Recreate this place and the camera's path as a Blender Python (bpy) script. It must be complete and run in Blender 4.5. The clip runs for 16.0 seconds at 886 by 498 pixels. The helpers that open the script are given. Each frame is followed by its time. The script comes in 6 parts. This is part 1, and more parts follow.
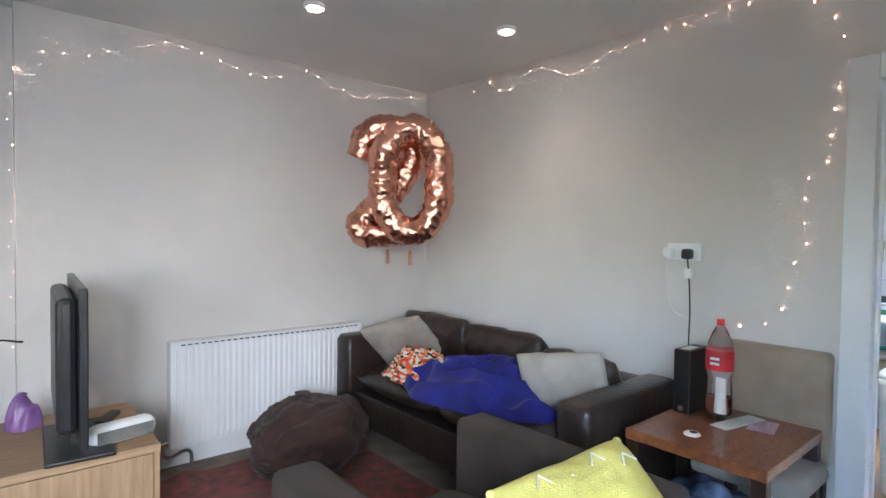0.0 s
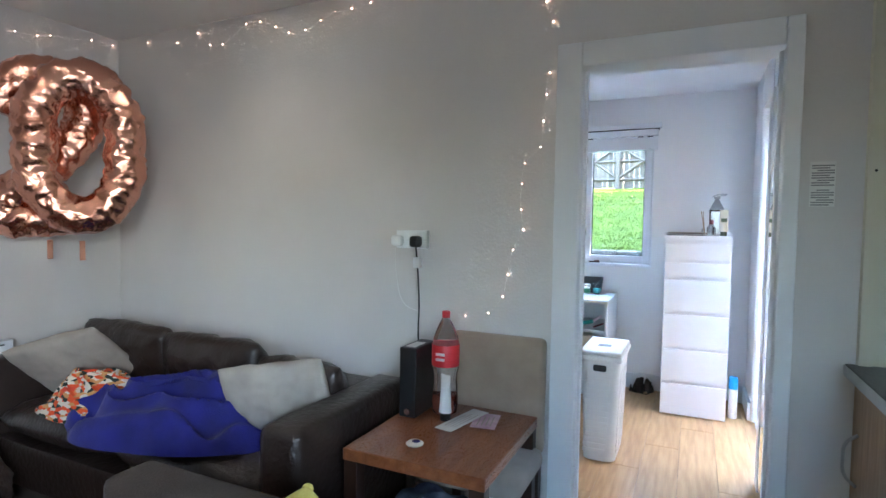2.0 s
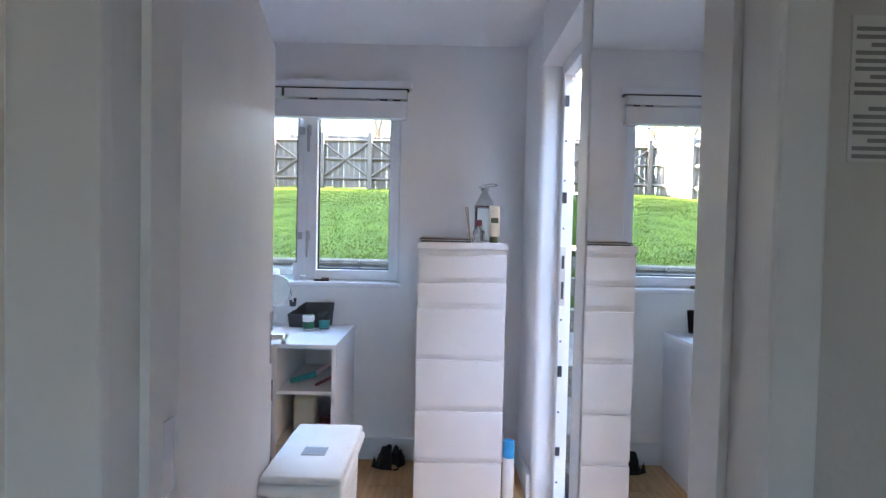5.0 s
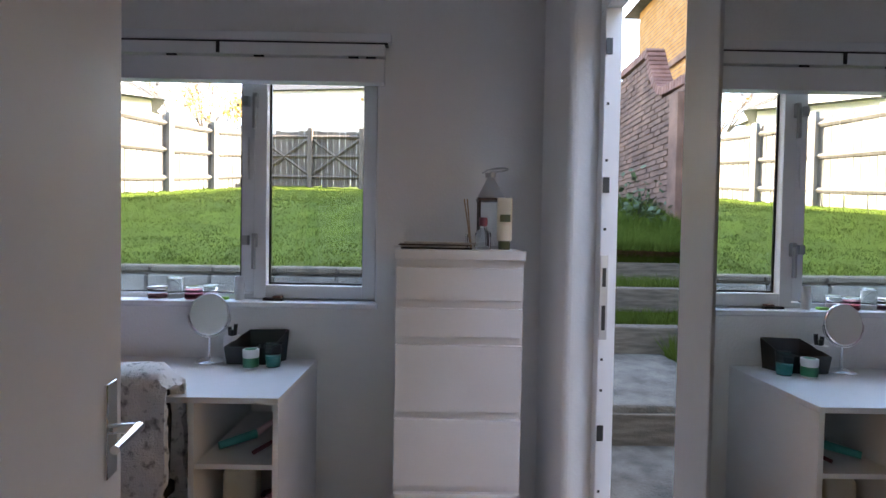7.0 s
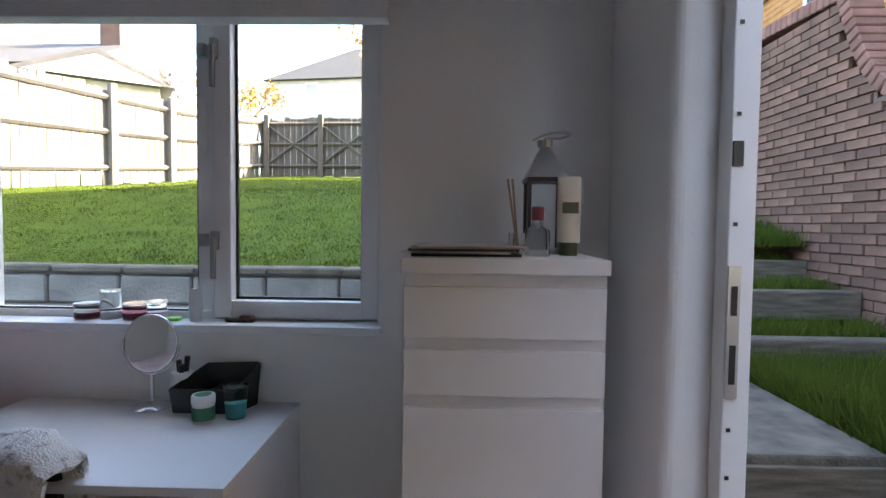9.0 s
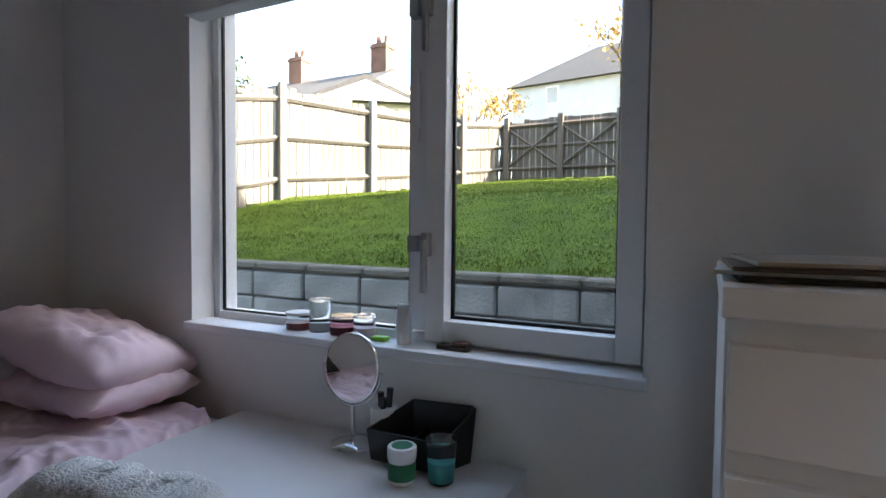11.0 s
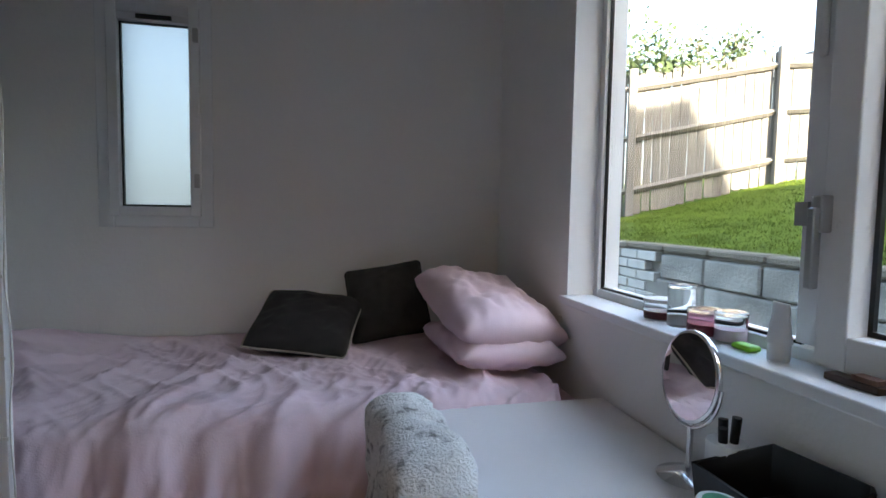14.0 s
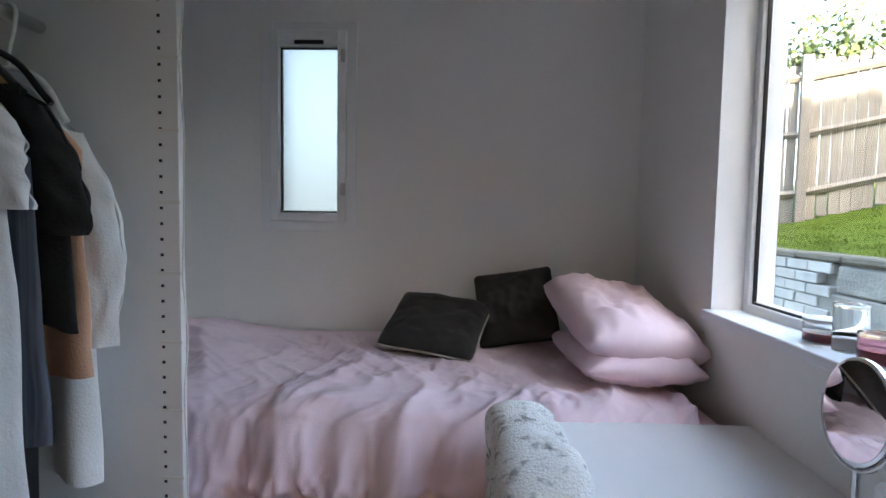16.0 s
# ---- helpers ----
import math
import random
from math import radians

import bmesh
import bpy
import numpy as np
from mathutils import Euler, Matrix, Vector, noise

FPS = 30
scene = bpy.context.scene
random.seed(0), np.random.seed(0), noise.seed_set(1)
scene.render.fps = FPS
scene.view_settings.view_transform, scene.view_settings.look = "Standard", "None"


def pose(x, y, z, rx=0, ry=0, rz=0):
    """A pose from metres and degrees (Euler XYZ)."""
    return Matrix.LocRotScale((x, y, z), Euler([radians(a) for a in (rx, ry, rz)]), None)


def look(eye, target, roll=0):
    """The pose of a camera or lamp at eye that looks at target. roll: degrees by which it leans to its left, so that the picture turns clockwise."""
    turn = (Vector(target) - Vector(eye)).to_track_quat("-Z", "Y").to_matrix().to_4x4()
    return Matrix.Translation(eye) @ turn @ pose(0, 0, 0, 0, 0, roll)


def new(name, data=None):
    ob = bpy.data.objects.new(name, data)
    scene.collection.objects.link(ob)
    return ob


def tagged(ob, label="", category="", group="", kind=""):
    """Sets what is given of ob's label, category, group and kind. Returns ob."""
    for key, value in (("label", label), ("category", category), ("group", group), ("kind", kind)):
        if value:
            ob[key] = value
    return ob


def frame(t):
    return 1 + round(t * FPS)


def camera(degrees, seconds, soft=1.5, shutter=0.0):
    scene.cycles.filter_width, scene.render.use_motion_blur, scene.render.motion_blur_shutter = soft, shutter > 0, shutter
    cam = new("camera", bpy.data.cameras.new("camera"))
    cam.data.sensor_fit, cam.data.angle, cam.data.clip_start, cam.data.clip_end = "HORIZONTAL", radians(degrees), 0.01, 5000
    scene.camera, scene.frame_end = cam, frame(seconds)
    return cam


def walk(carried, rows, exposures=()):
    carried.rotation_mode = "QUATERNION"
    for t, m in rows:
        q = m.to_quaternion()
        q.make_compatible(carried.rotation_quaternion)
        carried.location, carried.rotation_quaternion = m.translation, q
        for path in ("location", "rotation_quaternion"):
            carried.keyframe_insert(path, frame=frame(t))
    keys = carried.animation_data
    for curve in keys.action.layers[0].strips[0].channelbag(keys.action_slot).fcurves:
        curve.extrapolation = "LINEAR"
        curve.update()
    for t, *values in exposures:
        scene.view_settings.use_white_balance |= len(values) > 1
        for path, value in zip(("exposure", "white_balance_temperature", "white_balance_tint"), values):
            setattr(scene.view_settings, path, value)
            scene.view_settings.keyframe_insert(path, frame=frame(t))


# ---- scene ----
cam = camera(78.95, 16.0)
EXPOSURES = [(0.0, 6.25, 5950, 9), (1.0, 6.15, 5700, 4), (2.0, 5.95, 5700, 5), (3.5, 5.75, 5900, 10), (4.2, 5.6, 5900, 11), (6.3, 4.3, 6700, 14), (9.0, 3.7, 7000, 13), (12.5, 3.25, 6900, 8), (14.0, 3.75, 7000, 7), (16.0, 4.25, 7100, 8)]
PATH = [
    (0, 0.067, -0.017, 1.281, -40.35, -1.65, -0.78),
    (0.5, 0.139, 0.002, 1.284, -42.57, -1.89, -0.76),
    (1, 0.238, 0.061, 1.271, -48.25, -2.05, -0.68),
    (1.5, 0.347, 0.057, 1.288, -55.81, -2.48, -0.94),
    (2, 0.504, 0.067, 1.273, -64.94, -2.52, -0.92),
    (2.5, 0.712, 0.060, 1.269, -73.84, -2.37, -1.28),
    (3, 0.938, 0.081, 1.268, -81.21, -2.10, -1.31),
    (3.5, 1.192, 0.123, 1.271, -85.91, -1.99, -1.32),
    (4, 1.405, 0.163, 1.251, -89.01, -1.46, -2.10),
    (4.2, 1.551, 0.135, 1.270, -89.43, -1.88, -1.56),
    (6.3, 2.524, 0.143, 1.275, -90.62, -1.59, -1.19),
    (6.5, 2.594, 0.144, 1.279, -90.73, -1.76, -1.08),
    (7, 2.782, 0.107, 1.277, -90.24, -1.50, -1.00),
    (7.5, 2.924, 0.097, 1.290, -90.20, -1.69, -0.93),
    (8, 3.059, 0.107, 1.282, -89.94, -1.77, -0.94),
    (8.2, 3.132, 0.105, 1.286, -89.60, -2.05, -0.85),
    (10.3, 3.735, 0.225, 1.298, -79.28, -2.3, -0.68),
    (10.5, 3.773, 0.229, 1.298, -74.18, -2.45, -0.57),
    (11, 3.887, 0.262, 1.284, -63.52, -2.37, -0.61),
    (11.5, 3.975, 0.293, 1.280, -54.67, -2.02, -1.04),
    (12, 4.074, 0.288, 1.276, -43.96, -2.28, -1.11),
    (12.5, 4.145, 0.265, 1.240, -34.66, -2.19, -1.30),
    (13, 4.227, 0.218, 1.239, -25.15, -2.98, -1.35),
    (13.5, 4.275, 0.207, 1.231, -18.11, -3.62, -1.06),
    (14, 4.285, 0.192, 1.233, -12.89, -3.94, -0.96),
    (14.5, 4.333, 0.178, 1.241, -6.93, -4.07, -0.78),
    (15, 4.323, 0.165, 1.244, -4.35, -3.77, -1.22),
    (15.5, 4.331, 0.166, 1.266, -1.26, -4.60, -0.90),
    (16, 4.319, 0.186, 1.239, 1.85, -3.74, -0.98),
]
walk(cam, [(t, pose(x, y, z, 90 + pitch, roll, yaw)) for t, x, y, z, yaw, pitch, roll in PATH], EXPOSURES)

# ---- light ----
world = bpy.data.worlds.new("world")
scene.world = world
world.use_nodes = True
wn = world.node_tree.nodes
sky = wn.new("ShaderNodeTexSky")
sky.sky_type, sky.sun_disc, sky.dust_density = "NISHITA", False, 3.0
sky.sun_elevation, sky.sun_rotation = radians(27), radians(169)
world.node_tree.links.new(sky.outputs[0], wn["Background"].inputs[0])
wn["Background"].inputs[1].default_value = 0.15


def lamp(name, kind, m, power, colour, size=0.1, size_y=None, spread=None):
    data = bpy.data.lights.new(name, kind)
    data.energy, data.color = power, colour
    if kind == "AREA":
        data.size = size
        if size_y:
            data.shape, data.size_y = "RECTANGLE", size_y
        if spread:
            data.spread = radians(spread)
    elif kind == "SPOT":
        data.spot_size, data.spot_blend, data.shadow_soft_size = radians(spread), 0.9, size
    elif kind == "POINT":
        data.shadow_soft_size = size
    ob = new(name, data)
    ob.matrix_world = m
    return ob


sun = lamp("sun", "SUN", look((12, -20, 10.4), (8, 0, 0)), 4.8, (1.0, 0.9, 0.76))
sun.data.angle = radians(0.5)
# daylight of the living room's own window
lamp("living_window_daylight", "AREA", look((-0.6, -0.97, 1.5), (0.9, 3.1, 0.05)), 0.28, (0.9, 0.95, 1.0), 0.78, 0.78, 76)

for sx, sy in ((1.21, 2.25), (2.06, 1.86)):
    lamp("downlight_beam", "SPOT", look((sx, sy, 2.29), (sx + 0.05, sy + 0.02, 0)), 0.18, (1.0, 0.82, 0.65), 0.04, None, 130)

# ---- materials ----


def surface(name, a, b, scale=6.0, rough=0.6, bump=0.1, fine=60.0, metal=0.0, stretch=(1, 1, 1), sheen=0.0, coat=0.0, vary=0.0, detail=4.0):
    """Two colours mixed by coarse noise, with fine relief and uneven gloss."""
    m = bpy.data.materials.new(name)
    m.use_nodes = True
    t, p = m.node_tree, m.node_tree.nodes["Principled BSDF"]
    co = t.nodes.new("ShaderNodeTexCoord")
    mp = t.nodes.new("ShaderNodeMapping")
    mp.inputs["Scale"].default_value = stretch
    t.links.new(co.outputs["Object"], mp.inputs[0])
    n1, n2 = t.nodes.new("ShaderNodeTexNoise"), t.nodes.new("ShaderNodeTexNoise")
    n1.inputs["Scale"].default_value, n1.inputs["Detail"].default_value = scale, detail
    n2.inputs["Scale"].default_value, n2.inputs["Detail"].default_value = fine, 5.0
    t.links.new(mp.outputs[0], n1.inputs["Vector"])
    t.links.new(mp.outputs[0], n2.inputs["Vector"])
    r = t.nodes.new("ShaderNodeValToRGB")
    r.color_ramp.elements[0].position, r.color_ramp.elements[1].position = 0.32, 0.68
    r.color_ramp.elements[0].color, r.color_ramp.elements[1].color = (*a, 1), (*b, 1)
    t.links.new(n1.outputs["Fac"], r.inputs[0])
    colour = r.outputs[0]
    if vary:
        oi = t.nodes.new("ShaderNodeObjectInfo")
        mr = t.nodes.new("ShaderNodeMapRange")
        mr.inputs[3].default_value, mr.inputs[4].default_value = 1 - vary, 1 + vary
        t.links.new(oi.outputs["Random"], mr.inputs[0])
        hs = t.nodes.new("ShaderNodeHueSaturation")
        t.links.new(mr.outputs[0], hs.inputs["Value"])
        t.links.new(colour, hs.inputs["Color"])
        colour = hs.outputs[0]
    t.links.new(colour, p.inputs["Base Color"])
    rr = t.nodes.new("ShaderNodeMapRange")
    rr.inputs[3].default_value, rr.inputs[4].default_value = max(rough - 0.08, 0.02), min(rough + 0.1, 1)
    t.links.new(n2.outputs["Fac"], rr.inputs[0])
    t.links.new(rr.outputs[0], p.inputs["Roughness"])
    p.inputs["Metallic"].default_value = metal
    p.inputs["Sheen Weight"].default_value = sheen
    p.inputs["Coat Weight"].default_value = coat
    if bump:
        bp = t.nodes.new("ShaderNodeBump")
        bp.inputs["Strength"].default_value, bp.inputs["Distance"].default_value = bump, 0.01
        t.links.new(n2.outputs["Fac"], bp.inputs["Height"])
        t.links.new(bp.outputs[0], p.inputs["Normal"])
    return m


def glowing(name, colour, strength):
    m = bpy.data.materials.new(name)
    m.use_nodes = True
    p = m.node_tree.nodes["Principled BSDF"]
    p.inputs["Base Color"].default_value = (*colour, 1)
    p.inputs["Emission Color"].default_value, p.inputs["Emission Strength"].default_value = (*colour, 1), strength
    return m


def glassy(name, colour=(1, 1, 1), rough=0.0, ior=1.45):
    m = bpy.data.materials.new(name)
    m.use_nodes = True
    p = m.node_tree.nodes["Principled BSDF"]
    p.inputs["Base Color"].default_value = (*colour, 1)
    p.inputs["Roughness"].default_value, p.inputs["Transmission Weight"].default_value, p.inputs["IOR"].default_value = rough, 1.0, ior
    return m


def thin_pane(name):
    """Flat window glass: clear straight through, with a gloss that grows at a slant."""
    m = bpy.data.materials.new(name)
    m.use_nodes = True
    t = m.node_tree
    t.nodes.remove(t.nodes["Principled BSDF"])
    clear, gloss, mix, facing, bend, scale = (t.nodes.new(k) for k in ("ShaderNodeBsdfTransparent", "ShaderNodeBsdfGlossy", "ShaderNodeMixShader", "ShaderNodeLayerWeight", "ShaderNodeMath", "ShaderNodeMath"))
    clear.inputs[0].default_value = (0.97, 0.985, 0.98, 1)
    gloss.inputs["Roughness"].default_value = 0.02
    bend.operation, bend.inputs[1].default_value = "POWER", 5.0
    scale.operation, scale.inputs[1].default_value, scale.inputs[2].default_value = "MULTIPLY_ADD", 0.6, 0.03
    t.links.new(facing.outputs["Facing"], bend.inputs[0])
    t.links.new(bend.outputs[0], scale.inputs[0])
    t.links.new(scale.outputs[0], mix.inputs[0])
    t.links.new(clear.outputs[0], mix.inputs[1])
    t.links.new(gloss.outputs[0], mix.inputs[2])
    t.links.new(mix.outputs[0], t.nodes["Material Output"].inputs[0])
    return m


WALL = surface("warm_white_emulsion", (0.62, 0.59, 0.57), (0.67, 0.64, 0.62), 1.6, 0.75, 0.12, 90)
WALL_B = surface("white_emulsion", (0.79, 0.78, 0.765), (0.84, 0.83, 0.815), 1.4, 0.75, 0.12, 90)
CREAM = surface("cream_emulsion", (0.66, 0.62, 0.50), (0.71, 0.67, 0.55), 1.6, 0.7, 0.1, 90)
CEIL = surface("ceiling_paint", (0.79, 0.785, 0.77), (0.84, 0.835, 0.82), 2, 0.8, 0.08, 70)
GLOSS = surface("white_gloss_paint", (0.76, 0.77, 0.79), (0.82, 0.83, 0.85), 3, 0.48, 0.05, 40)
UPVC = surface("white_upvc", (0.76, 0.77, 0.78), (0.82, 0.83, 0.84), 4, 0.3, 0.02, 30)
LAMINATE = surface("white_laminate", (0.74, 0.74, 0.75), (0.80, 0.80, 0.81), 3, 0.38, 0.03, 80)
CARPET = surface("grey_brown_carpet", (0.16, 0.13, 0.11), (0.24, 0.20, 0.17), 9, 0.95, 0.6, 300)
LEATHER = surface("dark_brown_leather", (0.018, 0.012, 0.010), (0.036, 0.024, 0.020), 5, 0.32, 0.4, 45)
SUEDE = surface("brown_faux_suede", (0.030, 0.020, 0.015), (0.050, 0.034, 0.026), 7, 0.75, 0.25, 160, sheen=0.03)
BEAN = surface("chocolate_velour", (0.020, 0.008, 0.0055), (0.050, 0.020, 0.013), 6, 0.8, 0.4, 90, sheen=0.08)
GREIGE = surface("greige_linen", (0.36, 0.32, 0.28), (0.44, 0.39, 0.34), 12, 0.9, 0.4, 380)
OAK = surface("oak_veneer", (0.30, 0.19, 0.10), (0.42, 0.28, 0.16), 5, 0.5, 0.1, 50, stretch=(1, 14, 14))
OAKV = surface("oak_veneer_upright", (0.30, 0.19, 0.10), (0.42, 0.28, 0.16), 5, 0.5, 0.1, 50, stretch=(14, 14, 1))
CHERRY = surface("red_brown_varnish", (0.20, 0.065, 0.025), (0.30, 0.11, 0.042), 4, 0.28, 0.0, 60, stretch=(1, 9, 9), coat=0.3)
DARKWOOD = surface("dark_stained_legs", (0.03, 0.014, 0.009), (0.05, 0.025, 0.016), 6, 0.4, 0.05, 50)
BLACK = surface("black_plastic", (0.008, 0.008, 0.009), (0.016, 0.016, 0.017), 8, 0.35, 0.03, 80)
SCREEN = surface("black_screen_glass", (0.010, 0.011, 0.013), (0.014, 0.015, 0.018), 2, 0.12, 0.0, 20)
CHROME = surface("chrome", (0.75, 0.75, 0.76), (0.82, 0.82, 0.83), 3, 0.1, 0.0, 30, metal=1.0)
STEEL = surface("brushed_steel", (0.42, 0.42, 0.42), (0.52, 0.52, 0.52), 6, 0.32, 0.05, 90, metal=1.0)
FOIL = surface("rose_gold_foil", (0.68, 0.31, 0.21), (0.86, 0.46, 0.34), 5, 0.12, 0.9, 26, metal=1.0)
MIRROR = surface("mirror_silver", (0.86, 0.88, 0.87), (0.88, 0.90, 0.89), 2, 0.0, 0.0, 5, metal=1.0)
MIRROR.node_tree.nodes["Principled BSDF"].inputs["Roughness"].default_value = 0.0
MIRROR.node_tree.links.remove(MIRROR.node_tree.nodes["Principled BSDF"].inputs["Roughness"].links[0])
GLASS = thin_pane("window_glass")
FROST = glassy("frosted_glass", (0.15, 0.155, 0.16), 0.55)
CLEAR = glassy("clear_plastic", (0.95, 0.97, 0.97), 0.05, 1.3)
COPING = surface("red_coping_brick", (0.14, 0.064, 0.048), (0.23, 0.12, 0.092), 5, 0.9, 0.6, 60, vary=0.2, detail=8.0)
BRICK = surface("weathered_red_brick", (0.082, 0.042, 0.03), (0.205, 0.112, 0.076), 3.5, 0.92, 0.7, 60, vary=0.28, detail=8.0)
MORTAR = surface("lime_mortar", (0.10, 0.068, 0.055), (0.20, 0.145, 0.115), 8, 0.95, 0.5, 80)
ORANGE = surface("orange_brick_wall", (0.38, 0.165, 0.04), (0.46, 0.225, 0.07), 8, 0.9, 0.3, 60)
CONCRETE = surface("weathered_concrete", (0.045, 0.04, 0.031), (0.13, 0.116, 0.092), 7, 0.95, 0.9, 70, detail=9.0)
BLOCK = surface("pale_concrete_block", (0.105, 0.105, 0.098), (0.22, 0.215, 0.20), 4, 0.92, 0.8, 50, vary=0.08, detail=9.0)
BLOCK_JOINT = surface("block_joint", (0.09, 0.09, 0.084), (0.18, 0.175, 0.165), 8, 0.95, 0.5, 80)
SLEEPER = surface("weathered_sleeper", (0.06, 0.048, 0.034), (0.145, 0.118, 0.086), 5, 0.92, 0.8, 60, stretch=(8, 1, 8), detail=8.0)
FENCE = surface("silvered_fence_board", (0.09, 0.082, 0.073), (0.155, 0.142, 0.128), 5, 0.9, 0.4, 60, stretch=(8, 8, 1), vary=0.18)
FENCE_D = surface("dark_fence_board", (0.065, 0.052, 0.042), (0.125, 0.10, 0.08), 5, 0.9, 0.4, 60, stretch=(8, 8, 1), vary=0.2)
GRASS = surface("grass_soil", (0.036, 0.056, 0.004), (0.062, 0.09, 0.008), 3, 0.95, 0.6, 80)
BLADE = surface("grass_blade", (0.040, 0.062, 0.007), (0.074, 0.098, 0.015), 1.1, 0.9, 0.0, 30)
for soft in (GRASS, BLADE):
    soft.node_tree.nodes["Principled BSDF"].inputs["Specular IOR Level"].default_value = 0.1
LEAF = surface("green_leaf", (0.022, 0.042, 0.012), (0.055, 0.08, 0.024), 5, 0.6, 0.0, 30)
LEAF_Y = surface("autumn_leaf", (0.35, 0.20, 0.04), (0.5, 0.33, 0.09), 5, 0.6, 0.0, 30)
BARK = surface("bark", (0.09, 0.065, 0.05), (0.16, 0.12, 0.09), 8, 0.9, 0.5, 60)
WASHED = surface("whitewashed_brick", (0.20, 0.20, 0.195), (0.33, 0.33, 0.32), 7, 0.9, 0.6, 60, vary=0.12, detail=8.0)
RENDER = surface("white_render", (0.46, 0.46, 0.46), (0.54, 0.54, 0.53), 2, 0.85, 0.2, 60)
SLATE = surface("roof_tile", (0.032, 0.032, 0.035), (0.06, 0.058, 0.06), 7, 0.85, 0.4, 60)
PINK = surface("pink_cotton", (0.70, 0.53, 0.60), (0.79, 0.63, 0.69), 5, 0.85, 0.12, 260, sheen=0.05)
CHAR = surface("charcoal_fabric", (0.011, 0.009, 0.009), (0.021, 0.018, 0.017), 10, 0.85, 0.2, 300, sheen=0.02)
FUR = surface("cream_faux_fur", (0.26, 0.25, 0.24), (0.80, 0.79, 0.77), 34, 0.95, 0.8, 190)
FUR.node_tree.nodes["Color Ramp"].color_ramp.elements[0].position = 0.30
FUR.node_tree.nodes["Color Ramp"].color_ramp.elements[1].position = 0.46
BLUE = surface("royal_blue_fleece", (0.005, 0.006, 0.10), (0.014, 0.016, 0.22), 7, 0.9, 0.4, 200, sheen=0.1)
YELLOW = surface("yellow_woven_cotton", (0.68, 0.60, 0.14), (0.78, 0.71, 0.22), 9, 0.85, 0.4, 240)
PAPER = surface("paper", (0.70, 0.69, 0.66), (0.78, 0.77, 0.75), 6, 0.8, 0.05, 80)
INK = surface("printed_ink", (0.22, 0.22, 0.22), (0.32, 0.32, 0.32), 9, 0.8, 0.0, 80)
WORKTOP = surface("black_speckled_worktop", (0.012, 0.012, 0.013), (0.05, 0.05, 0.05), 90, 0.35, 0.05, 160)
WICKER = surface("white_basket_plastic", (0.70, 0.69, 0.67), (0.77, 0.76, 0.74), 6, 0.5, 0.1, 90)
GREY_TILE = surface("grey_splashback", (0.34, 0.33, 0.31), (0.40, 0.39, 0.37), 4, 0.3, 0.05, 40)
RED = surface("red_label", (0.50, 0.015, 0.02), (0.60, 0.03, 0.035), 8, 0.4, 0.0, 60)
COLA = glassy("pale_drink", (0.75, 0.30, 0.25), 0.05, 1.33)
WARM_BULB = glowing("warm_fairy_bulb", (1.0, 0.56, 0.38), 0.4)
SPOT_GLOW = glowing("downlight_glow", (1.0, 0.9, 0.75), 2.5)


def planks(name, a, b):
    m = surface(name, a, b, 3.0, 0.34, 0.06, 40, stretch=(1.2, 14, 14), vary=0.13)
    return m


FLOOR_OAK = planks("oak_floor_plank", (0.44, 0.25, 0.105), (0.61, 0.385, 0.185))

# ---- building helpers ----
origin = {}


def thing(name, at, label, category, group="", kind=""):
    ob = new(name)
    ob.location = at
    ob.empty_display_size = 0.05
    origin[ob] = Vector(at)
    return tagged(ob, label, category, group, kind)


def part(name, bm, material, parent=None, label=""):
    """Links bm, in world metres, as one mesh, under parent where there is one."""
    data = bpy.data.meshes.new(name)
    base = origin.get(parent, Vector()) if parent else Vector()
    if base.length:
        bmesh.ops.translate(bm, verts=bm.verts, vec=-base)
    bm.to_mesh(data)
    bm.free()
    data.materials.append(material)
    ob = new(name, data)
    if parent:
        ob.parent = parent
        origin[ob] = base
    if label:
        ob["label"] = label
    return ob


def smooth(ob, angle=40):
    for p in ob.data.polygons:
        p.use_smooth = True
    ob.data.set_sharp_from_angle(angle=radians(angle))
    return ob


def cuboid(bm, x0, x1, y0, y1, z0, z1, bevel=0.0, seg=2, m=None):
    made = bmesh.ops.create_cube(bm, size=1)["verts"]
    c = Vector(((x0 + x1) / 2, (y0 + y1) / 2, (z0 + z1) / 2))
    for v in made:
        v.co = Vector((v.co.x * (x1 - x0), v.co.y * (y1 - y0), v.co.z * (z1 - z0)))
    if bevel:
        edges = list({e for v in made for e in v.link_edges})
        out = bmesh.ops.bevel(bm, geom=edges, offset=bevel, segments=seg, profile=0.5, affect="EDGES")
        made = list({v for f in out["faces"] for v in f.verts} | {v for v in made if v.is_valid})
    for v in made:
        v.co = (m @ v.co if m else v.co) + c
    return made


def boxes(*rows, bevel=0.0):
    bm = bmesh.new()
    for r in rows:
        cuboid(bm, *r, bevel=bevel)
    return bm


def tube(bm, a, b, r, r2=None, seg=12, caps=True):
    a, b = Vector(a), Vector(b)
    q = (b - a).to_track_quat("Z", "Y").to_matrix().to_4x4()
    out = bmesh.ops.create_cone(bm, cap_ends=caps, segments=seg, radius1=r, radius2=r if r2 is None else r2, depth=(b - a).length)
    bmesh.ops.transform(bm, matrix=Matrix.Translation((a + b) / 2) @ q, verts=out["verts"])
    return out["verts"]


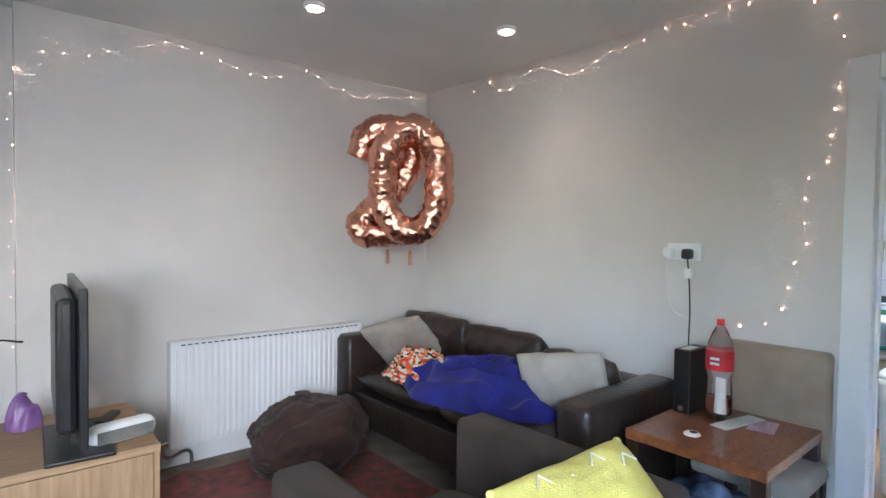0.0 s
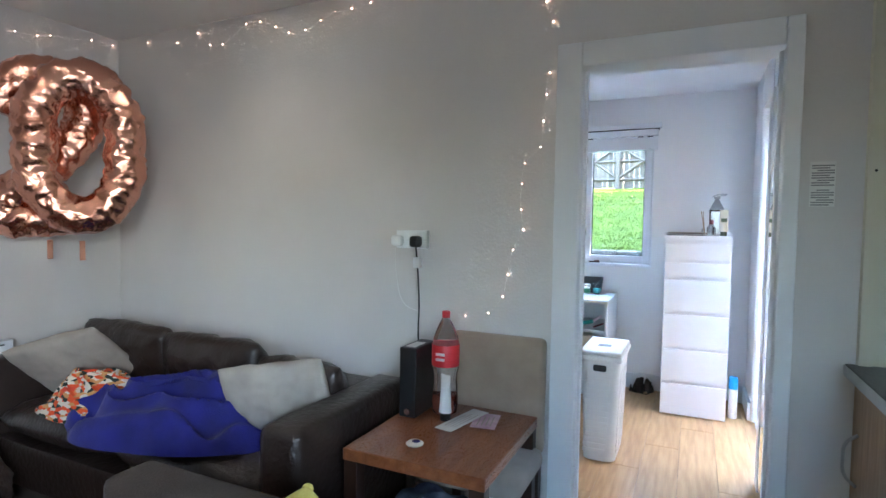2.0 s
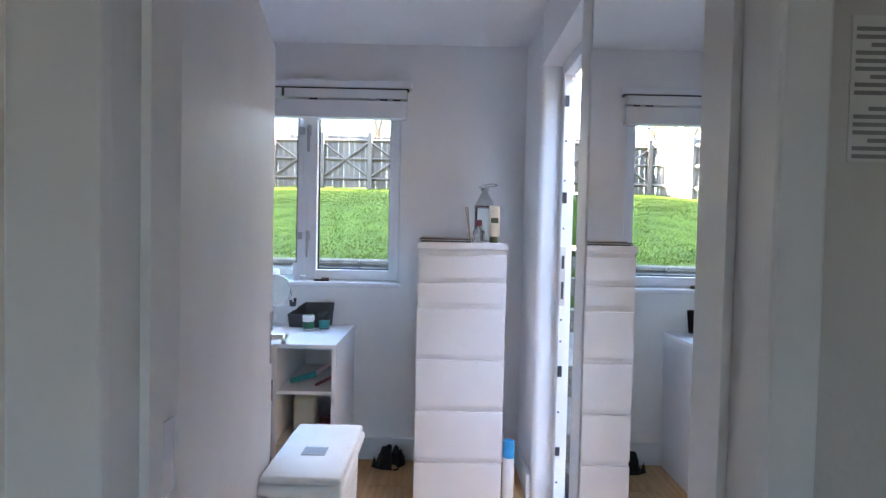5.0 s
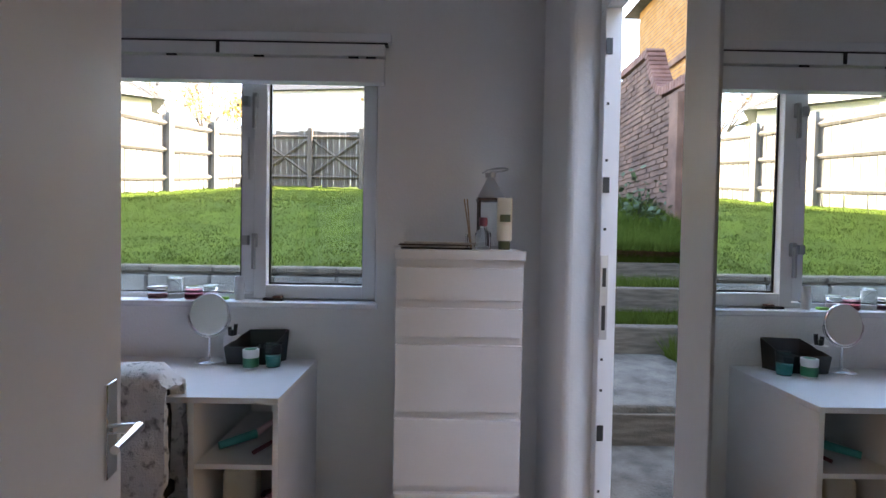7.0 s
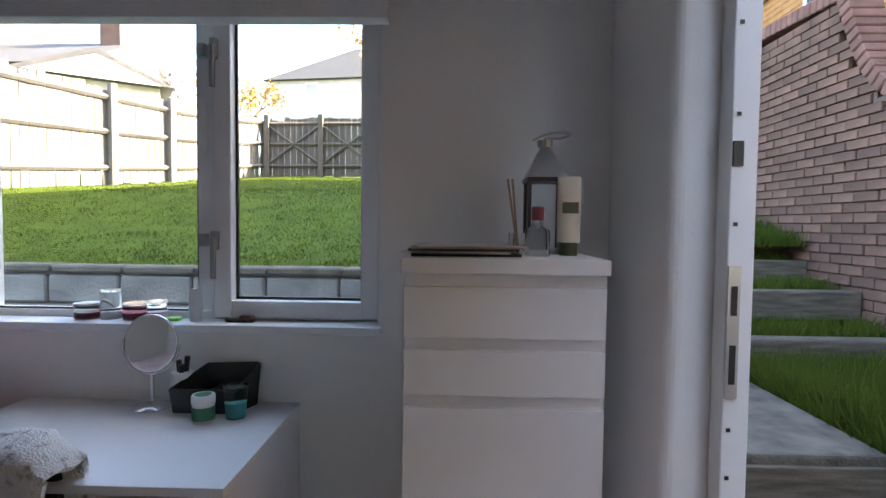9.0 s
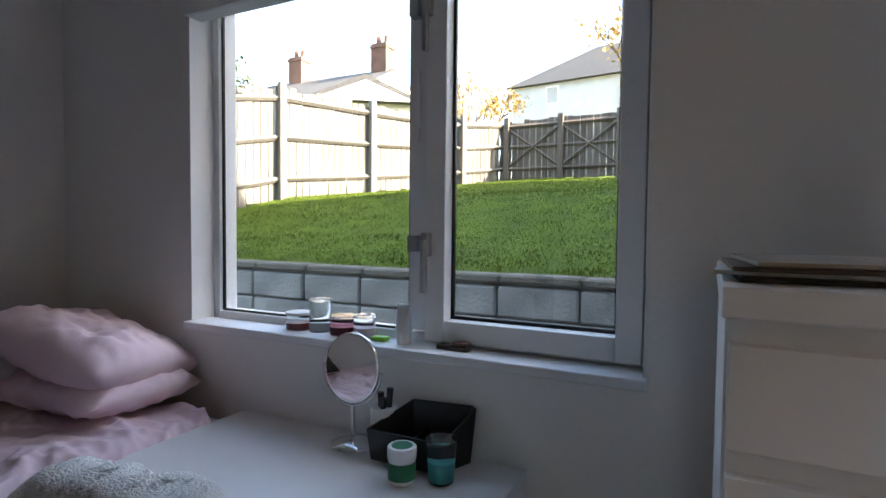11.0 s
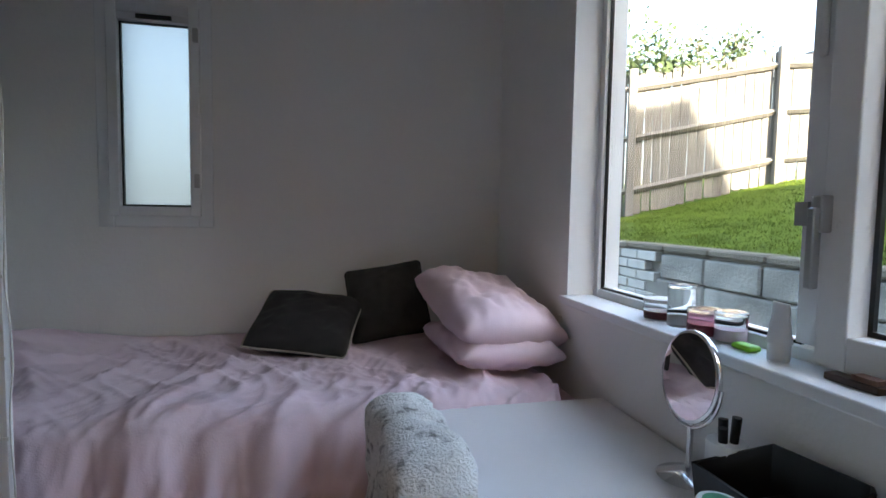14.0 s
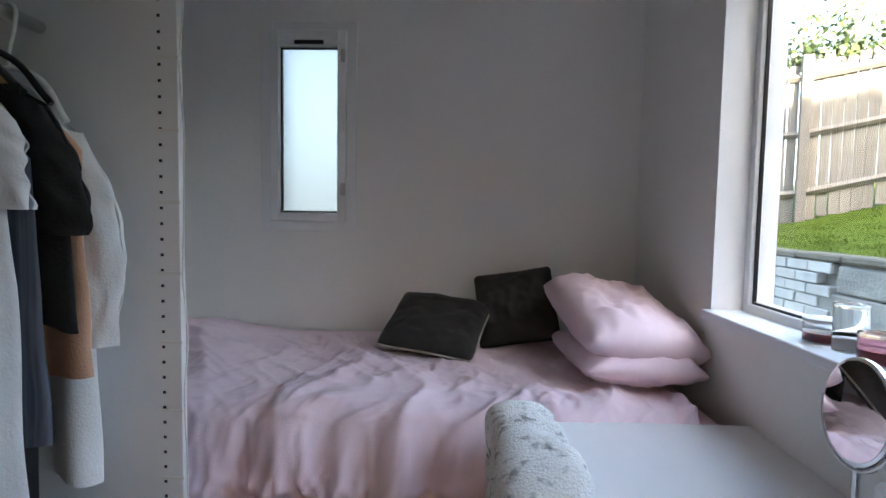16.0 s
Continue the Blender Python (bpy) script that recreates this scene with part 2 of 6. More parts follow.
def lathe(bm, profile, at, seg=24, m=None):
    """Turns rows of (radius, height) about the upright axis at a place."""
    rings = []
    for r, h in profile:
        ring = []
        for k in range(seg):
            a = 2 * math.pi * k / seg
            p = Vector((r * math.cos(a), r * math.sin(a), h))
            ring.append(bm.verts.new((m @ p if m else p) + Vector(at)))
        rings.append(ring)
    for lo, hi in zip(rings, rings[1:]):
        for k in range(seg):
            bm.faces.new((lo[k], lo[(k + 1) % seg], hi[(k + 1) % seg], hi[k]))
    bm.faces.new(rings[0][::-1])
    bm.faces.new(rings[-1])


def wire(name, points, r, material, parent=None, label="", res=6):
    data = bpy.data.curves.new(name, "CURVE")
    data.dimensions, data.bevel_depth, data.bevel_resolution, data.resolution_u = "3D", r, 2, res
    base = origin.get(parent, Vector()) if parent else Vector()
    sp = data.splines.new("BEZIER")
    sp.bezier_points.add(len(points) - 1)
    for bp, p in zip(sp.bezier_points, points):
        bp.co = Vector(p) - base
        bp.handle_left_type = bp.handle_right_type = "AUTO"
    data.use_fill_caps = True
    data.materials.append(material)
    tmp = bpy.data.objects.new(name, data)
    mesh = bpy.data.meshes.new_from_object(tmp)
    bpy.data.objects.remove(tmp)
    ob = new(name, mesh)
    if parent:
        ob.parent = parent
        origin[ob] = base
    if label:
        ob["label"] = label
    return smooth(ob, 60)


def cushion(bm, w, h, thick, m, n=26, wrinkle=0.012, seed=0, pinch=0.07, crisp=0.0):
    """A stuffed cushion, its face in the local xy plane."""
    def side(s):
        rows = []
        for i in range(n + 1):
            row = []
            for j in range(n + 1):
                u, v = 2 * i / n - 1, 2 * j / n - 1
                dome = max(0.0, (1 - abs(u) ** 3.2) * (1 - abs(v) ** 3.2)) ** 0.5 if pinch == 0 else max(0.0, (1 - abs(u) ** 2.4) * (1 - abs(v) ** 2.4)) ** 0.45
                corner = 1 - 0.07 * (u * v) ** 4
                x = u * w / 2 * corner * (1 - pinch * (1 - v * v) * abs(u) ** 2)
                y = v * h / 2 * corner * (1 - pinch * (1 - u * u) * abs(v) ** 2)
                k = noise.noise((u * 2.2 + seed, v * 2.2, seed * 1.7)) + 0.5 * noise.noise((u * 5 + seed, v * 5, 3.1))
                k *= 1.0 if pinch == 0 else 0.75
                crease = abs(noise.noise((u * 3.1 + seed, v * 3.1 + 2, seed))) * wrinkle * 1.6
                z = s * (thick / 2 * dome + wrinkle * k * dome - crease * dome)
                if crisp:
                    z += s * crisp * dome * max(0.0, 1 - abs(noise.noise((u * 4 + v * 2 + seed, v * 3 - u, seed))) / 0.3) ** 1.4
                row.append(bm.verts.new(m @ Vector((x, y, z + wrinkle * k * 0.6))))
            rows.append(row)
        for i in range(n):
            for j in range(n):
                f = (rows[i][j], rows[i + 1][j], rows[i + 1][j + 1], rows[i][j + 1])
                bm.faces.new(f if s > 0 else f[::-1])
        return rows
    side(1), side(-1)
    bmesh.ops.remove_doubles(bm, verts=bm.verts, dist=0.0006)


def drape(bm, nx, ny, fn, thick=0.02):
    """A sheet of cloth over fn(u, v) with u, v from 0 to 1, given thickness."""
    top = [[bm.verts.new(fn(i / nx, j / ny)) for j in range(ny + 1)] for i in range(nx + 1)]
    for i in range(nx):
        for j in range(ny):
            bm.faces.new((top[i][j], top[i + 1][j], top[i + 1][j + 1], top[i][j + 1]))
    bmesh.ops.recalc_face_normals(bm, faces=bm.faces)
    if thick:
        bmesh.ops.solidify(bm, geom=bm.faces[:], thickness=thick)


# ---- structure ----
XA, XB, XE = 2.57, 2.70, 5.02      # living face of the dividing wall, bedroom face, window wall
YN, YBN, YBS = 3.13, 2.35, -0.31   # living room's far wall, bedroom's far wall, bedroom's near wall
ZC = 2.31


def structure(name, bm, material, label, category, bevel=0):
    return tagged(part(name, bm, material), label, category, kind="structure")


structure("floor", boxes((-1.7, XA + 0.2, -1.1, 3.6, -0.12, 0.0)), CARPET, "worn grey-brown carpet of the living room", "floor")
structure("ceiling", boxes((-1.7, XA, -1.1, 3.6, ZC, ZC + 0.12)), CEIL, "white painted living room ceiling", "ceiling")
structure("ceiling_bedroom", boxes((XA + 0.03, XE + 0.16, -0.5, YBN + 0.2, ZC - 0.01, ZC + 0.11)), CEIL, "white painted bedroom ceiling", "ceiling")
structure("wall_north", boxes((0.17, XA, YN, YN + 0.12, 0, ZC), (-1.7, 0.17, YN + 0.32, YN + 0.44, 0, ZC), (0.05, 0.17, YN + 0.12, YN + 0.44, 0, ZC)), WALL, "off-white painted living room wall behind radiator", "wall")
DY0, DY1, DZ = -0.182, 0.464, 1.87
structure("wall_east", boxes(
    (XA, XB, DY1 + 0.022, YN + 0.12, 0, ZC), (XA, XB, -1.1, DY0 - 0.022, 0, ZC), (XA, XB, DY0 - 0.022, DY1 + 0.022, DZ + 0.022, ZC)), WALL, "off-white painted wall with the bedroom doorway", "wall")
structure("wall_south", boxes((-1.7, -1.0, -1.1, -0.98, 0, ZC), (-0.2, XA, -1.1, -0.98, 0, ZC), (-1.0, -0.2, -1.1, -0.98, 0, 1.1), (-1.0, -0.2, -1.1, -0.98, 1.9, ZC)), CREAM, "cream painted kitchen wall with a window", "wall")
# unseen west opening, added so that sky light reaches the kitchen wall
structure("wall_west", boxes((-1.8, -1.68, -1.1, -0.75, 0, ZC), (-1.8, -1.68, -0.2, 3.6, 0, ZC), (-1.8, -1.68, -0.75, -0.2, 0, 1.0), (-1.8, -1.68, -0.75, -0.2, 1.95, ZC)), WALL, "off-white wall with an unseen opening added to light the kitchen", "wall")
structure("kitchen_wall_lining", boxes((XA - 0.012, XA, -0.98, -0.44, 0, ZC)), CREAM, "cream painted wall above the worktop", "wall")
structure("trim", boxes((XA - 0.03, XA, -0.44, -0.405, 0, ZC)), CREAM, "narrow upright cream boxing strip", "trim")

# bedroom
structure("wall_bedroom_west", boxes((XB, 3.19, 0.86, YBN + 0.12, 0, ZC)), WALL_B, "white painted wall behind wardrobe", "wall")
SWX0, SWX1, SWZ0, SWZ1 = 3.545, 3.87, 1.19, 1.96
structure("wall_bedroom_north", boxes(
    (3.19, SWX0, YBN, YBN + 0.2, 0, ZC), (SWX1, XE + 0.16, YBN, YBN + 0.2, 0, ZC), (SWX0, SWX1, YBN, YBN + 0.2, 0, SWZ0), (SWX0, SWX1, YBN, YBN + 0.2, SWZ1, ZC)), WALL_B, "white painted wall above the bed", "wall")
WY0, WY1, WZ0, WZ1 = 0.37, 1.694, 0.975, 2.05
structure("wall_bedroom_east", boxes(
    (XE, XE + 0.16, -0.46, WY0, -0.2, ZC), (XE, XE + 0.16, WY1, YBN, -0.2, ZC), (XE, XE + 0.16, WY0, WY1, -0.2, WZ0), (XE, XE + 0.16, WY0, WY1, WZ1, ZC)), WALL_B, "white painted window wall", "wall")
EX0, EX1, EZ = 3.56, 4.56, 2.06     # way out to the garden
bm = boxes((XB, EX0, -0.46, YBS, -0.2, ZC), (EX0, EX1, -0.46, YBS, EZ, ZC), (EX1 + 0.03, XE, -0.46, YBS, -0.2, ZC))
tube(bm, (EX1 + 0.03, YBS - 0.03, 0), (EX1 + 0.03, YBS - 0.03, EZ + 0.03), 0.03, seg=20)
cuboid(bm, EX1, EX1 + 0.03, -0.46, YBS - 0.03, -0.2, EZ + 0.03)
structure("wall_bedroom_south", bm, WALL_B, "white painted wall with the garden doorway", "wall")
structure("floor_bedroom_base", boxes((XA + 0.2, XE + 0.16, -0.56, YBN + 0.2, -0.15, -0.012)), DARKWOOD, "sub-floor under the planks", "floor")

# ---- doorway, windows, doors ----
door_frame = thing("doorframe", (XA, 0.14, 0), "white gloss painted door frame and architrave", "door frame", kind="structure")
part("architrave", boxes((XA - 0.02, XA, DY1, 0.558, 0, DZ + 0.09), bevel=0.004), GLOSS, door_frame)
part("architrave", boxes((XA - 0.02, XA, -0.232, DY0, 0, DZ + 0.09), bevel=0.004), GLOSS, door_frame)
part("architrave", boxes((XA - 0.02, XA, DY0 + 0.001, DY1 - 0.001, DZ, DZ + 0.09), bevel=0.004), GLOSS, door_frame)
part("lining", boxes((XA - 0.004, XB + 0.01, DY1 + 0.001, DY1 + 0.0215, 0, DZ), (XA - 0.004, XB + 0.01, DY0 - 0.0215, DY0 - 0.001, 0, DZ), (XA - 0.004, XB + 0.01, DY0 - 0.0215, DY1 + 0.0215, DZ + 0.001, DZ + 0.0215)), GLOSS, door_frame)
part("door_stop", boxes((XA + 0.05, XA + 0.08, DY1 - 0.010, DY1 + 0.0008, 0, DZ), (XA + 0.05, XA + 0.08, DY0 - 0.0008, DY0 + 0.010, 0, DZ)), GLOSS, door_frame)
for z in (0.25, 0.95, 1.68):
    part("hinge", boxes((XA + 0.085, XA + 0.12, DY1 - 0.003, DY1 + 0.0008, z, z + 0.09)), STEEL, door_frame, "steel butt hinge")

# inner door, open into the bedroom
hx, hy, ex, ey = 2.725, 0.475, 3.74, 0.672
ang = math.degrees(math.atan2(ey - hy, ex - hx))
inner_door = thing("door_1", (hx, hy, 0), "white painted inner door standing open into the bedroom", "door", kind="structure")
part("leaf", boxes((hx, hx + 1.03, hy, hy + 0.038, 0.008, DZ - 0.03), bevel=0.003), GLOSS, inner_door)
bm = bmesh.new()
tube(bm, (hx + 0.975, hy + 0.001, 0.94), (hx + 0.975, hy - 0.045, 0.94), 0.009)
tube(bm, (hx + 0.98, hy - 0.045, 0.94), (hx + 0.865, hy - 0.05, 0.945), 0.009, 0.007)
smooth(part("lever", bm, CHROME, inner_door, "chrome lever handle"))
part("handle_plate", boxes((hx + 0.955, hx + 0.997, hy - 0.006, hy - 0.0005, 0.86, 1.02), bevel=0.002), CHROME, inner_door)
part("latch_plate", boxes((hx + 1.0302, hx + 1.033, hy + 0.008, hy + 0.03, 0.87, 1.01)), BLACK, inner_door)
inner_door.matrix_world = pose(hx, hy, 0, 0, 0, ang)

skirt = structure("baseboard", boxes((XE - 0.018, XE, YBS, YBN, 0.0, 0.12), (3.19, XE - 0.018, YBN - 0.018, YBN, 0.0, 0.12), (EX1 + 0.03, XE - 0.018, YBS, YBS + 0.018, 0, 0.12)), GLOSS, "white gloss skirting board of the bedroom", "skirting board")
structure("baseboard_living", boxes((0.17, XA - 0.018, YN - 0.018, YN, 0.0, 0.10), (XA - 0.018, XA, 0.56, YN, 0, 0.10)), GLOSS, "white painted skirting board of the living room", "skirting board")

# large bedroom window
FX = 5.105
window = thing("window_1", (FX, 1.0, WZ0), "white plastic two-light window looking on the garden", "window", kind="structure")
MY0, MY1 = 0.90, 1.0


def framed(y0, y1, z0, z1, w, x0, x1, name, parent, label=""):
    return part(name, boxes((x0, x1, y0, y0 + w, z0, z1), (x0, x1, y1 - w, y1, z0, z1), (x0, x1, y0 + w, y1 - w, z0, z0 + w), (x0, x1, y0 + w, y1 - w, z1 - w, z1), bevel=0.003), UPVC, parent, label)


framed(WY0, WY1, WZ0 + 0.004, WZ1, 0.03, FX, FX + 0.07, "window_frame", window)
part("mullion", boxes((FX - 0.002, FX + 0.072, 0.895, 0.966, WZ0 + 0.04, WZ1 - 0.036), bevel=0.003), UPVC, window)
framed(0.385, 0.905, WZ0 + 0.02, 1.99, 0.055, FX - 0.028, FX + 0.03, "sash", window, "white opening casement")
for y0, y1, z0, z1 in ((0.439, 0.851, 1.05, 1.936), (0.966, 1.668, 1.006, 2.02)):
    pane = part("pane", boxes((FX + 0.022, FX + 0.026, y0, y1, z0, z1)), GLASS, window, "clear glass pane")
    pane.visible_shadow = False
    g = 0.009
    part("gasket", boxes((FX + 0.012, FX + 0.021, y0, y0 + g, z0, z1), (FX + 0.012, FX + 0.021, y1 - g, y1, z0, z1), (FX + 0.012, FX + 0.021, y0 + g, y1 - g, z0, z0 + g)), BLACK, window, "black rubber gasket")
bm = boxes((XE - 0.025, FX - 0.001, WY0 - 0.005, WY1 + 0.005, WZ0 - 0.012, WZ0 + 0.012), bevel=0.004)
part("window_sill", bm, GLOSS, window, "white gloss window sill")
part("reveal", boxes((XE - 0.001, FX, WY0 - 0.001, WY0 + 0.006, WZ0 + 0.0125, WZ1), (XE - 0.001, FX, WY1 - 0.006, WY1 + 0.001, WZ0 + 0.0125, WZ1)), GLOSS, window)
for z in (1.24, 1.83):
    bm = boxes((FX - 0.052, FX - 0.028, 0.885, 0.905, z - 0.03, z + 0.03), (FX - 0.062, FX - 0.045, 0.888, 0.902, z - 0.12, z + 0.01), bevel=0.003)
    cuboid(bm, FX - 0.03, FX - 0.002, 0.93, 0.955, z - 0.02, z + 0.02)
    part("window_catch", bm, STEEL, window, "grey metal casement fastener")
part("stay_slot", boxes((FX - 0.012, FX - 0.003, 0.933, 0.945, 1.5, 1.68), bevel=0.003), UPVC, window)

# raised slatted blind in its box
blind = thing("window_blind", (XE, 1.0, 2.05), "white wooden slatted blind pulled up", "blind")
part("pelmet", boxes((XE - 0.045, XE, 0.32, 1.68, 2.050, 2.088), bevel=0.004), GLOSS, blind)
# solid black strip standing for the shade between headrail and pelmet
part("shadow_gap", boxes((XE - 0.04, XE, 0.335, 1.655, 2.041, 2.0495)), BLACK, blind, "black strip drawn as the shaded gap above the headrail")
part("headrail", boxes((XE - 0.05, XE + 0.01, 0.345, 1.645, 1.99, 2.0405), bevel=0.004), UPVC, blind)
for k in range(12):
    part("slat", boxes((XE - 0.046, XE + 0.004, 0.348, 1.642, 1.913 + 0.0058 * k, 1.9175 + 0.0058 * k)), UPVC, blind)
part("valance", boxes((XE - 0.056, XE - 0.049, 0.345, 1.645, 1.886, 1.978), bevel=0.002), UPVC, blind, "plain white valance board")
part("bottom_rail", boxes((XE - 0.048, XE + 0.006, 0.347, 1.643, 1.886, 1.911), bevel=0.003), UPVC, blind)
for y in (0.40, 0.47, 0.85, 1.20, 1.55):
    part("clip", boxes((XE - 0.058, XE - 0.0505, y - 0.02, y + 0.02, 1.980, 1.987)), BLACK, blind)
part("wand_hook", boxes((XE - 0.057, XE - 0.0505, 1.01, 1.022, 1.995, 2.04)), BLACK, blind)

# small frosted window
small = thing("window_2", (3.7, YBN, SWZ0), "narrow frosted white plastic window above the bed", "window", kind="structure")
for n_, w, y0, y1, i in (("outer_frame", 0.05, YBN - 0.006, YBN + 0.09, 0.0), ("sash", 0.035, YBN - 0.022, YBN + 0.05, 0.04)):
    x0, x1, z0, z1 = SWX0 - 0.03 + i, SWX1 + 0.03 - i, SWZ0 - 0.03 + i, SWZ1 + 0.03 - i
    part(n_, boxes((x0, x0 + w, y0, y1, z0, z1), (x1 - w, x1, y0, y1, z0, z1), (x0 + w, x1 - w, y0, y1, z0, z0 + w), (x0 + w, x1 - w, y0, y1, z1 - w, z1), bevel=0.003), UPVC, small)
part("pane", boxes((SWX0 + 0.04, SWX1 - 0.04, YBN + 0.02, YBN + 0.026, SWZ0 + 0.04, SWZ1 - 0.07)), FROST, small, "frosted glass pane").visible_shadow = False
gx0, gx1, gz0, gz1 = SWX0 + 0.045, SWX1 - 0.045, SWZ0 + 0.045, SWZ1 - 0.07
part("gasket", boxes((gx0, gx0 + 0.007, YBN + 0.008, YBN + 0.019, gz0, gz1), (gx1 - 0.007, gx1, YBN + 0.008, YBN + 0.019, gz0, gz1), (gx0 + 0.007, gx1 - 0.007, YBN + 0.008, YBN + 0.019, gz0, gz0 + 0.007), (gx0 + 0.007, gx1 - 0.007, YBN + 0.008, YBN + 0.019, gz1 - 0.005, gz1)), BLACK, small, "black rubber gasket")
part("trickle_vent", boxes((SWX0 + 0.11, SWX1 - 0.10, YBN - 0.03, YBN - 0.0205, SWZ1 - 0.065, SWZ1 - 0.051)), BLACK, small, "dark ventilation slot")
part("vent_bar", boxes((SWX0 + 0.045, SWX1 - 0.045, YBN - 0.02, YBN + 0.03, SWZ1 - 0.069, SWZ1 - 0.046)), UPVC, small)
for z in (1.33, 1.85):
    part("hinge", boxes((SWX1 - 0.03, SWX1 - 0.012, YBN - 0.036, YBN - 0.0225, z - 0.025, z + 0.025), bevel=0.003), STEEL, small)
part("latch", boxes((SWX1 - 0.028, SWX1 - 0.016, YBN - 0.034, YBN - 0.0225, 1.56, 1.62), bevel=0.002), UPVC, small)

# garden doorway: jamb with lock keeps, head and threshold
ext = thing("door_2", (EX1, -0.44, 0), "white plastic outer door frame standing open to the garden", "door frame", kind="structure")
part("jamb", boxes((EX1 - 0.055, EX1 - 0.001, -0.459, -0.405, -0.02, EZ - 0.001), bevel=0.003), UPVC, ext)
part("jamb", boxes((EX0 + 0.001, EX0 + 0.055, -0.459, -0.405, -0.02, EZ - 0.001), bevel=0.003), UPVC, ext)
part("head", boxes((EX0 + 0.056, EX1 - 0.056, -0.459, -0.405, EZ - 0.055, EZ - 0.001), bevel=0.003), UPVC, ext)
part("threshold", boxes((EX0 + 0.056, EX1 - 0.056, -0.50, -0.33, -0.05, 0.035), bevel=0.004), UPVC, ext)
for z, h in ((1.86, 0.05), (1.42, 0.05), (0.62, 0.05), (0.25, 0.04)):
    part("keep", boxes((EX1 - 0.0605, EX1 - 0.0555, -0.428, -0.408, z, z + h)), BLACK, ext, "dark metal lock keep")
part("lock_keep", boxes((EX1 - 0.0615, EX1 - 0.0555, -0.43, -0.406, 0.95, 1.22)), STEEL, ext, "steel lock keep plate")
part("keep_slot", boxes((EX1 - 0.0635, EX1 - 0.0618, -0.424, -0.412, 1.12, 1.18), (EX1 - 0.0635, EX1 - 0.0618, -0.424, -0.412, 0.98, 1.06)), BLACK, ext)
for z in (0.12, 0.45, 0.78, 0.88, 1.30, 1.52, 1.7):
    part("screw_hole", boxes((EX1 - 0.0575, EX1 - 0.0553, -0.422, -0.414, z, z + 0.008)), BLACK, ext)

# tall mirror in a pale frame
mirror = thing("wall_mirror", (3.2, -0.27, 0), "tall frameless mirror panel with cream edge board", "mirror")
part("backing", boxes((XB + 0.004, 3.474, -0.305, -0.2525, 0.03, 2.09)), LAMINATE, mirror)
part("mirror_glass", boxes((XB + 0.006, 3.474, -0.2523, -0.249, 0.03, 2.09)), MIRROR, mirror, "silvered mirror glass")
part("edge_board", boxes((3.475, 3.575, -0.305, -0.246, 0.0, 2.10), bevel=0.003), LAMINATE, mirror, "cream edge board")
part("top_strip", boxes((XB + 0.004, 3.474, -0.305, -0.247, 2.0905, 2.10)), BLACK, mirror)

# ---- bedroom furniture ----


def chest_of_drawers():
    x0, x1, y0, y1, h = 4.465, 4.95, -0.158, 0.247, 1.23
    c = thing("chest_of_drawers", ((x0 + x1) / 2, (y0 + y1) / 2, 0), "tall narrow white laminate chest of six drawers", "chest of drawers")
    part("carcass", boxes((x0 + 0.022, x1, y0, y0 + 0.018, 0, h - 0.03), (x0 + 0.022, x1, y1 - 0.018, y1, 0, h - 0.03), (x1 - 0.012, x1, y0 + 0.018, y1 - 0.018, 0, h - 0.03), (x0 + 0.03, x0 + 0.045, y0 + 0.018, y1 - 0.018, 0, 0.06)), LAMINATE, c)
    part("top", boxes((x0 - 0.004, x1, y0 - 0.004, y1 + 0.004, h - 0.03, h), bevel=0.002), LAMINATE, c)
    z = h - 0.034
    for hgt in (0.128, 0.116, 0.237, 0.237, 0.236, 0.236):
        z0 = z - hgt
        drawer = part("drawer", boxes((x0, x0 + 0.018, y0 + 0.003, y1 - 0.003, z0 + 0.004, z - 0.022), (x0 + 0.0165, x0 + 0.0182, y0 + 0.003, y1 - 0.003, z - 0.0225, z + 0.003), bevel=0.0008), LAMINATE, c)
        part("drawer_box", boxes((x0 + 0.0185, x1 - 0.05, y0 + 0.02, y1 - 0.02, z0 + 0.01, z - 0.03)), OAK, drawer, "unpainted drawer box")
        z = z0
    return c


chest_of_drawers()


def desk():
    x0, x1, y0, y1, h = 4.475, 5.015, 0.612, 1.455, 0.75
    d = thing("desk", ((x0 + x1) / 2, 1.03, 0), "white laminate desk with open shelves at one end", "desk")
    part("desktop", boxes((x0, x1, y0, y1, h - 0.02, h), bevel=0.002), LAMINATE, d)
    part("side_panel", boxes((x0 + 0.004, x1, y0 + 0.001, y0 + 0.019, 0, h - 0.0205)), LAMINATE, d)
    part("side_panel", boxes((x0 + 0.004, x1, y0 + 0.27, y0 + 0.288, 0, h - 0.0205)), LAMINATE, d)
    part("side_panel", boxes((x0 + 0.004, x1, y1 - 0.019, y1 - 0.001, 0, h - 0.0205)), LAMINATE, d)
    part("back_panel", boxes((x1 - 0.015, x1 - 0.001, y0 + 0.019, y0 + 0.27, 0.02, h - 0.021)), LAMINATE, d)
    for z in (0.05, 0.28, 0.515):
        part("shelf", boxes((x0 + 0.012, x1 - 0.016, y0 + 0.0195, y0 + 0.2695, z, z + 0.016)), LAMINATE, d)
    return d


desk()


def fold(x, y, s):
    return noise.noise((x * 2.3 + s, y * 2.3, s)) * 0.6 + noise.noise((x * 6 + s, y * 5, s + 4)) * 0.35


def crease(a, b, width, seed):
    """Sharp ridges along wandering lines."""
    return max(0.0, 1 - abs(noise.noise((a, b, seed))) / width) ** 1.5


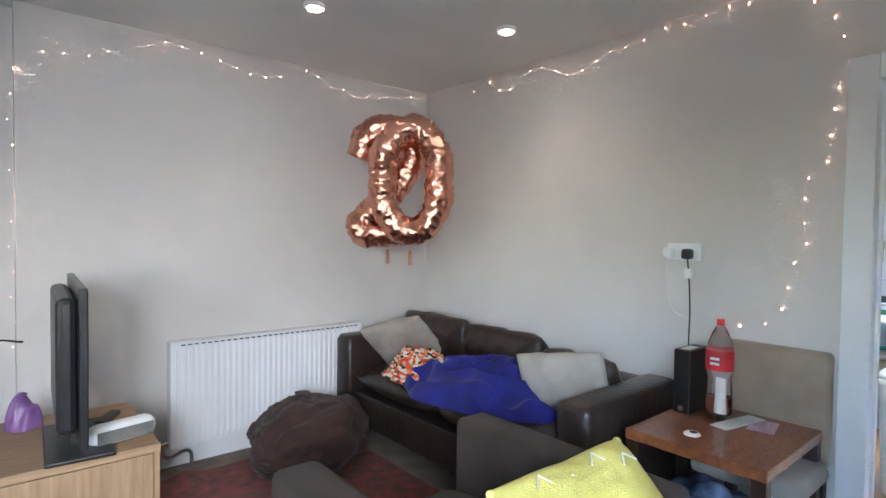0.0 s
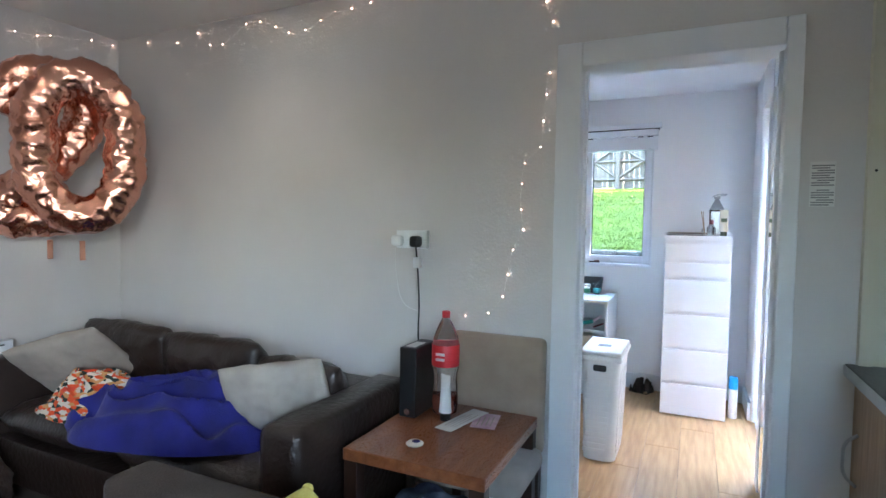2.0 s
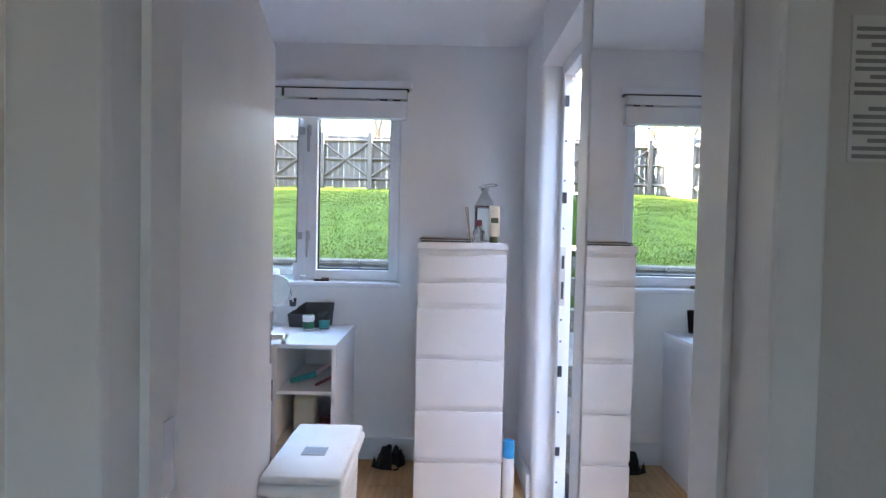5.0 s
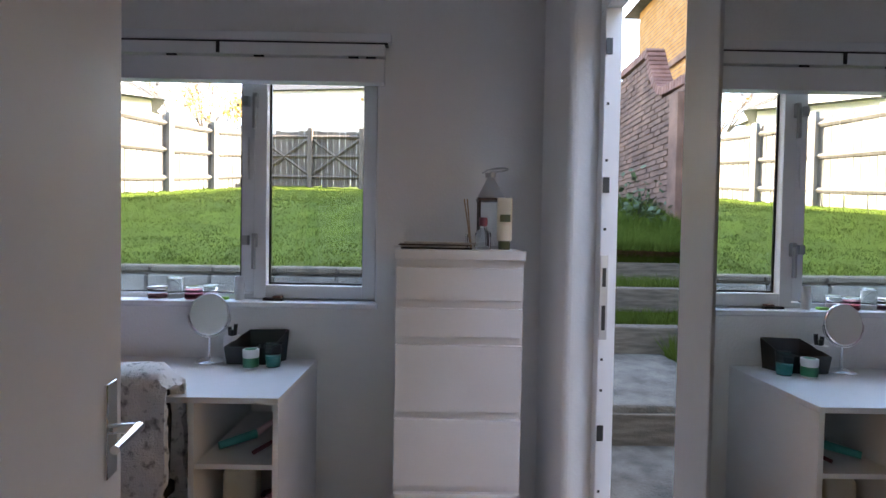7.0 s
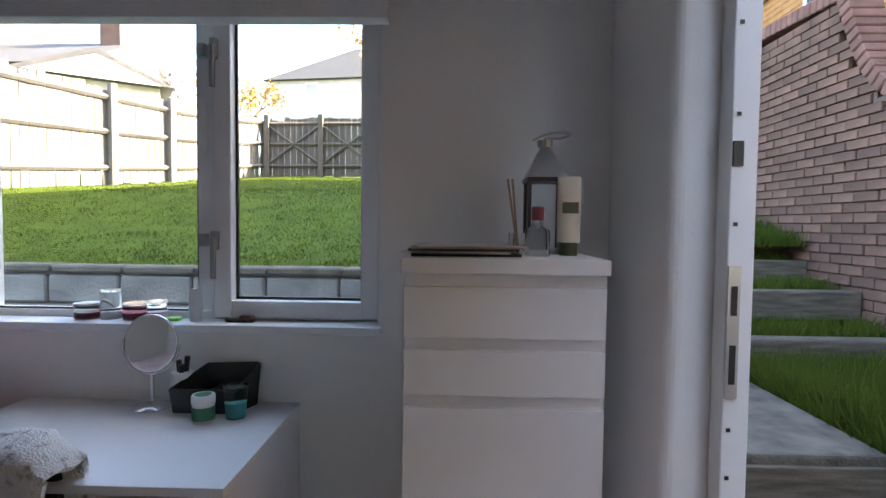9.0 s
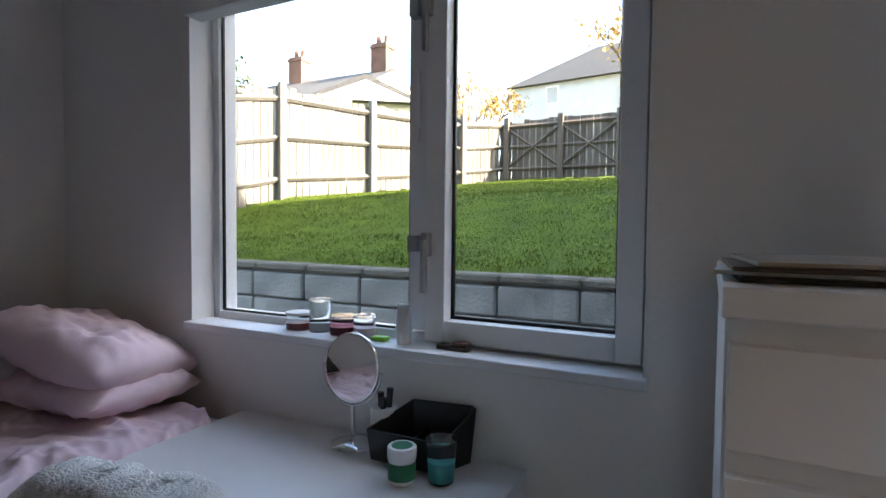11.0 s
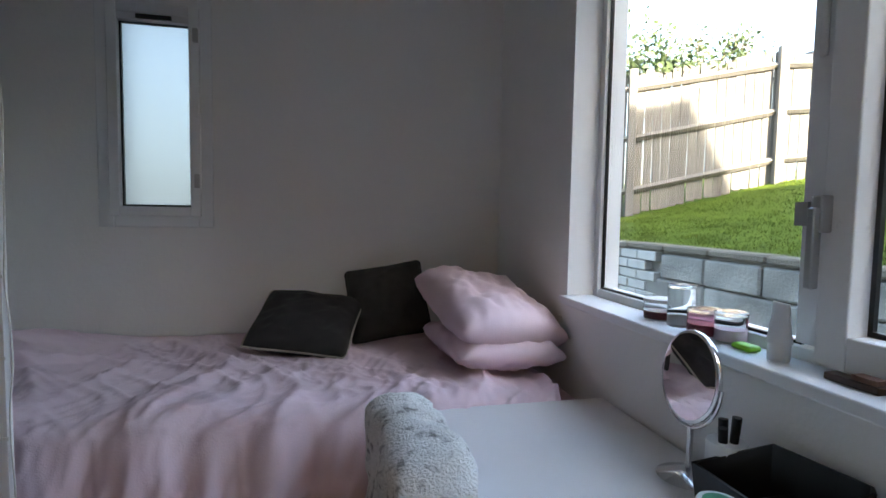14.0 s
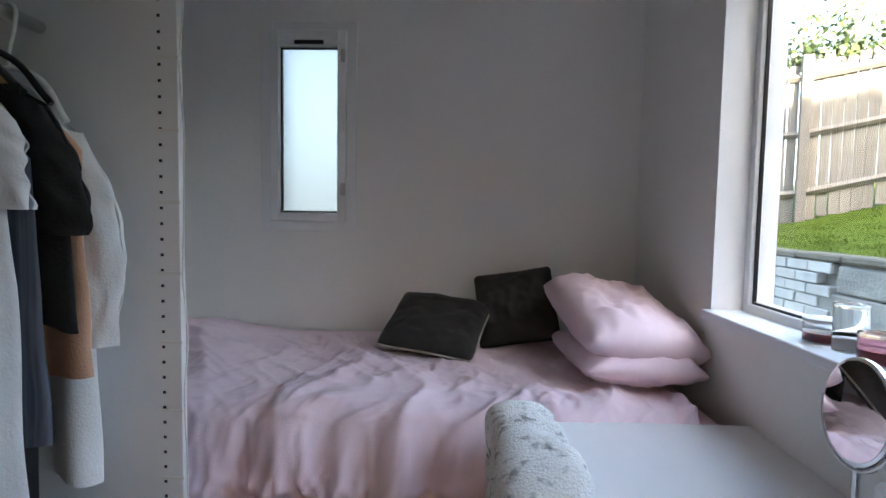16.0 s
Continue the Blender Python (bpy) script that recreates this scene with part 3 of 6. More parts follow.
def bed():
    x0, x1, y0, y1, top = 3.2, 5.0, 1.47, 2.345, 0.765
    b = thing("single_bed", (4.1, 1.9, 0), "single bed made up with a rumpled pink duvet", "bed")
    part("base", boxes((x0 + 0.03, x1 - 0.01, y0 + 0.04, y1 - 0.01, 0.05, 0.34), bevel=0.01), GREIGE, b)
    part("mattress", boxes((x0 + 0.02, x1 - 0.005, y0 + 0.03, y1 - 0.005, 0.341, 0.70), bevel=0.04), PAPER, b)
    L, drop = y1 - 0.01 - y0, 0.5
    bm = bmesh.new()

    def cover(u, v):
        s = v * (L + 0.06 + drop)
        x = x0 + 0.01 + u * (x1 - x0 - 0.10)
        q = x + 0.25 * noise.noise((x * 1.5, s * 1.5, 4))
        swing = q * 1.0 + 0.22 * math.sin(s * 3.1 + x * 2.0)
        calm = 0.45 + 0.55 * max(0.0, min(1.0, 0.5 + 1.6 * noise.noise((x * 1.7 + 5, s * 1.9, 6))))
        ridges = 0.030 * crease(swing * 4.2 + 1, s * 1.3, 0.30, 2.0) + 0.021 * crease(swing * 8 + s * 2.4, s * 2.2, 0.26, 7.0) * calm + 0.013 * crease(swing * 14 - s * 5, s * 5.0, 0.26, 11.0) * calm + 0.007 * crease(q * 24 + s * 7, s * 11, 0.3, 15.0)
        if s < L - 0.05:
            z = top + 0.015 * fold(x, s, 3) + ridges * min(1, s / 0.35 + 0.12) * 0.9 - 0.012
            z += 0.05 * math.exp(-((u - 0.12) / 0.14) ** 2 - ((v - 0.18) / 0.2) ** 2)
            return Vector((x + 0.01 * fold(s, x, 9), y1 - 0.012 - s, z))
        a = min(1.0, (s - L + 0.05) / 0.16)
        down = max(0.0, s - L - 0.05)
        hang = 0.03 + 0.03 * (0.3 - abs(noise.noise((q * 9, s * 1.1, 12)))) / 0.3 + 0.045 * math.sin(x * 19 + 2.2 * noise.noise((x * 2, s * 2, 5))) * min(1, down / 0.25) * 0.5 + ridges * 1.7
        return Vector((x + 0.02 * noise.noise((x * 4, s * 3, 1)), y0 + 0.05 - 0.07 * math.sin(a * 1.57) - hang * min(1, down / 0.12 + 0.2), top + (ridges * 0.9 - 0.012) * (1 - a) - 0.08 * (1 - math.cos(a * 1.57)) - down))
    drape(bm, 230, 210, cover, 0.014)
    smooth(part("duvet", bm, PINK, b, "rumpled pale pink duvet"), 80)
    bm = bmesh.new()

    def sheet(u, v):
        s = v * (L + 0.03)
        return Vector((x1 - 0.34 + u * 0.33, y1 - 0.015 - min(s, L - 0.01), 0.712 - max(0, s - L) * 1.0 + 0.006 * fold(u * 2, s, 1)))
    drape(bm, 20, 40, sheet, 0.006)
    smooth(part("sheet", bm, PINK, b, "pale pink fitted sheet"), 80)
    return b


bed()


def pillow(name, w, h, t, m, mat, label, cat, seed, wrinkle=0.012, pinch=0.07, piping=None, crisp=0.0):
    bm = bmesh.new()
    cushion(bm, w, h, t, m, 44, wrinkle, seed, pinch, crisp)
    c = sum((v.co for v in bm.verts), Vector()) / len(bm.verts)
    low = min(v.co.z for v in bm.verts)
    ob = thing(name, (c.x, c.y, low), label, cat)
    smooth(part("cover", bm, mat, ob), 80)
    if piping:
        ring = []
        for a, b, c, d in ((-1, -1, 1, -1), (1, -1, 1, 1), (1, 1, -1, 1), (-1, 1, -1, -1)):
            for k in range(8):
                u, v = a + (c - a) * k / 8, b + (d - b) * k / 8
                r = 1 - 0.07 * (u * v) ** 4
                ring.append(m @ Vector((u * w / 2 * r * (1 - pinch * (1 - v * v) * u * u), v * h / 2 * r * (1 - pinch * (1 - u * u) * v * v), 0)))
        wire("piping", ring + ring[:1], 0.004, piping, ob, "pale piping", 4)
    return ob


pillow("pillow", 0.52, 0.35, 0.13, pose(4.82, 1.85, 0.815, 2, 2, 92), PINK, "pale pink pillow lying flat at the head of the bed", "pillow", 1.3, 0.014, crisp=0.008)
pillow("pillow", 0.53, 0.37, 0.19, pose(4.815, 1.87, 0.925, 8, -11, 97), PINK, "plump pale pink pillow resting on another pillow", "pillow", 4.4, 0.016, crisp=0.008)
pillow("throw_cushion", 0.36, 0.33, 0.11, pose(4.24, 2.09, 0.845, 27, 5, -14), CHAR, "charcoal cushion with pale piping lying on the bed", "cushion", 2.2, 0.01, 0.07, GREIGE)
pillow("throw_cushion", 0.30, 0.30, 0.12, pose(4.53, 2.17, 0.90, 58, -10, -8), CHAR, "charcoal cushion propped against the bedroom wall", "cushion", 7.2, 0.01, 0.07, CHAR)


def desk_chair():
    cx, cy = 4.435, 1.14
    c = thing("desk_chair", (cx + 0.15, cy, 0), "desk chair draped with a cream fur throw", "chair")
    part("seat", boxes((cx + 0.02, cx + 0.46, cy - 0.18, cy + 0.2, 0.42, 0.47), bevel=0.015), CHAR, c)
    bm = bmesh.new()
    cuboid(bm, -0.018, 0.018, -0.175, 0.20, 0.47, 0.775, 0.012, m=None)
    bmesh.ops.transform(bm, matrix=pose(cx + 0.03, cy, 0, 0, 3, 0), verts=bm.verts)
    part("backrest", bm, CHAR, c)
    for dx, dy in ((0.04, -0.19), (0.04, 0.19), (0.43, -0.19), (0.43, 0.19)):
        bm = bmesh.new()
        tube(bm, (cx + dx, cy + dy, 0), (cx + dx, cy + dy, 0.42), 0.014)
        part("leg", bm, BLACK, c)
    bm = bmesh.new()

    def throw(u, v):
        y = cy - 0.212 + 0.45 * v
        s = u * 1.25
        r = 0.028 * (1 - (2 * v - 1) ** 6)
        edge = (2 * v - 1) ** 6 * 0.03
        lump = 0.016 * noise.noise((s * 9, v * 6, 2)) + 0.008 * noise.noise((s * 30, v * 22, 5))
        if s < 0.62:
            return Vector((cx - 0.045 + lump - 0.03 * math.sin(v * 9 + s * 3) * (0.62 - s), y, 0.205 + s - edge))
        if s < 0.75:
            a = (s - 0.62) / 0.13 * math.pi
            return Vector((cx + 0.02 - 0.065 * math.cos(a) + lump, y, 0.825 + r * math.sin(a) - edge + lump))
        return Vector((cx + 0.09 + lump + (s - 0.75) * 0.05, y, 0.825 - (s - 0.75) - edge))
    drape(bm, 90, 40, throw, 0.02)
    smooth(part("throw", bm, FUR, c, "cream and grey spotted fur throw"), 80)
    return c


desk_chair()


def wardrobe():
    x0, x1, y0, y1, h = 3.195, 3.745, 0.78, 1.29, 2.2
    w = thing("open_wardrobe", (3.45, 1.03, 0), "white open wardrobe carcass with drilled sides and clothes rail", "wardrobe")
    part("side_panel", boxes((x0, x1, y1 - 0.02, y1, 0, h), bevel=0.001), LAMINATE, w)
    part("side_panel", boxes((x0, x1 - 0.2, y0, y0 + 0.02, 0, h), bevel=0.001), LAMINATE, w)
    part("back_panel", boxes((x0, x0 + 0.008, y0 + 0.02, y1 - 0.02, 0.06, h - 0.02)), LAMINATE, w)
    part("top_panel", boxes((x0, x1 - 0.01, y0 + 0.0201, y1 - 0.0201, h - 0.02, h)), LAMINATE, w)
    part("bottom_panel", boxes((x0, x1 - 0.01, y0 + 0.0201, y1 - 0.0201, 0.06, 0.08)), LAMINATE, w)
    holes = [(x1 - 0.04, x1 - 0.034, y1 - 0.0212, y1 - 0.0198, 0.15 + 0.032 * k, 0.156 + 0.032 * k) for k in range(62)]
    tagged(part("peg_holes", boxes(*holes), BLACK, w), kind="stuff")
    bm = bmesh.new()
    tube(bm, (x0 + 0.27, y0 + 0.02, 1.60), (x0 + 0.27, y1 - 0.02, 1.60), 0.0125)
    smooth(part("rail", bm, STEEL, w, "steel clothes rail"))
    return w


wardrobe()

# ---- living room furniture ----


def sofa():
    x0, x1, y0, y1 = 1.78, 2.53, 1.14, 3.07
    s = thing("leather_sofa", (2.15, 2.1, 0), "worn dark brown leather two-seater sofa", "sofa")
    smooth(part("base", boxes((x0 + 0.04, x1 - 0.02, y0 + 0.15, y1 - 0.15, 0.09, 0.29), bevel=0.02), LEATHER, s))
    for a, b in ((y0, y0 + 0.17), (y1 - 0.17, y1)):
        smooth(part("arm", boxes((x0, x1 - 0.03, a, b, 0.07, 0.63), bevel=0.035), LEATHER, s), 60)
    smooth(part("back_frame", boxes((x1 - 0.2, x1, y0 + 0.02, y1 - 0.02, 0.09, 0.60), bevel=0.03), LEATHER, s), 60)
    mid = (y0 + y1) / 2
    for k, (a, b) in enumerate(((y0 + 0.175, mid - 0.003), (mid + 0.003, y1 - 0.175))):
        bm = bmesh.new()
        cushion(bm, 0.60, b - a, 0.20, pose(x0 + 0.32, (a + b) / 2, 0.37, 0, 2, 0), 26, 0.02, 3 + k, 0.0)
        smooth(part("seat_cushion", bm, LEATHER, s), 80)
    for k, (c, wd, zz) in enumerate(((2.62, 0.64, 0.545), (2.04, 0.62, 0.535), (1.53, 0.44, 0.49))):
        bm = bmesh.new()
        cushion(bm, wd, 0.46, 0.22, pose(2.30, c, zz, 90, 0, 90) @ pose(0, 0, 0, -14, 0, 0), 26, 0.026, 9 + k, 0.0)
        smooth(part("back_cushion", bm, LEATHER, s), 80)
    for x, y in ((x0 + 0.07, y0 + 0.09), (x0 + 0.07, y1 - 0.09), (x1 - 0.07, y0 + 0.09), (x1 - 0.07, y1 - 0.09)):
        part("foot", boxes((x - 0.03, x + 0.03, y - 0.03, y + 0.03, 0, 0.072), bevel=0.004), OAK, s)
    return s


sofa()
pillow("throw_cushion", 0.44, 0.44, 0.13, pose(2.04, 2.66, 0.60, 46, 16, 118), GREIGE, "greige linen cushion lying on the leather sofa", "cushion", 5.1, 0.012)
pillow("throw_cushion", 0.42, 0.42, 0.13, pose(2.08, 1.47, 0.57, 70, 8, 112), GREIGE, "greige linen cushion leaning on the sofa arm", "cushion", 8.3, 0.012)


def armchair():
    x0, x1, y0, y1 = 0.66, 1.50, 0.62, 1.42
    a = thing("armchair", (1.08, 1.0, 0), "brown faux suede armchair with square arms", "armchair")
    smooth(part("base", boxes((x0 + 0.16, x1 - 0.16, y0 + 0.05, y1 - 0.03, 0.07, 0.28), bevel=0.015), SUEDE, a))
    for p, q in ((x0, x0 + 0.15), (x1 - 0.15, x1)):
        smooth(part("arm", boxes((p, q, y0, y1, 0.05, 0.62), bevel=0.03), SUEDE, a), 60)
    smooth(part("backrest", boxes((x0 + 0.155, x1 - 0.155, y0 - 0.02, y0 + 0.17, 0.07, 0.50), bevel=0.05), LEATHER, a, "blue-black leather back"), 60)
    bm = bmesh.new()
    cushion(bm, 0.52, 0.60, 0.18, pose(1.08, 1.09, 0.36), 22, 0.012, 2, 0.0)
    smooth(part("seat_cushion", bm, SUEDE, a), 80)
    for x in (x0 + 0.05, x1 - 0.05):
        for y in (y0 + 0.06, y1 - 0.06):
            part("foot", boxes((x - 0.025, x + 0.025, y - 0.025, y + 0.025, 0, 0.052)), DARKWOOD, a)
    return a


armchair()


def side_table():
    x0, x1, y0, y1, h = 1.92, 2.49, 0.585, 1.075, 0.55
    t = thing("side_table", (2.2, 0.83, 0), "red-brown varnished square side table with dark legs", "side table")
    part("tabletop", boxes((x0, x1, y0, y1, h - 0.04, h), bevel=0.004), CHERRY, t)
    for x in (x0, x1 - 0.055):
        for y in (y0, y1 - 0.055):
            part("leg", boxes((x + 0.003, x + 0.052, y + 0.003, y + 0.052, 0, h - 0.0405), bevel=0.003), DARKWOOD, t)
    part("shelf", boxes((x0 + 0.02, x1 - 0.02, y0 + 0.02, y1 - 0.02, 0.16, 0.18)), DARKWOOD, t)
    return t


side_table()


def radiator():
    x0, x1, y, z0, z1 = 0.80, 1.96, YN - 0.105, 0.12, 0.70
    r = thing("radiator", ((x0 + x1) / 2, YN, z0), "white ribbed steel panel radiator on the wall", "radiator")
    n = 34
    bm = bmesh.new()
    prof = []
    for k in range(n * 6 + 1):
        x = x0 + 0.02 + (x1 - x0 - 0.04) * k / (n * 6)
        d = 0.008 * (1 if (k % 6) in (2, 3, 4) else 0)
        prof.append((x, y + 0.008 - d))
    rows = [[bm.verts.new((x, yy if 0 < i < 3 else y + 0.008, z)) for x, yy in prof] for i, z in enumerate((z0 + 0.02, z0 + 0.05, z1 - 0.06, z1 - 0.03))]
    for lo, hi in zip(rows, rows[1:]):
        for k in range(len(prof) - 1):
            bm.faces.new((lo[k], lo[k + 1], hi[k + 1], hi[k]))
    cuboid(bm, x0, x1, y + 0.0085, y + 0.02, z0, z1 - 0.02, 0.004)
    part("front_panel", bm, GLOSS, r)
    part("rear_panel", boxes((x0 + 0.01, x1 - 0.01, YN - 0.045, YN - 0.03, z0, z1 - 0.02), bevel=0.004), GLOSS, r)
    bm = boxes((x0 - 0.003, x1 + 0.003, y + 0.002, YN - 0.03, z1 - 0.02, z1 - 0.012))
    part("top_grille", bm, GLOSS, r)
    slots = [(x0 + 0.05 + 0.034 * k, x0 + 0.07 + 0.034 * k, y - 0.0006, y + 0.008, z1 - 0.032, z1 - 0.027) for k in range(32)]
    tagged(part("slots", boxes(*slots), BLACK, r), kind="stuff")
    for x in (x0 - 0.003, x1):
        part("end_panel", boxes((x, x + 0.003, y + 0.004, YN - 0.03, z0 + 0.01, z1 - 0.02)), GLOSS, r)
    bm = bmesh.new()
    tube(bm, (x0 - 0.01, y + 0.03, z0 + 0.03), (x0 - 0.05, y + 0.03, z0 + 0.03), 0.016)
    tube(bm, (x0 - 0.035, y + 0.03, z0 + 0.05), (x0 - 0.035, y + 0.03, z0 - 0.03), 0.011)
    smooth(part("valve", bm, CHROME, r, "chrome radiator valve"))
    wire("pipe", [(x0 - 0.035, y + 0.03, z0 - 0.02), (x0 - 0.01, y + 0.03, z0 - 0.045), (x0 + 0.10, y + 0.05, z0 - 0.04), (x0 + 0.115, y + 0.055, 0.0)], 0.009, STEEL, r)
    for x in (x0 + 0.15, x1 - 0.15):
        part("bracket", boxes((x, x + 0.03, YN - 0.03, YN, z0 + 0.05, z1 - 0.1)), GLOSS, r)
    return r


radiator()


def media_unit():
    x0, x1, y0, y1, h = -0.55, 0.55, 2.13, 2.74, 0.5
    t = thing("television_cabinet", (0.0, 2.4, 0), "oak veneer television cabinet", "cabinet")
    part("top", boxes((x0, x1, y0, y1, h - 0.03, h), bevel=0.003), OAK, t)
    part("side_panel", boxes((x1 - 0.022, x1 - 0.002, y0 + 0.01, y1 - 0.01, 0, h - 0.0305)), OAKV, t)
    part("side_panel", boxes((x0 + 0.002, x0 + 0.022, y0 + 0.01, y1 - 0.01, 0, h - 0.0305)), OAKV, t)
    for a, b in ((x0 + 0.024, -0.002), (0.002, x1 - 0.024)):
        part("door", boxes((a, b, y0 + 0.004, y0 + 0.022, 0.05, h - 0.034), bevel=0.002), OAKV, t)
    part("plinth", boxes((x0 + 0.03, x1 - 0.03, y0 + 0.03, y0 + 0.05, 0, 0.05)), OAKV, t)
    part("back_panel", boxes((x0 + 0.023, x1 - 0.023, y1 - 0.02, y1 - 0.012, 0.02, h - 0.031)), OAKV, t)
    return t


media_unit()


def television():
    t = thing("television", (0.2, 2.35, 0.5), "black flat television seen nearly edge-on", "television")
    m = pose(0.315, 2.33, 0.86, 0, 0, -3)
    bm = bmesh.new()
    cuboid(bm, -0.012, 0.012, -0.36, 0.36, -0.275, 0.235, 0.004)
    bmesh.ops.transform(bm, matrix=m, verts=bm.verts)
    part("bezel", bm, BLACK, t)
    bm = bmesh.new()
    cuboid(bm, 0.0122, 0.0135, -0.345, 0.345, -0.25, 0.222)
    bmesh.ops.transform(bm, matrix=m, verts=bm.verts)
    part("screen", bm, SCREEN, t, "dark glossy screen")
    bm = bmesh.new()
    v = cuboid(bm, -0.07, -0.0125, -0.30, 0.30, -0.24, 0.20, 0.02)
    bmesh.ops.transform(bm, matrix=m, verts=bm.verts)
    part("rear_housing", bm, BLACK, t)
    bm = bmesh.new()
    cuboid(bm, -0.02, 0.02, -0.06, 0.06, -0.345, -0.26)
    cuboid(bm, -0.10, 0.10, -0.22, 0.22, -0.36, -0.345, 0.005)
    bmesh.ops.transform(bm, matrix=m, verts=bm.verts)
    part("stand", bm, BLACK, t)
    return t


television()


def bean_bag():
    t = thing("bean_bag", (1.40, 2.66, 0), "slumped chocolate brown velour bean bag", "bean bag")
    bm = bmesh.new()
    bmesh.ops.create_icosphere(bm, subdivisions=5, radius=1)
    for v in bm.verts:
        d = v.co.normalized()
        k = noise.noise(d * 1.6 + Vector((3, 1, 2))) * 0.2 + abs(noise.noise(d * 3.4)) * -0.2 + noise.noise(d * 9) * 0.03
        r = 1 + k
        z = d.z * r * 0.215 + 0.18 + 0.03 * d.x
        sag = 1.0 + 0.16 * max(0, -d.z)
        v.co = Vector((1.40 + d.x * 0.31 * r * sag, 2.66 + d.y * 0.30 * r * sag, max(z, 0.002)))
    smooth(part("cover", bm, BEAN, t), 80)
    bm = bmesh.new()
    lathe(bm, [(0.03, 0), (0.04, 0.015), (0.0, 0.03)][:2], (1.36, 2.66, 0.40))
    part("button", bm, BEAN, t)
    return t


bean_bag()


def rug():
    r = thing("rug", (1.15, 2.2, 0), "worn dark red patterned rug with frayed edge", "rug")
    bm = bmesh.new()
    drape(bm, 60, 60, lambda u, v: Vector((0.62 + 1.15 * u, 1.45 + 1.50 * v + 0.012 * math.sin(u * 14) * (v > 0.9), 0.006 + 0.003 * noise.noise((u * 5, v * 5, 1)) + (0.02 * math.exp(-((u - 0.2) / 0.04) ** 2) if v > 0.9 else 0))), 0.008)
    part("rug_cloth", bm, RUGM, r)
    return r


RUGM = surface("persian_rug_wool", (0.10, 0.055, 0.045), (0.26, 0.07, 0.06), 16, 0.95, 0.5, 200, detail=8)
rug()


def balloon(name, pts, r, centre, turn, label, flat=0.8):
    """A foil digit: a fat tube along pts, with crimped wrinkles and a flat seam."""
    b = thing(name, (centre[0], centre[1], centre[2] - 0.44), label, "balloon", "birthday balloons")
    data = bpy.data.curves.new(name, "CURVE")
    data.dimensions, data.bevel_depth, data.bevel_resolution, data.resolution_u = "3D", r, 7, 14
    closed = pts[0] == pts[-1]
    use = pts[:-1] if closed else pts
    sp = data.splines.new("BEZIER")
    sp.bezier_points.add(len(use) - 1)
    sp.use_cyclic_u = closed
    for k, (bp, p) in enumerate(zip(sp.bezier_points, use)):
        bp.co = (p[0], 0, p[1])
        bp.radius = p[2] if len(p) > 2 else 1.0
        bp.handle_left_type = bp.handle_right_type = "AUTO"
    data.use_fill_caps = True
    tmp = bpy.data.objects.new(name, data)
    mesh = bpy.data.meshes.new_from_object(tmp)
    bpy.data.objects.remove(tmp)
    bm = bmesh.new()
    bm.from_mesh(mesh)
    bmesh.ops.subdivide_edges(bm, edges=bm.edges, cuts=1, use_grid_fill=True)
    m = pose(0, 0, 0, 0, 0, turn)
    for v in bm.verts:
        p = v.co.copy()
        crease = 0.026 * abs(noise.noise((p.x * 13, p.y * 9, p.z * 13))) + 0.013 * noise.noise((p.x * 34, p.y * 20, p.z * 34)) * (1 if abs(p.y) < r * 0.75 else 0.4)
        n = v.normal
        p = p + n * (crease * -1.0)
        p.y *= flat
        v.co = m @ (p * 0.92) + Vector(centre)
    smooth(part("foil", bm, FOIL, b), 75)
    tail = m @ Vector((0.0, 0, -0.46)) + Vector(centre)
    bm = bmesh.new()
    cuboid(bm, tail.x - 0.012, tail.x + 0.012, tail.y - 0.002, tail.y + 0.002, tail.z - 0.06, tail.z + 0.03)
    part("filling_tail", bm, FOIL, b)
    return b


balloon("number_balloon", [(0, 0.34), (0.165, 0.20), (0.185, 0.0), (0.165, -0.20), (0, -0.34), (-0.165, -0.20), (-0.185, 0.0), (-0.165, 0.20), (0, 0.34)], 0.098, (2.045, 2.62, 1.605), -35, "rose gold foil balloon shaped like a nought")
balloon("number_balloon", [(-0.20, 0.16, 0.9), (-0.14, 0.32), (0.06, 0.35), (0.16, 0.20), (0.08, 0.0), (-0.10, -0.20), (-0.19, -0.33), (0.0, -0.35), (0.17, -0.34, 0.9)], 0.10, (2.02, 2.825, 1.605), -37, "rose gold foil balloon shaped like a two")

# ---- living room: lamps, socket, small things ----
for x, y in ((1.21, 2.25), (2.06, 1.86)):
    d = thing("downlight", (x, y, ZC - 0.02), "recessed round ceiling downlight switched on", "ceiling light", "living room downlights")
    bm = bmesh.new()
    lathe(bm, [(0.03, 0.002), (0.044, 0.0), (0.046, 0.006), (0.046, 0.02)], (x, y, ZC - 0.02))
    smooth(part("bezel", bm, GLOSS, d))
    bm = bmesh.new()
    lathe(bm, [(0.028, 0.0), (0.03, 0.003)], (x, y, ZC - 0.0225))
    part("bulb", bm, SPOT_GLOW, d, "glowing warm bulb")

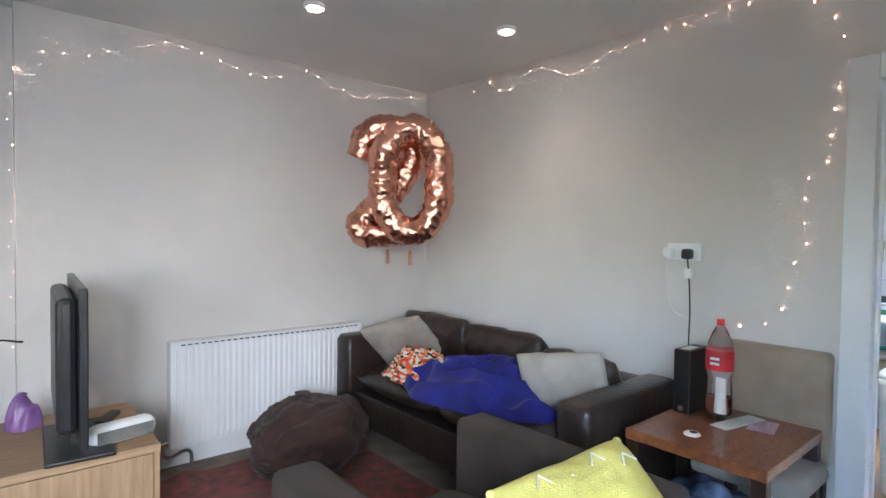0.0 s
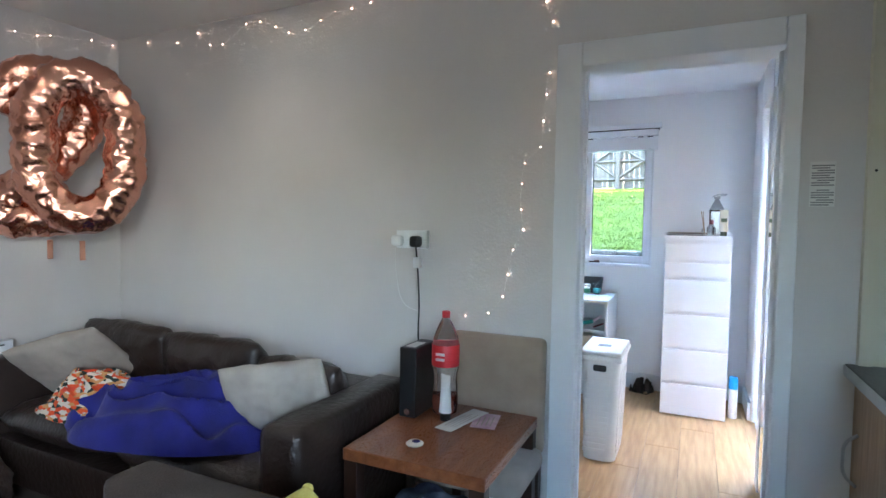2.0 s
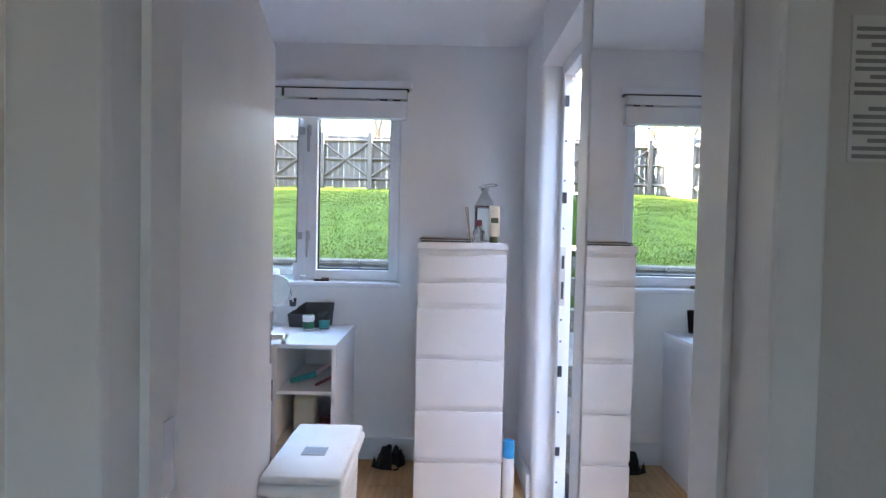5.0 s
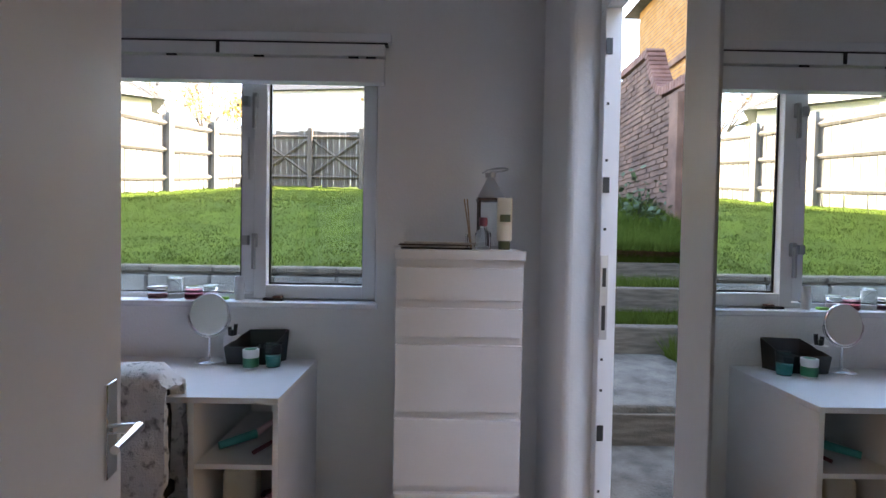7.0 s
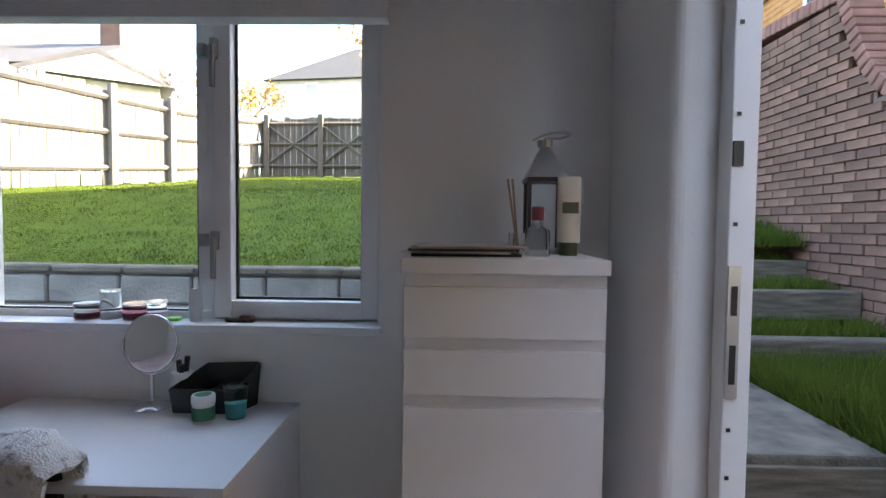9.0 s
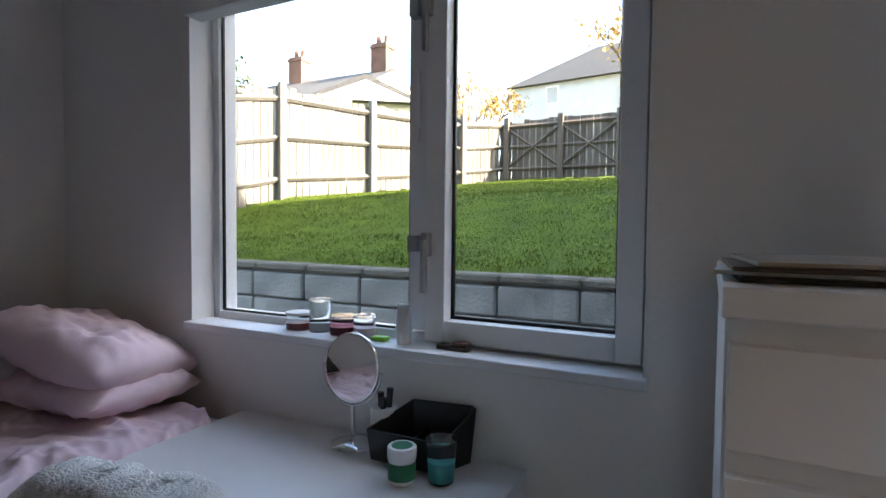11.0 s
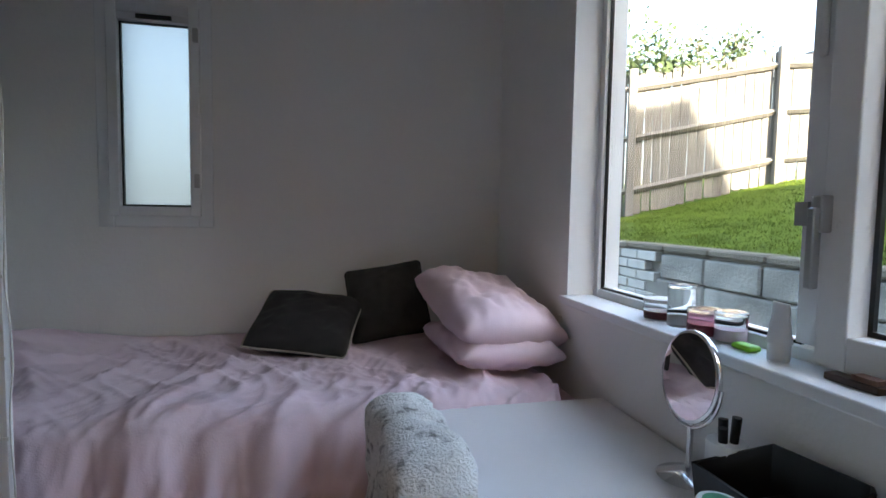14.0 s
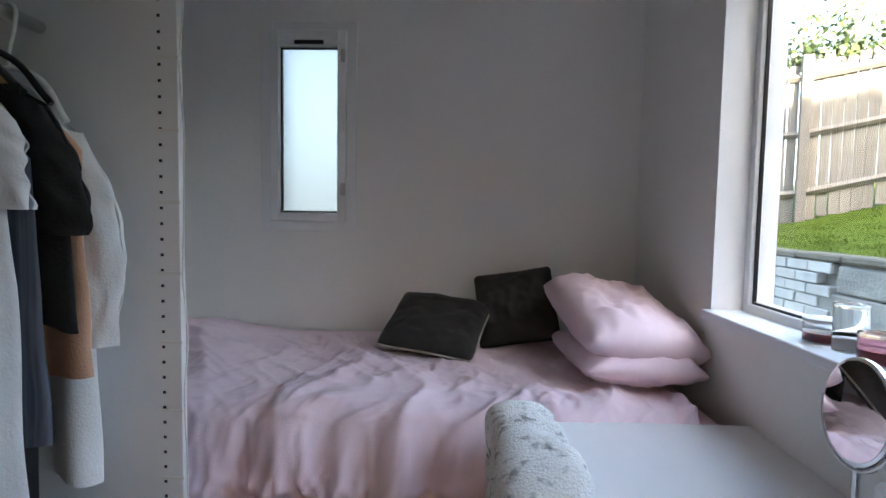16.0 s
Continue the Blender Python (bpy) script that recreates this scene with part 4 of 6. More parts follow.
lights = thing("fairy_lights", (2.5, 2.0, 0.9), "string of warm fairy lights pinned round the walls", "string lights")
north = [(0.19, 2.0), (0.28, 2.1), (0.36, 2.11), (0.46, 2.12), (0.54, 2.16), (0.72, 2.23), (0.8, 2.27), (0.88, 2.26), (0.98, 2.25), (1.08, 2.23), (1.17, 2.21), (1.25, 2.19), (1.34, 2.19), (1.43, 2.21), (1.6, 2.28), (1.68, 2.26), (1.77, 2.21), (1.86, 2.21), (1.94, 2.18), (2.04, 2.19), (2.14, 2.2), (2.2, 2.22), (2.41, 2.26), (2.53, 2.27)]
east = [(2.86, 2.26), (2.62, 2.23), (2.47, 2.26), (2.38, 2.19), (2.29, 2.18), (2.13, 2.26), (2.04, 2.26), (1.94, 2.22), (1.86, 2.18), (1.76, 2.18), (1.67, 2.21), (1.59, 2.24), (1.5, 2.24), (1.4, 2.25), (1.29, 2.28), (1.2, 2.27), (1.1, 2.28), (1.0, 2.29), (0.92, 2.28), (0.8, 2.27), (0.68, 2.21), (0.61, 2.13)]
fall = [(0.58, 2.05), (0.56, 1.95), (0.59, 1.86), (0.6, 1.78), (0.61, 1.68), (0.62, 1.58), (0.68, 1.52), (0.69, 1.44), (0.69, 1.34), (0.68, 1.26), (0.72, 1.18), (0.74, 1.08), (0.76, 0.99), (0.82, 0.92), (0.92, 0.9)]
run = [Vector((x, YN - 0.012, z)) for x, z in north] + [Vector((XA - 0.012, y, z)) for y, z in east + fall]
drop = [Vector((0.172 - 0.012 * k % 0.03, YN - 0.012, 2.0 - 0.115 * k)) for k in range(12)]
for pts in (run, drop):
    wire("cable", pts, 0.0003, WALL, lights, "thin pale cable", 3)
bm = bmesh.new()
bmesh.ops.create_icosphere(bm, subdivisions=1, radius=1)
bulb_mesh = bpy.data.meshes.new("bulb")
bm.to_mesh(bulb_mesh)
bm.free()
bulb_mesh.materials.append(WARM_BULB)


def bulbs(pts, parent, size):
    for p in pts:
        ob = new("bulb", bulb_mesh)
        ob.parent = parent
        ob.location = p + Vector((-0.004, -0.004, 0)) - origin[parent]
        ob.scale = (size, size, size * random.uniform(1.0, 1.5))


bulbs(run, lights, 0.0026)
bulbs(drop, lights, 0.0022)


def socket():
    y0, y1, z0, z1 = 1.094, 1.244, 1.172, 1.25
    s = thing("wall_socket", (XA, 1.17, z0), "white double wall socket with a black and a white plug", "socket")
    part("faceplate", boxes((XA - 0.028, XA, y0, y1, z0, z1), bevel=0.004), UPVC, s)
    smooth(part("black_plug", boxes((XA - 0.075, XA - 0.0285, 1.112, 1.158, 1.178, 1.226), bevel=0.012), BLACK, s, "black mains plug"), 60)
    smooth(part("white_plug", boxes((XA - 0.07, XA - 0.0285, 1.20, 1.25, 1.182, 1.228), bevel=0.012), UPVC, s, "white mains plug"), 60)
    part("adapter", boxes((XA - 0.05, XA - 0.02, 1.118, 1.15, 1.09, 1.135), bevel=0.004), UPVC, s)
    wire("cable", [(XA - 0.05, 1.135, 1.18), (XA - 0.035, 1.134, 1.10), (XA - 0.02, 1.132, 0.95), (XA - 0.02, 1.13, 0.75), (XA - 0.03, 1.09, 0.60)], 0.0035, BLACK, s, "black cable")
    wire("white_cable", [(XA - 0.05, 1.235, 1.18), (XA - 0.01, 1.25, 1.05), (XA - 0.012, 1.21, 0.93), (XA - 0.02, 1.13, 0.90)], 0.0016, PAPER, s, "thin white cable")
    return s


socket()


def bottle():
    x, y = 2.36, 0.915
    b = thing("drink_bottle", (x, y, 0.55), "large clear plastic drink bottle with red label and cap", "bottle")
    bm = bmesh.new()
    lathe(bm, [(0.03, 0.0), (0.048, 0.012), (0.05, 0.05), (0.046, 0.12), (0.043, 0.15), (0.052, 0.19), (0.052, 0.27), (0.046, 0.30), (0.028, 0.345), (0.014, 0.37), (0.013, 0.39)], (x, y, 0.55))
    smooth(part("bottle_body", bm, CLEAR, b), 60)
    bm = bmesh.new()
    lathe(bm, [(0.028, 0.0), (0.045, 0.012), (0.047, 0.05), (0.045, 0.075)], (x, y, 0.553))
    smooth(part("drink", bm, COLA, b, "pinkish drink left in the bottom"), 60)
    bm = bmesh.new()
    lathe(bm, [(0.0525, 0.19), (0.0535, 0.195), (0.0535, 0.268), (0.0525, 0.272)], (x, y, 0.55), 32)
    smooth(part("red_label", bm, RED, b, "red wrap label"), 60)
    bm = bmesh.new()
    for dz in (0.215, 0.235):
        cuboid(bm, x - 0.0555, x - 0.0535, y - 0.02, y + 0.016, 0.55 + dz, 0.55 + dz + 0.01)
    part("label_print", bm, PAPER, b)
    bm = bmesh.new()
    lathe(bm, [(0.0155, 0.372), (0.016, 0.376), (0.016, 0.394), (0.014, 0.397)], (x, y, 0.55))
    smooth(part("cap", bm, RED, b, "red screw cap"), 40)


bottle()


def cream_tube(name, x, y, z, h, w, body, cap, label, turn=0, cap_label="dark cap"):
    t = thing(name, (x, y, z), label, "cosmetic tube")
    bm = bmesh.new()
    rings = []
    for k in range(9):
        u = k / 8
        a, c = w / 2, w / 2 * (1 - u) * 0.8 + 0.002
        ring = [bm.verts.new((x + (a * math.cos(q) * math.cos(turn) - c * math.sin(q) * math.sin(turn)), y + (a * math.cos(q) * math.sin(turn) + c * math.sin(q) * math.cos(turn)), z + 0.03 + u * (h - 0.03))) for q in [2 * math.pi * i / 20 for i in range(20)]]
        rings.append(ring)
    for lo, hi in zip(rings, rings[1:]):
        for k in range(20):
            bm.faces.new((lo[k], lo[(k + 1) % 20], hi[(k + 1) % 20], hi[k]))
    bm.faces.new(rings[-1])
    smooth(part("tube_body", bm, body, t), 60)
    bm = bmesh.new()
    lathe(bm, [(w * 0.38, 0.0), (w * 0.4, 0.004), (w * 0.4, 0.03)], (x, y, z))
    smooth(part("cap", bm, cap, t, cap_label))
    return t


cream_tube("hand_cream", 2.30, 0.885, 0.55, 0.17, 0.05, PAPER, BLACK, "white hand cream tube standing on its cap", 1.2)
spk = thing("speaker", (2.33, 1.02, 0.55), "small upright black box speaker", "speaker")
part("case", boxes((2.25, 2.42, 0.985, 1.055, 0.552, 0.815), bevel=0.005), BLACK, spk)
part("label", boxes((2.27, 2.36, 1.0, 1.04, 0.8152, 0.816)), PAPER, spk)
bm = bmesh.new()
tube(bm, (2.2495, 1.02, 0.575), (2.246, 1.02, 0.575), 0.012)
part("power_light", bm, CHROME, spk)


def leaflet(x0, x1, y0, y1, turn, z, mat, label):
    c = ((x0 + x1) / 2, (y0 + y1) / 2)
    t = thing("leaflet", (*c, z), label, "paper")
    bm = bmesh.new()
    cuboid(bm, -(x1 - x0) / 2, (x1 - x0) / 2, -(y1 - y0) / 2, (y1 - y0) / 2, 0, 0.002)
    bmesh.ops.transform(bm, matrix=pose(*c, z, 0, 0, turn), verts=bm.verts)
    part("sheet", bm, mat, t)
    bm = bmesh.new()
    for k in range(4):
        cuboid(bm, -(x1 - x0) * 0.35, (x1 - x0) * (0.3 - 0.1 * (k % 2)), -(y1 - y0) * 0.3 + k * (y1 - y0) * 0.18, -(y1 - y0) * 0.26 + k * (y1 - y0) * 0.18, 0.002, 0.0024)
    bmesh.ops.transform(bm, matrix=pose(*c, z, 0, 0, turn), verts=bm.verts)
    part("print", bm, GREIGE, t)


FLYER = surface("mauve_flyer", (0.45, 0.25, 0.36), (0.66, 0.5, 0.56), 20, 0.6, 0, 60)
leaflet(2.20, 2.45, 0.79, 0.86, -12, 0.5505, PAPER, "cream folded leaflet on the side table")
leaflet(2.28, 2.43, 0.70, 0.79, 10, 0.5503, FLYER, "mauve printed flyer under the leaflet")
badge = thing("badge", (2.05, 0.88, 0.55), "small round white and blue badge", "badge")
bm = bmesh.new()
lathe(bm, [(0.028, 0), (0.03, 0.004), (0.022, 0.01)], (2.05, 0.88, 0.5503))
smooth(part("disc", bm, PAPER, badge))
bm = bmesh.new()
lathe(bm, [(0.014, 0.0), (0.013, 0.001)], (2.052, 0.876, 0.5605))
part("emblem", bm, BLUE, badge, "blue emblem")


def dining_chair():
    c = thing("upholstered_chair", (2.35, 0.75, 0), "beige upholstered chair with pale seat pushed under the table", "chair")
    smooth(part("backrest", boxes((2.492, 2.548, 0.565, 0.955, 0.40, 0.845), bevel=0.02), TAUPE, c), 60)
    smooth(part("seat", boxes((2.16, 2.49, 0.555, 0.945, 0.36, 0.44), bevel=0.03), GREIGE, c, "pale grey seat pad"), 60)
    for x in (2.19, 2.52):
        for y in (0.60, 0.92):
            part("leg", boxes((x - 0.02, x + 0.02, y - 0.02, y + 0.02, 0, 0.40 if x > 2.5 else 0.362)), DARKWOOD, c)


TAUPE = surface("taupe_velour", (0.27, 0.20, 0.14), (0.34, 0.26, 0.19), 7, 0.75, 0.2, 160, sheen=0.3)
dining_chair()

# denim heaped on the table's shelf
DENIM = surface("blue_print_cloth", (0.02, 0.035, 0.10), (0.20, 0.26, 0.40), 14, 0.85, 0.3, 200)
heap = thing("folded_clothes", (2.15, 0.82, 0.18), "heap of blue patterned clothes on the table shelf", "clothes")
bm = bmesh.new()
bmesh.ops.create_icosphere(bm, subdivisions=4, radius=1)
for v in bm.verts:
    d = v.co.normalized()
    r = 1 + 0.25 * noise.noise(d * 2.2) + 0.1 * noise.noise(d * 6)
    v.co = Vector((2.10 + d.x * 0.15 * r, 0.84 + d.y * 0.19 * r, max(0.182, 0.24 + d.z * 0.13 * r)))
smooth(part("cloth", bm, DENIM, heap), 80)


# royal blue throw and floral cloth on the sofa


def mound(name, cx, cy, z, rx, ry, h, turn, mat, label, category, seed, creases=3.0):
    t = thing(name, (cx, cy, z), label, category)
    bm = bmesh.new()
    m = pose(cx, cy, z, 0, 0, turn)

    def at(u, v):
        a, r = u * 2 * math.pi, v
        edge = 1 + 0.22 * noise.noise((math.cos(a) * 1.3 + seed, math.sin(a) * 1.3, seed))
        x, y = math.cos(a) * r * rx * edge, math.sin(a) * r * ry * edge
        dome = max(0.0, 1 - r ** 2.6)
        warp = 0.3 * noise.noise((x * 4 + seed, y * 4, 1))
        ridge = (0.3 - abs(noise.noise((x * creases * 1.4 + warp + seed, y * creases * 3.0 + warp, seed)))) * 0.24 * dome ** 0.5
        return m @ Vector((x, y, h * dome ** 0.7 * (1 + 0.35 * noise.noise((x * 3, y * 3, seed))) + ridge + 0.004))
    drape(bm, 90, 40, at, 0.012)
    bmesh.ops.remove_doubles(bm, verts=bm.verts, dist=0.0008)
    smooth(part("cloth", bm, mat, t), 80)
    return t


mound("fleece_blanket", 1.98, 1.90, 0.45, 0.46, 0.27, 0.13, 104, BLUE, "crumpled royal blue fleece blanket on the sofa", "blanket", 2.0, 3.2)
FLORAL = surface("floral_cotton", (0.62, 0.05, 0.02), (0.80, 0.74, 0.66), 13, 0.85, 0.2, 200, detail=1.5)
cell = FLORAL.node_tree.nodes.new("ShaderNodeTexVoronoi")
cell.inputs["Scale"].default_value = 17
tint = FLORAL.node_tree.nodes.new("ShaderNodeValToRGB")
tint.color_ramp.interpolation = "CONSTANT"
for k, c in ((0.0, (0.75, 0.10, 0.02)), (0.3, (0.72, 0.68, 0.60)), (0.5, (0.02, 0.035, 0.03)), (0.66, (0.62, 0.32, 0.12)), (0.8, (0.70, 0.07, 0.03))):
    e = tint.color_ramp.elements[0] if k == 0.0 else tint.color_ramp.elements.new(k)
    e.color = (*c, 1)
FLORAL.node_tree.links.new(cell.outputs["Color"], tint.inputs[0])
FLORAL.node_tree.links.new(tint.outputs[0], FLORAL.node_tree.nodes["Principled BSDF"].inputs["Base Color"])
mound("floral_cloth", 1.96, 2.40, 0.46, 0.27, 0.18, 0.09, 75, FLORAL, "red and white floral cloth bundled on the sofa", "cloth", 5.0, 3.0)

# yellow cushion with tassels on the armchair
yc = thing("yellow_cushion", (1.18, 0.72, 0.5), "pale yellow woven cushion with corner tassels", "cushion")
bm = bmesh.new()
cushion(bm, 0.46, 0.34, 0.15, pose(1.18, 0.715, 0.59, 38, -8, -12), 28, 0.012, 3.3)
smooth(part("cover", bm, YELLOW, yc), 80)
m = pose(1.18, 0.715, 0.59, 38, -8, -12)
WHITE_THREAD = surface("white_thread", (0.74, 0.72, 0.6), (0.8, 0.78, 0.7), 20, 0.9, 0.2, 200)
bm = bmesh.new()
for k in range(5):
    a = m @ Vector((-0.19 + 0.085 * k, 0.10 + 0.03 * (k % 2), 0.062))
    for d in ((0.022, 0.012), (-0.022, 0.012)):
        b = m @ Vector((-0.19 + 0.085 * k + d[0], 0.10 + 0.03 * (k % 2) - 0.03, 0.066))
        tube(bm, a, b, 0.0025, seg=6)
part("embroidery", bm, WHITE_THREAD, yc, "white embroidered chevrons")
for cx, cy in ((-0.21, -0.15), (0.21, -0.15), (-0.21, 0.15), (0.21, 0.15)):
    p = m @ Vector((cx, cy, 0))
    bm = bmesh.new()
    for k in range(14):
        a = k * 0.45
        tube(bm, p, p + Vector((0.018 * math.cos(a) + (0.02 if cx > 0 else -0.02), 0.018 * math.sin(a), -0.075)), 0.0035, seg=5)
    bmesh.ops.create_icosphere(bm, subdivisions=2, radius=0.013, matrix=Matrix.Translation(p))
    part("tassel", bm, YELLOW, yc)

# on the television cabinet
rem = thing("remote_control", (0.44, 2.52, 0.5), "black television remote control", "remote")
bm = bmesh.new()
cuboid(bm, -0.022, 0.022, -0.075, 0.075, 0, 0.02, 0.006)
bmesh.ops.transform(bm, matrix=pose(0.44, 2.52, 0.501, 0, 0, -30), verts=bm.verts)
part("remote_body", bm, BLACK, rem)
sb = thing("portable_speaker", (0.45, 2.28, 0.5), "white rounded portable speaker with grey mesh front", "speaker")
bm = bmesh.new()
cuboid(bm, -0.115, 0.115, -0.04, 0.04, 0, 0.075, 0.034, 5)
bmesh.ops.transform(bm, matrix=pose(0.445, 2.25, 0.501, 0, 0, 12), verts=bm.verts)
smooth(part("shell", bm, UPVC, sb), 60)
bm = bmesh.new()
cuboid(bm, -0.095, 0.095, -0.043, -0.0395, 0.012, 0.058, 0.001)
bmesh.ops.transform(bm, matrix=pose(0.445, 2.25, 0.501, 0, 0, 12), verts=bm.verts)
part("mesh_front", bm, BLOCK, sb, "pale grey mesh")
PURPLE = surface("purple_plastic", (0.16, 0.07, 0.22), (0.26, 0.13, 0.33), 12, 0.4, 0.3, 40)
mound("plastic_bag", 0.175, 2.62, 0.5, 0.06, 0.06, 0.065, 20, PURPLE, "crumpled purple plastic bag behind the television", "bag", 9.0, 6.0)
tc = thing("television_cable", (0.1, 2.6, 0.5), "black television power cable", "cable")
wire("lead", [(0.17, 2.55, 0.85), (0.08, 2.62, 0.84), (0.03, 2.6, 0.72), (0.05, 2.58, 0.58), (-0.02, 2.5, 0.52), (-0.2, 2.3, 0.505)], 0.004, BLACK, tc)
part("connector", boxes((0.015, 0.04, 2.588, 2.612, 0.68, 0.73), bevel=0.003), BLACK, tc)

# ---- kitchen end ----
kz = 0.86
wt = thing("kitchen_worktop", (1.6, -0.65, kz), "black speckled kitchen worktop with pale metal edge strip", "worktop")
part("slab", boxes((0.6, XA - 0.0125, -0.979, -0.375, kz - 0.038, kz), bevel=0.003), WORKTOP, wt)
part("edge_strip", boxes((0.6, XA - 0.0125, -0.3749, -0.372, kz - 0.036, kz - 0.004)), STEEL, wt, "pale metal edge strip")
unit = thing("base_cabinet", (2.35, -0.7, 0), "beech-effect kitchen base cabinet", "cabinet")
part("carcass", boxes((2.12, XA - 0.013, -0.97, -0.42, 0.0, kz - 0.0385)), OAKV, unit)
kd = part("cabinet_door", boxes((2.125, XA - 0.016, -0.4195, -0.401, 0.1, kz - 0.045), bevel=0.003), OAKV, unit)
wire("bow_handle", [(2.485, -0.40, 0.50), (2.487, -0.372, 0.53), (2.487, -0.366, 0.58), (2.487, -0.372, 0.63), (2.485, -0.40, 0.66)], 0.005, STEEL, kd, "bowed metal handle")
wm = thing("washing_machine", (1.82, -0.68, 0), "white front-loading washing machine under the worktop", "washing machine")
part("casing", boxes((1.53, 2.11, -0.96, -0.40, 0.01, kz - 0.045), bevel=0.008), GLOSS, wm)
bm = bmesh.new()
tube(bm, (1.82, -0.4, 0.42), (1.82, -0.37, 0.42), 0.17, 0.16, seg=32)
part("drum_door", bm, GLOSS, wm)
bm = bmesh.new()
tube(bm, (1.82, -0.369, 0.42), (1.82, -0.362, 0.42), 0.12, 0.11, seg=32)
part("door_glass", bm, SCREEN, wm, "dark round glass")
part("control_panel", boxes((1.56, 2.08, -0.3995, -0.392, 0.70, 0.79), bevel=0.003), UPVC, wm)
unit2 = thing("base_cabinet", (1.06, -0.7, 0), "beech-effect kitchen base cabinet", "cabinet")
part("carcass", boxes((0.62, 1.52, -0.97, -0.42, 0.0, kz - 0.0385)), OAKV, unit2)
part("cabinet_door", boxes((0.625, 1.068, -0.4195, -0.401, 0.1, kz - 0.045), bevel=0.003), OAKV, unit2)
part("cabinet_door", boxes((1.072, 1.515, -0.4195, -0.401, 0.1, kz - 0.045), bevel=0.003), OAKV, unit2)
ledge = thing("tiled_ledge", (1.6, -0.9, kz), "grey tiled splashback with boxed ledge", "splashback", kind="structure")
part("core", boxes((0.6, XA - 0.0125, -0.979, -0.770, kz + 0.0005, 1.355)), MORTAR, ledge)
for k in range(6):
    for r in range(2):
        piece_x = XA - 0.0125 - 0.15 - 0.302 * k
        bm = boxes((piece_x - 0.149, piece_x + 0.149, -0.7699, -0.763, kz + 0.003 + 0.247 * r, kz + 0.247 + 0.247 * r), bevel=0.001)
        part("tile", bm, GREY_TILE, ledge)
part("ledge_cap", boxes((0.6, XA - 0.0125, -0.979, -0.765, 1.3552, 1.365)), GREY_TILE, ledge)
box = thing("cardboard_box", (2.4, -0.91, 1.365), "small brown cardboard box on the ledge", "box")
part("carton", boxes((2.33, 2.53, -0.935, -0.78, 1.3655, 1.45), bevel=0.002), OAK, box)
part("lid", boxes((2.325, 2.535, -0.94, -0.775, 1.4502, 1.475), bevel=0.002), DARKWOOD, box, "dark lid")
wc = thing("wall_cabinet", (1.9, -0.85, 1.42), "cream kitchen wall cabinet with steel knob", "cabinet")
part("carcass", boxes((1.3, 2.25, -0.979, -0.66, 1.40, 2.15)), CREAM, wc)
for a, b in ((1.302, 1.798), (1.802, 2.248)):
    dd = part("cabinet_door", boxes((a, b, -0.6595, -0.64, 1.402, 2.148), bevel=0.003), CREAM, wc)
    bm = bmesh.new()
    lathe(bm, [(0.008, 0), (0.008, 0.015), (0.024, 0.02), (0.02, 0.03)], (b - 0.05, -0.64, 1.48), m=Matrix.Rotation(radians(-90), 3, "X"))
    smooth(part("knob", bm, STEEL, dd, "round steel knob"))
note = thing("notice", (XA, -0.28, 1.4), "white printed notice stuck to the wall", "notice")
part("sheet", boxes((XA - 0.0016, XA - 0.0002, -0.33, -0.262, 1.352, 1.495)), PAPER, note)
for k in range(17):
    if k != 9:
        z = 1.484 - 0.0078 * k
        part("text_line", boxes((XA - 0.0021, XA - 0.0017, -0.327 + (0.012 if k % 3 == 1 else 0), -0.266 - (0.015 if k % 4 == 2 else 0), z - 0.004, z)), INK, note)
for y, z in ((-0.52, 1.76), (-0.62, 1.763), (-0.425, 1.46)):
    hole = thing("wall_plug", (XA - 0.03, y, z), "small dark screw hole in the wall", "screw hole")
    bm = bmesh.new()
    d0 = XA - 0.012 if y < -0.45 else XA - 0.03
    tube(bm, (d0 - 0.002, y, z), (d0, y, z), 0.004)
    part("hole", bm, BLACK, hole)

# ---- bedroom: small things ----


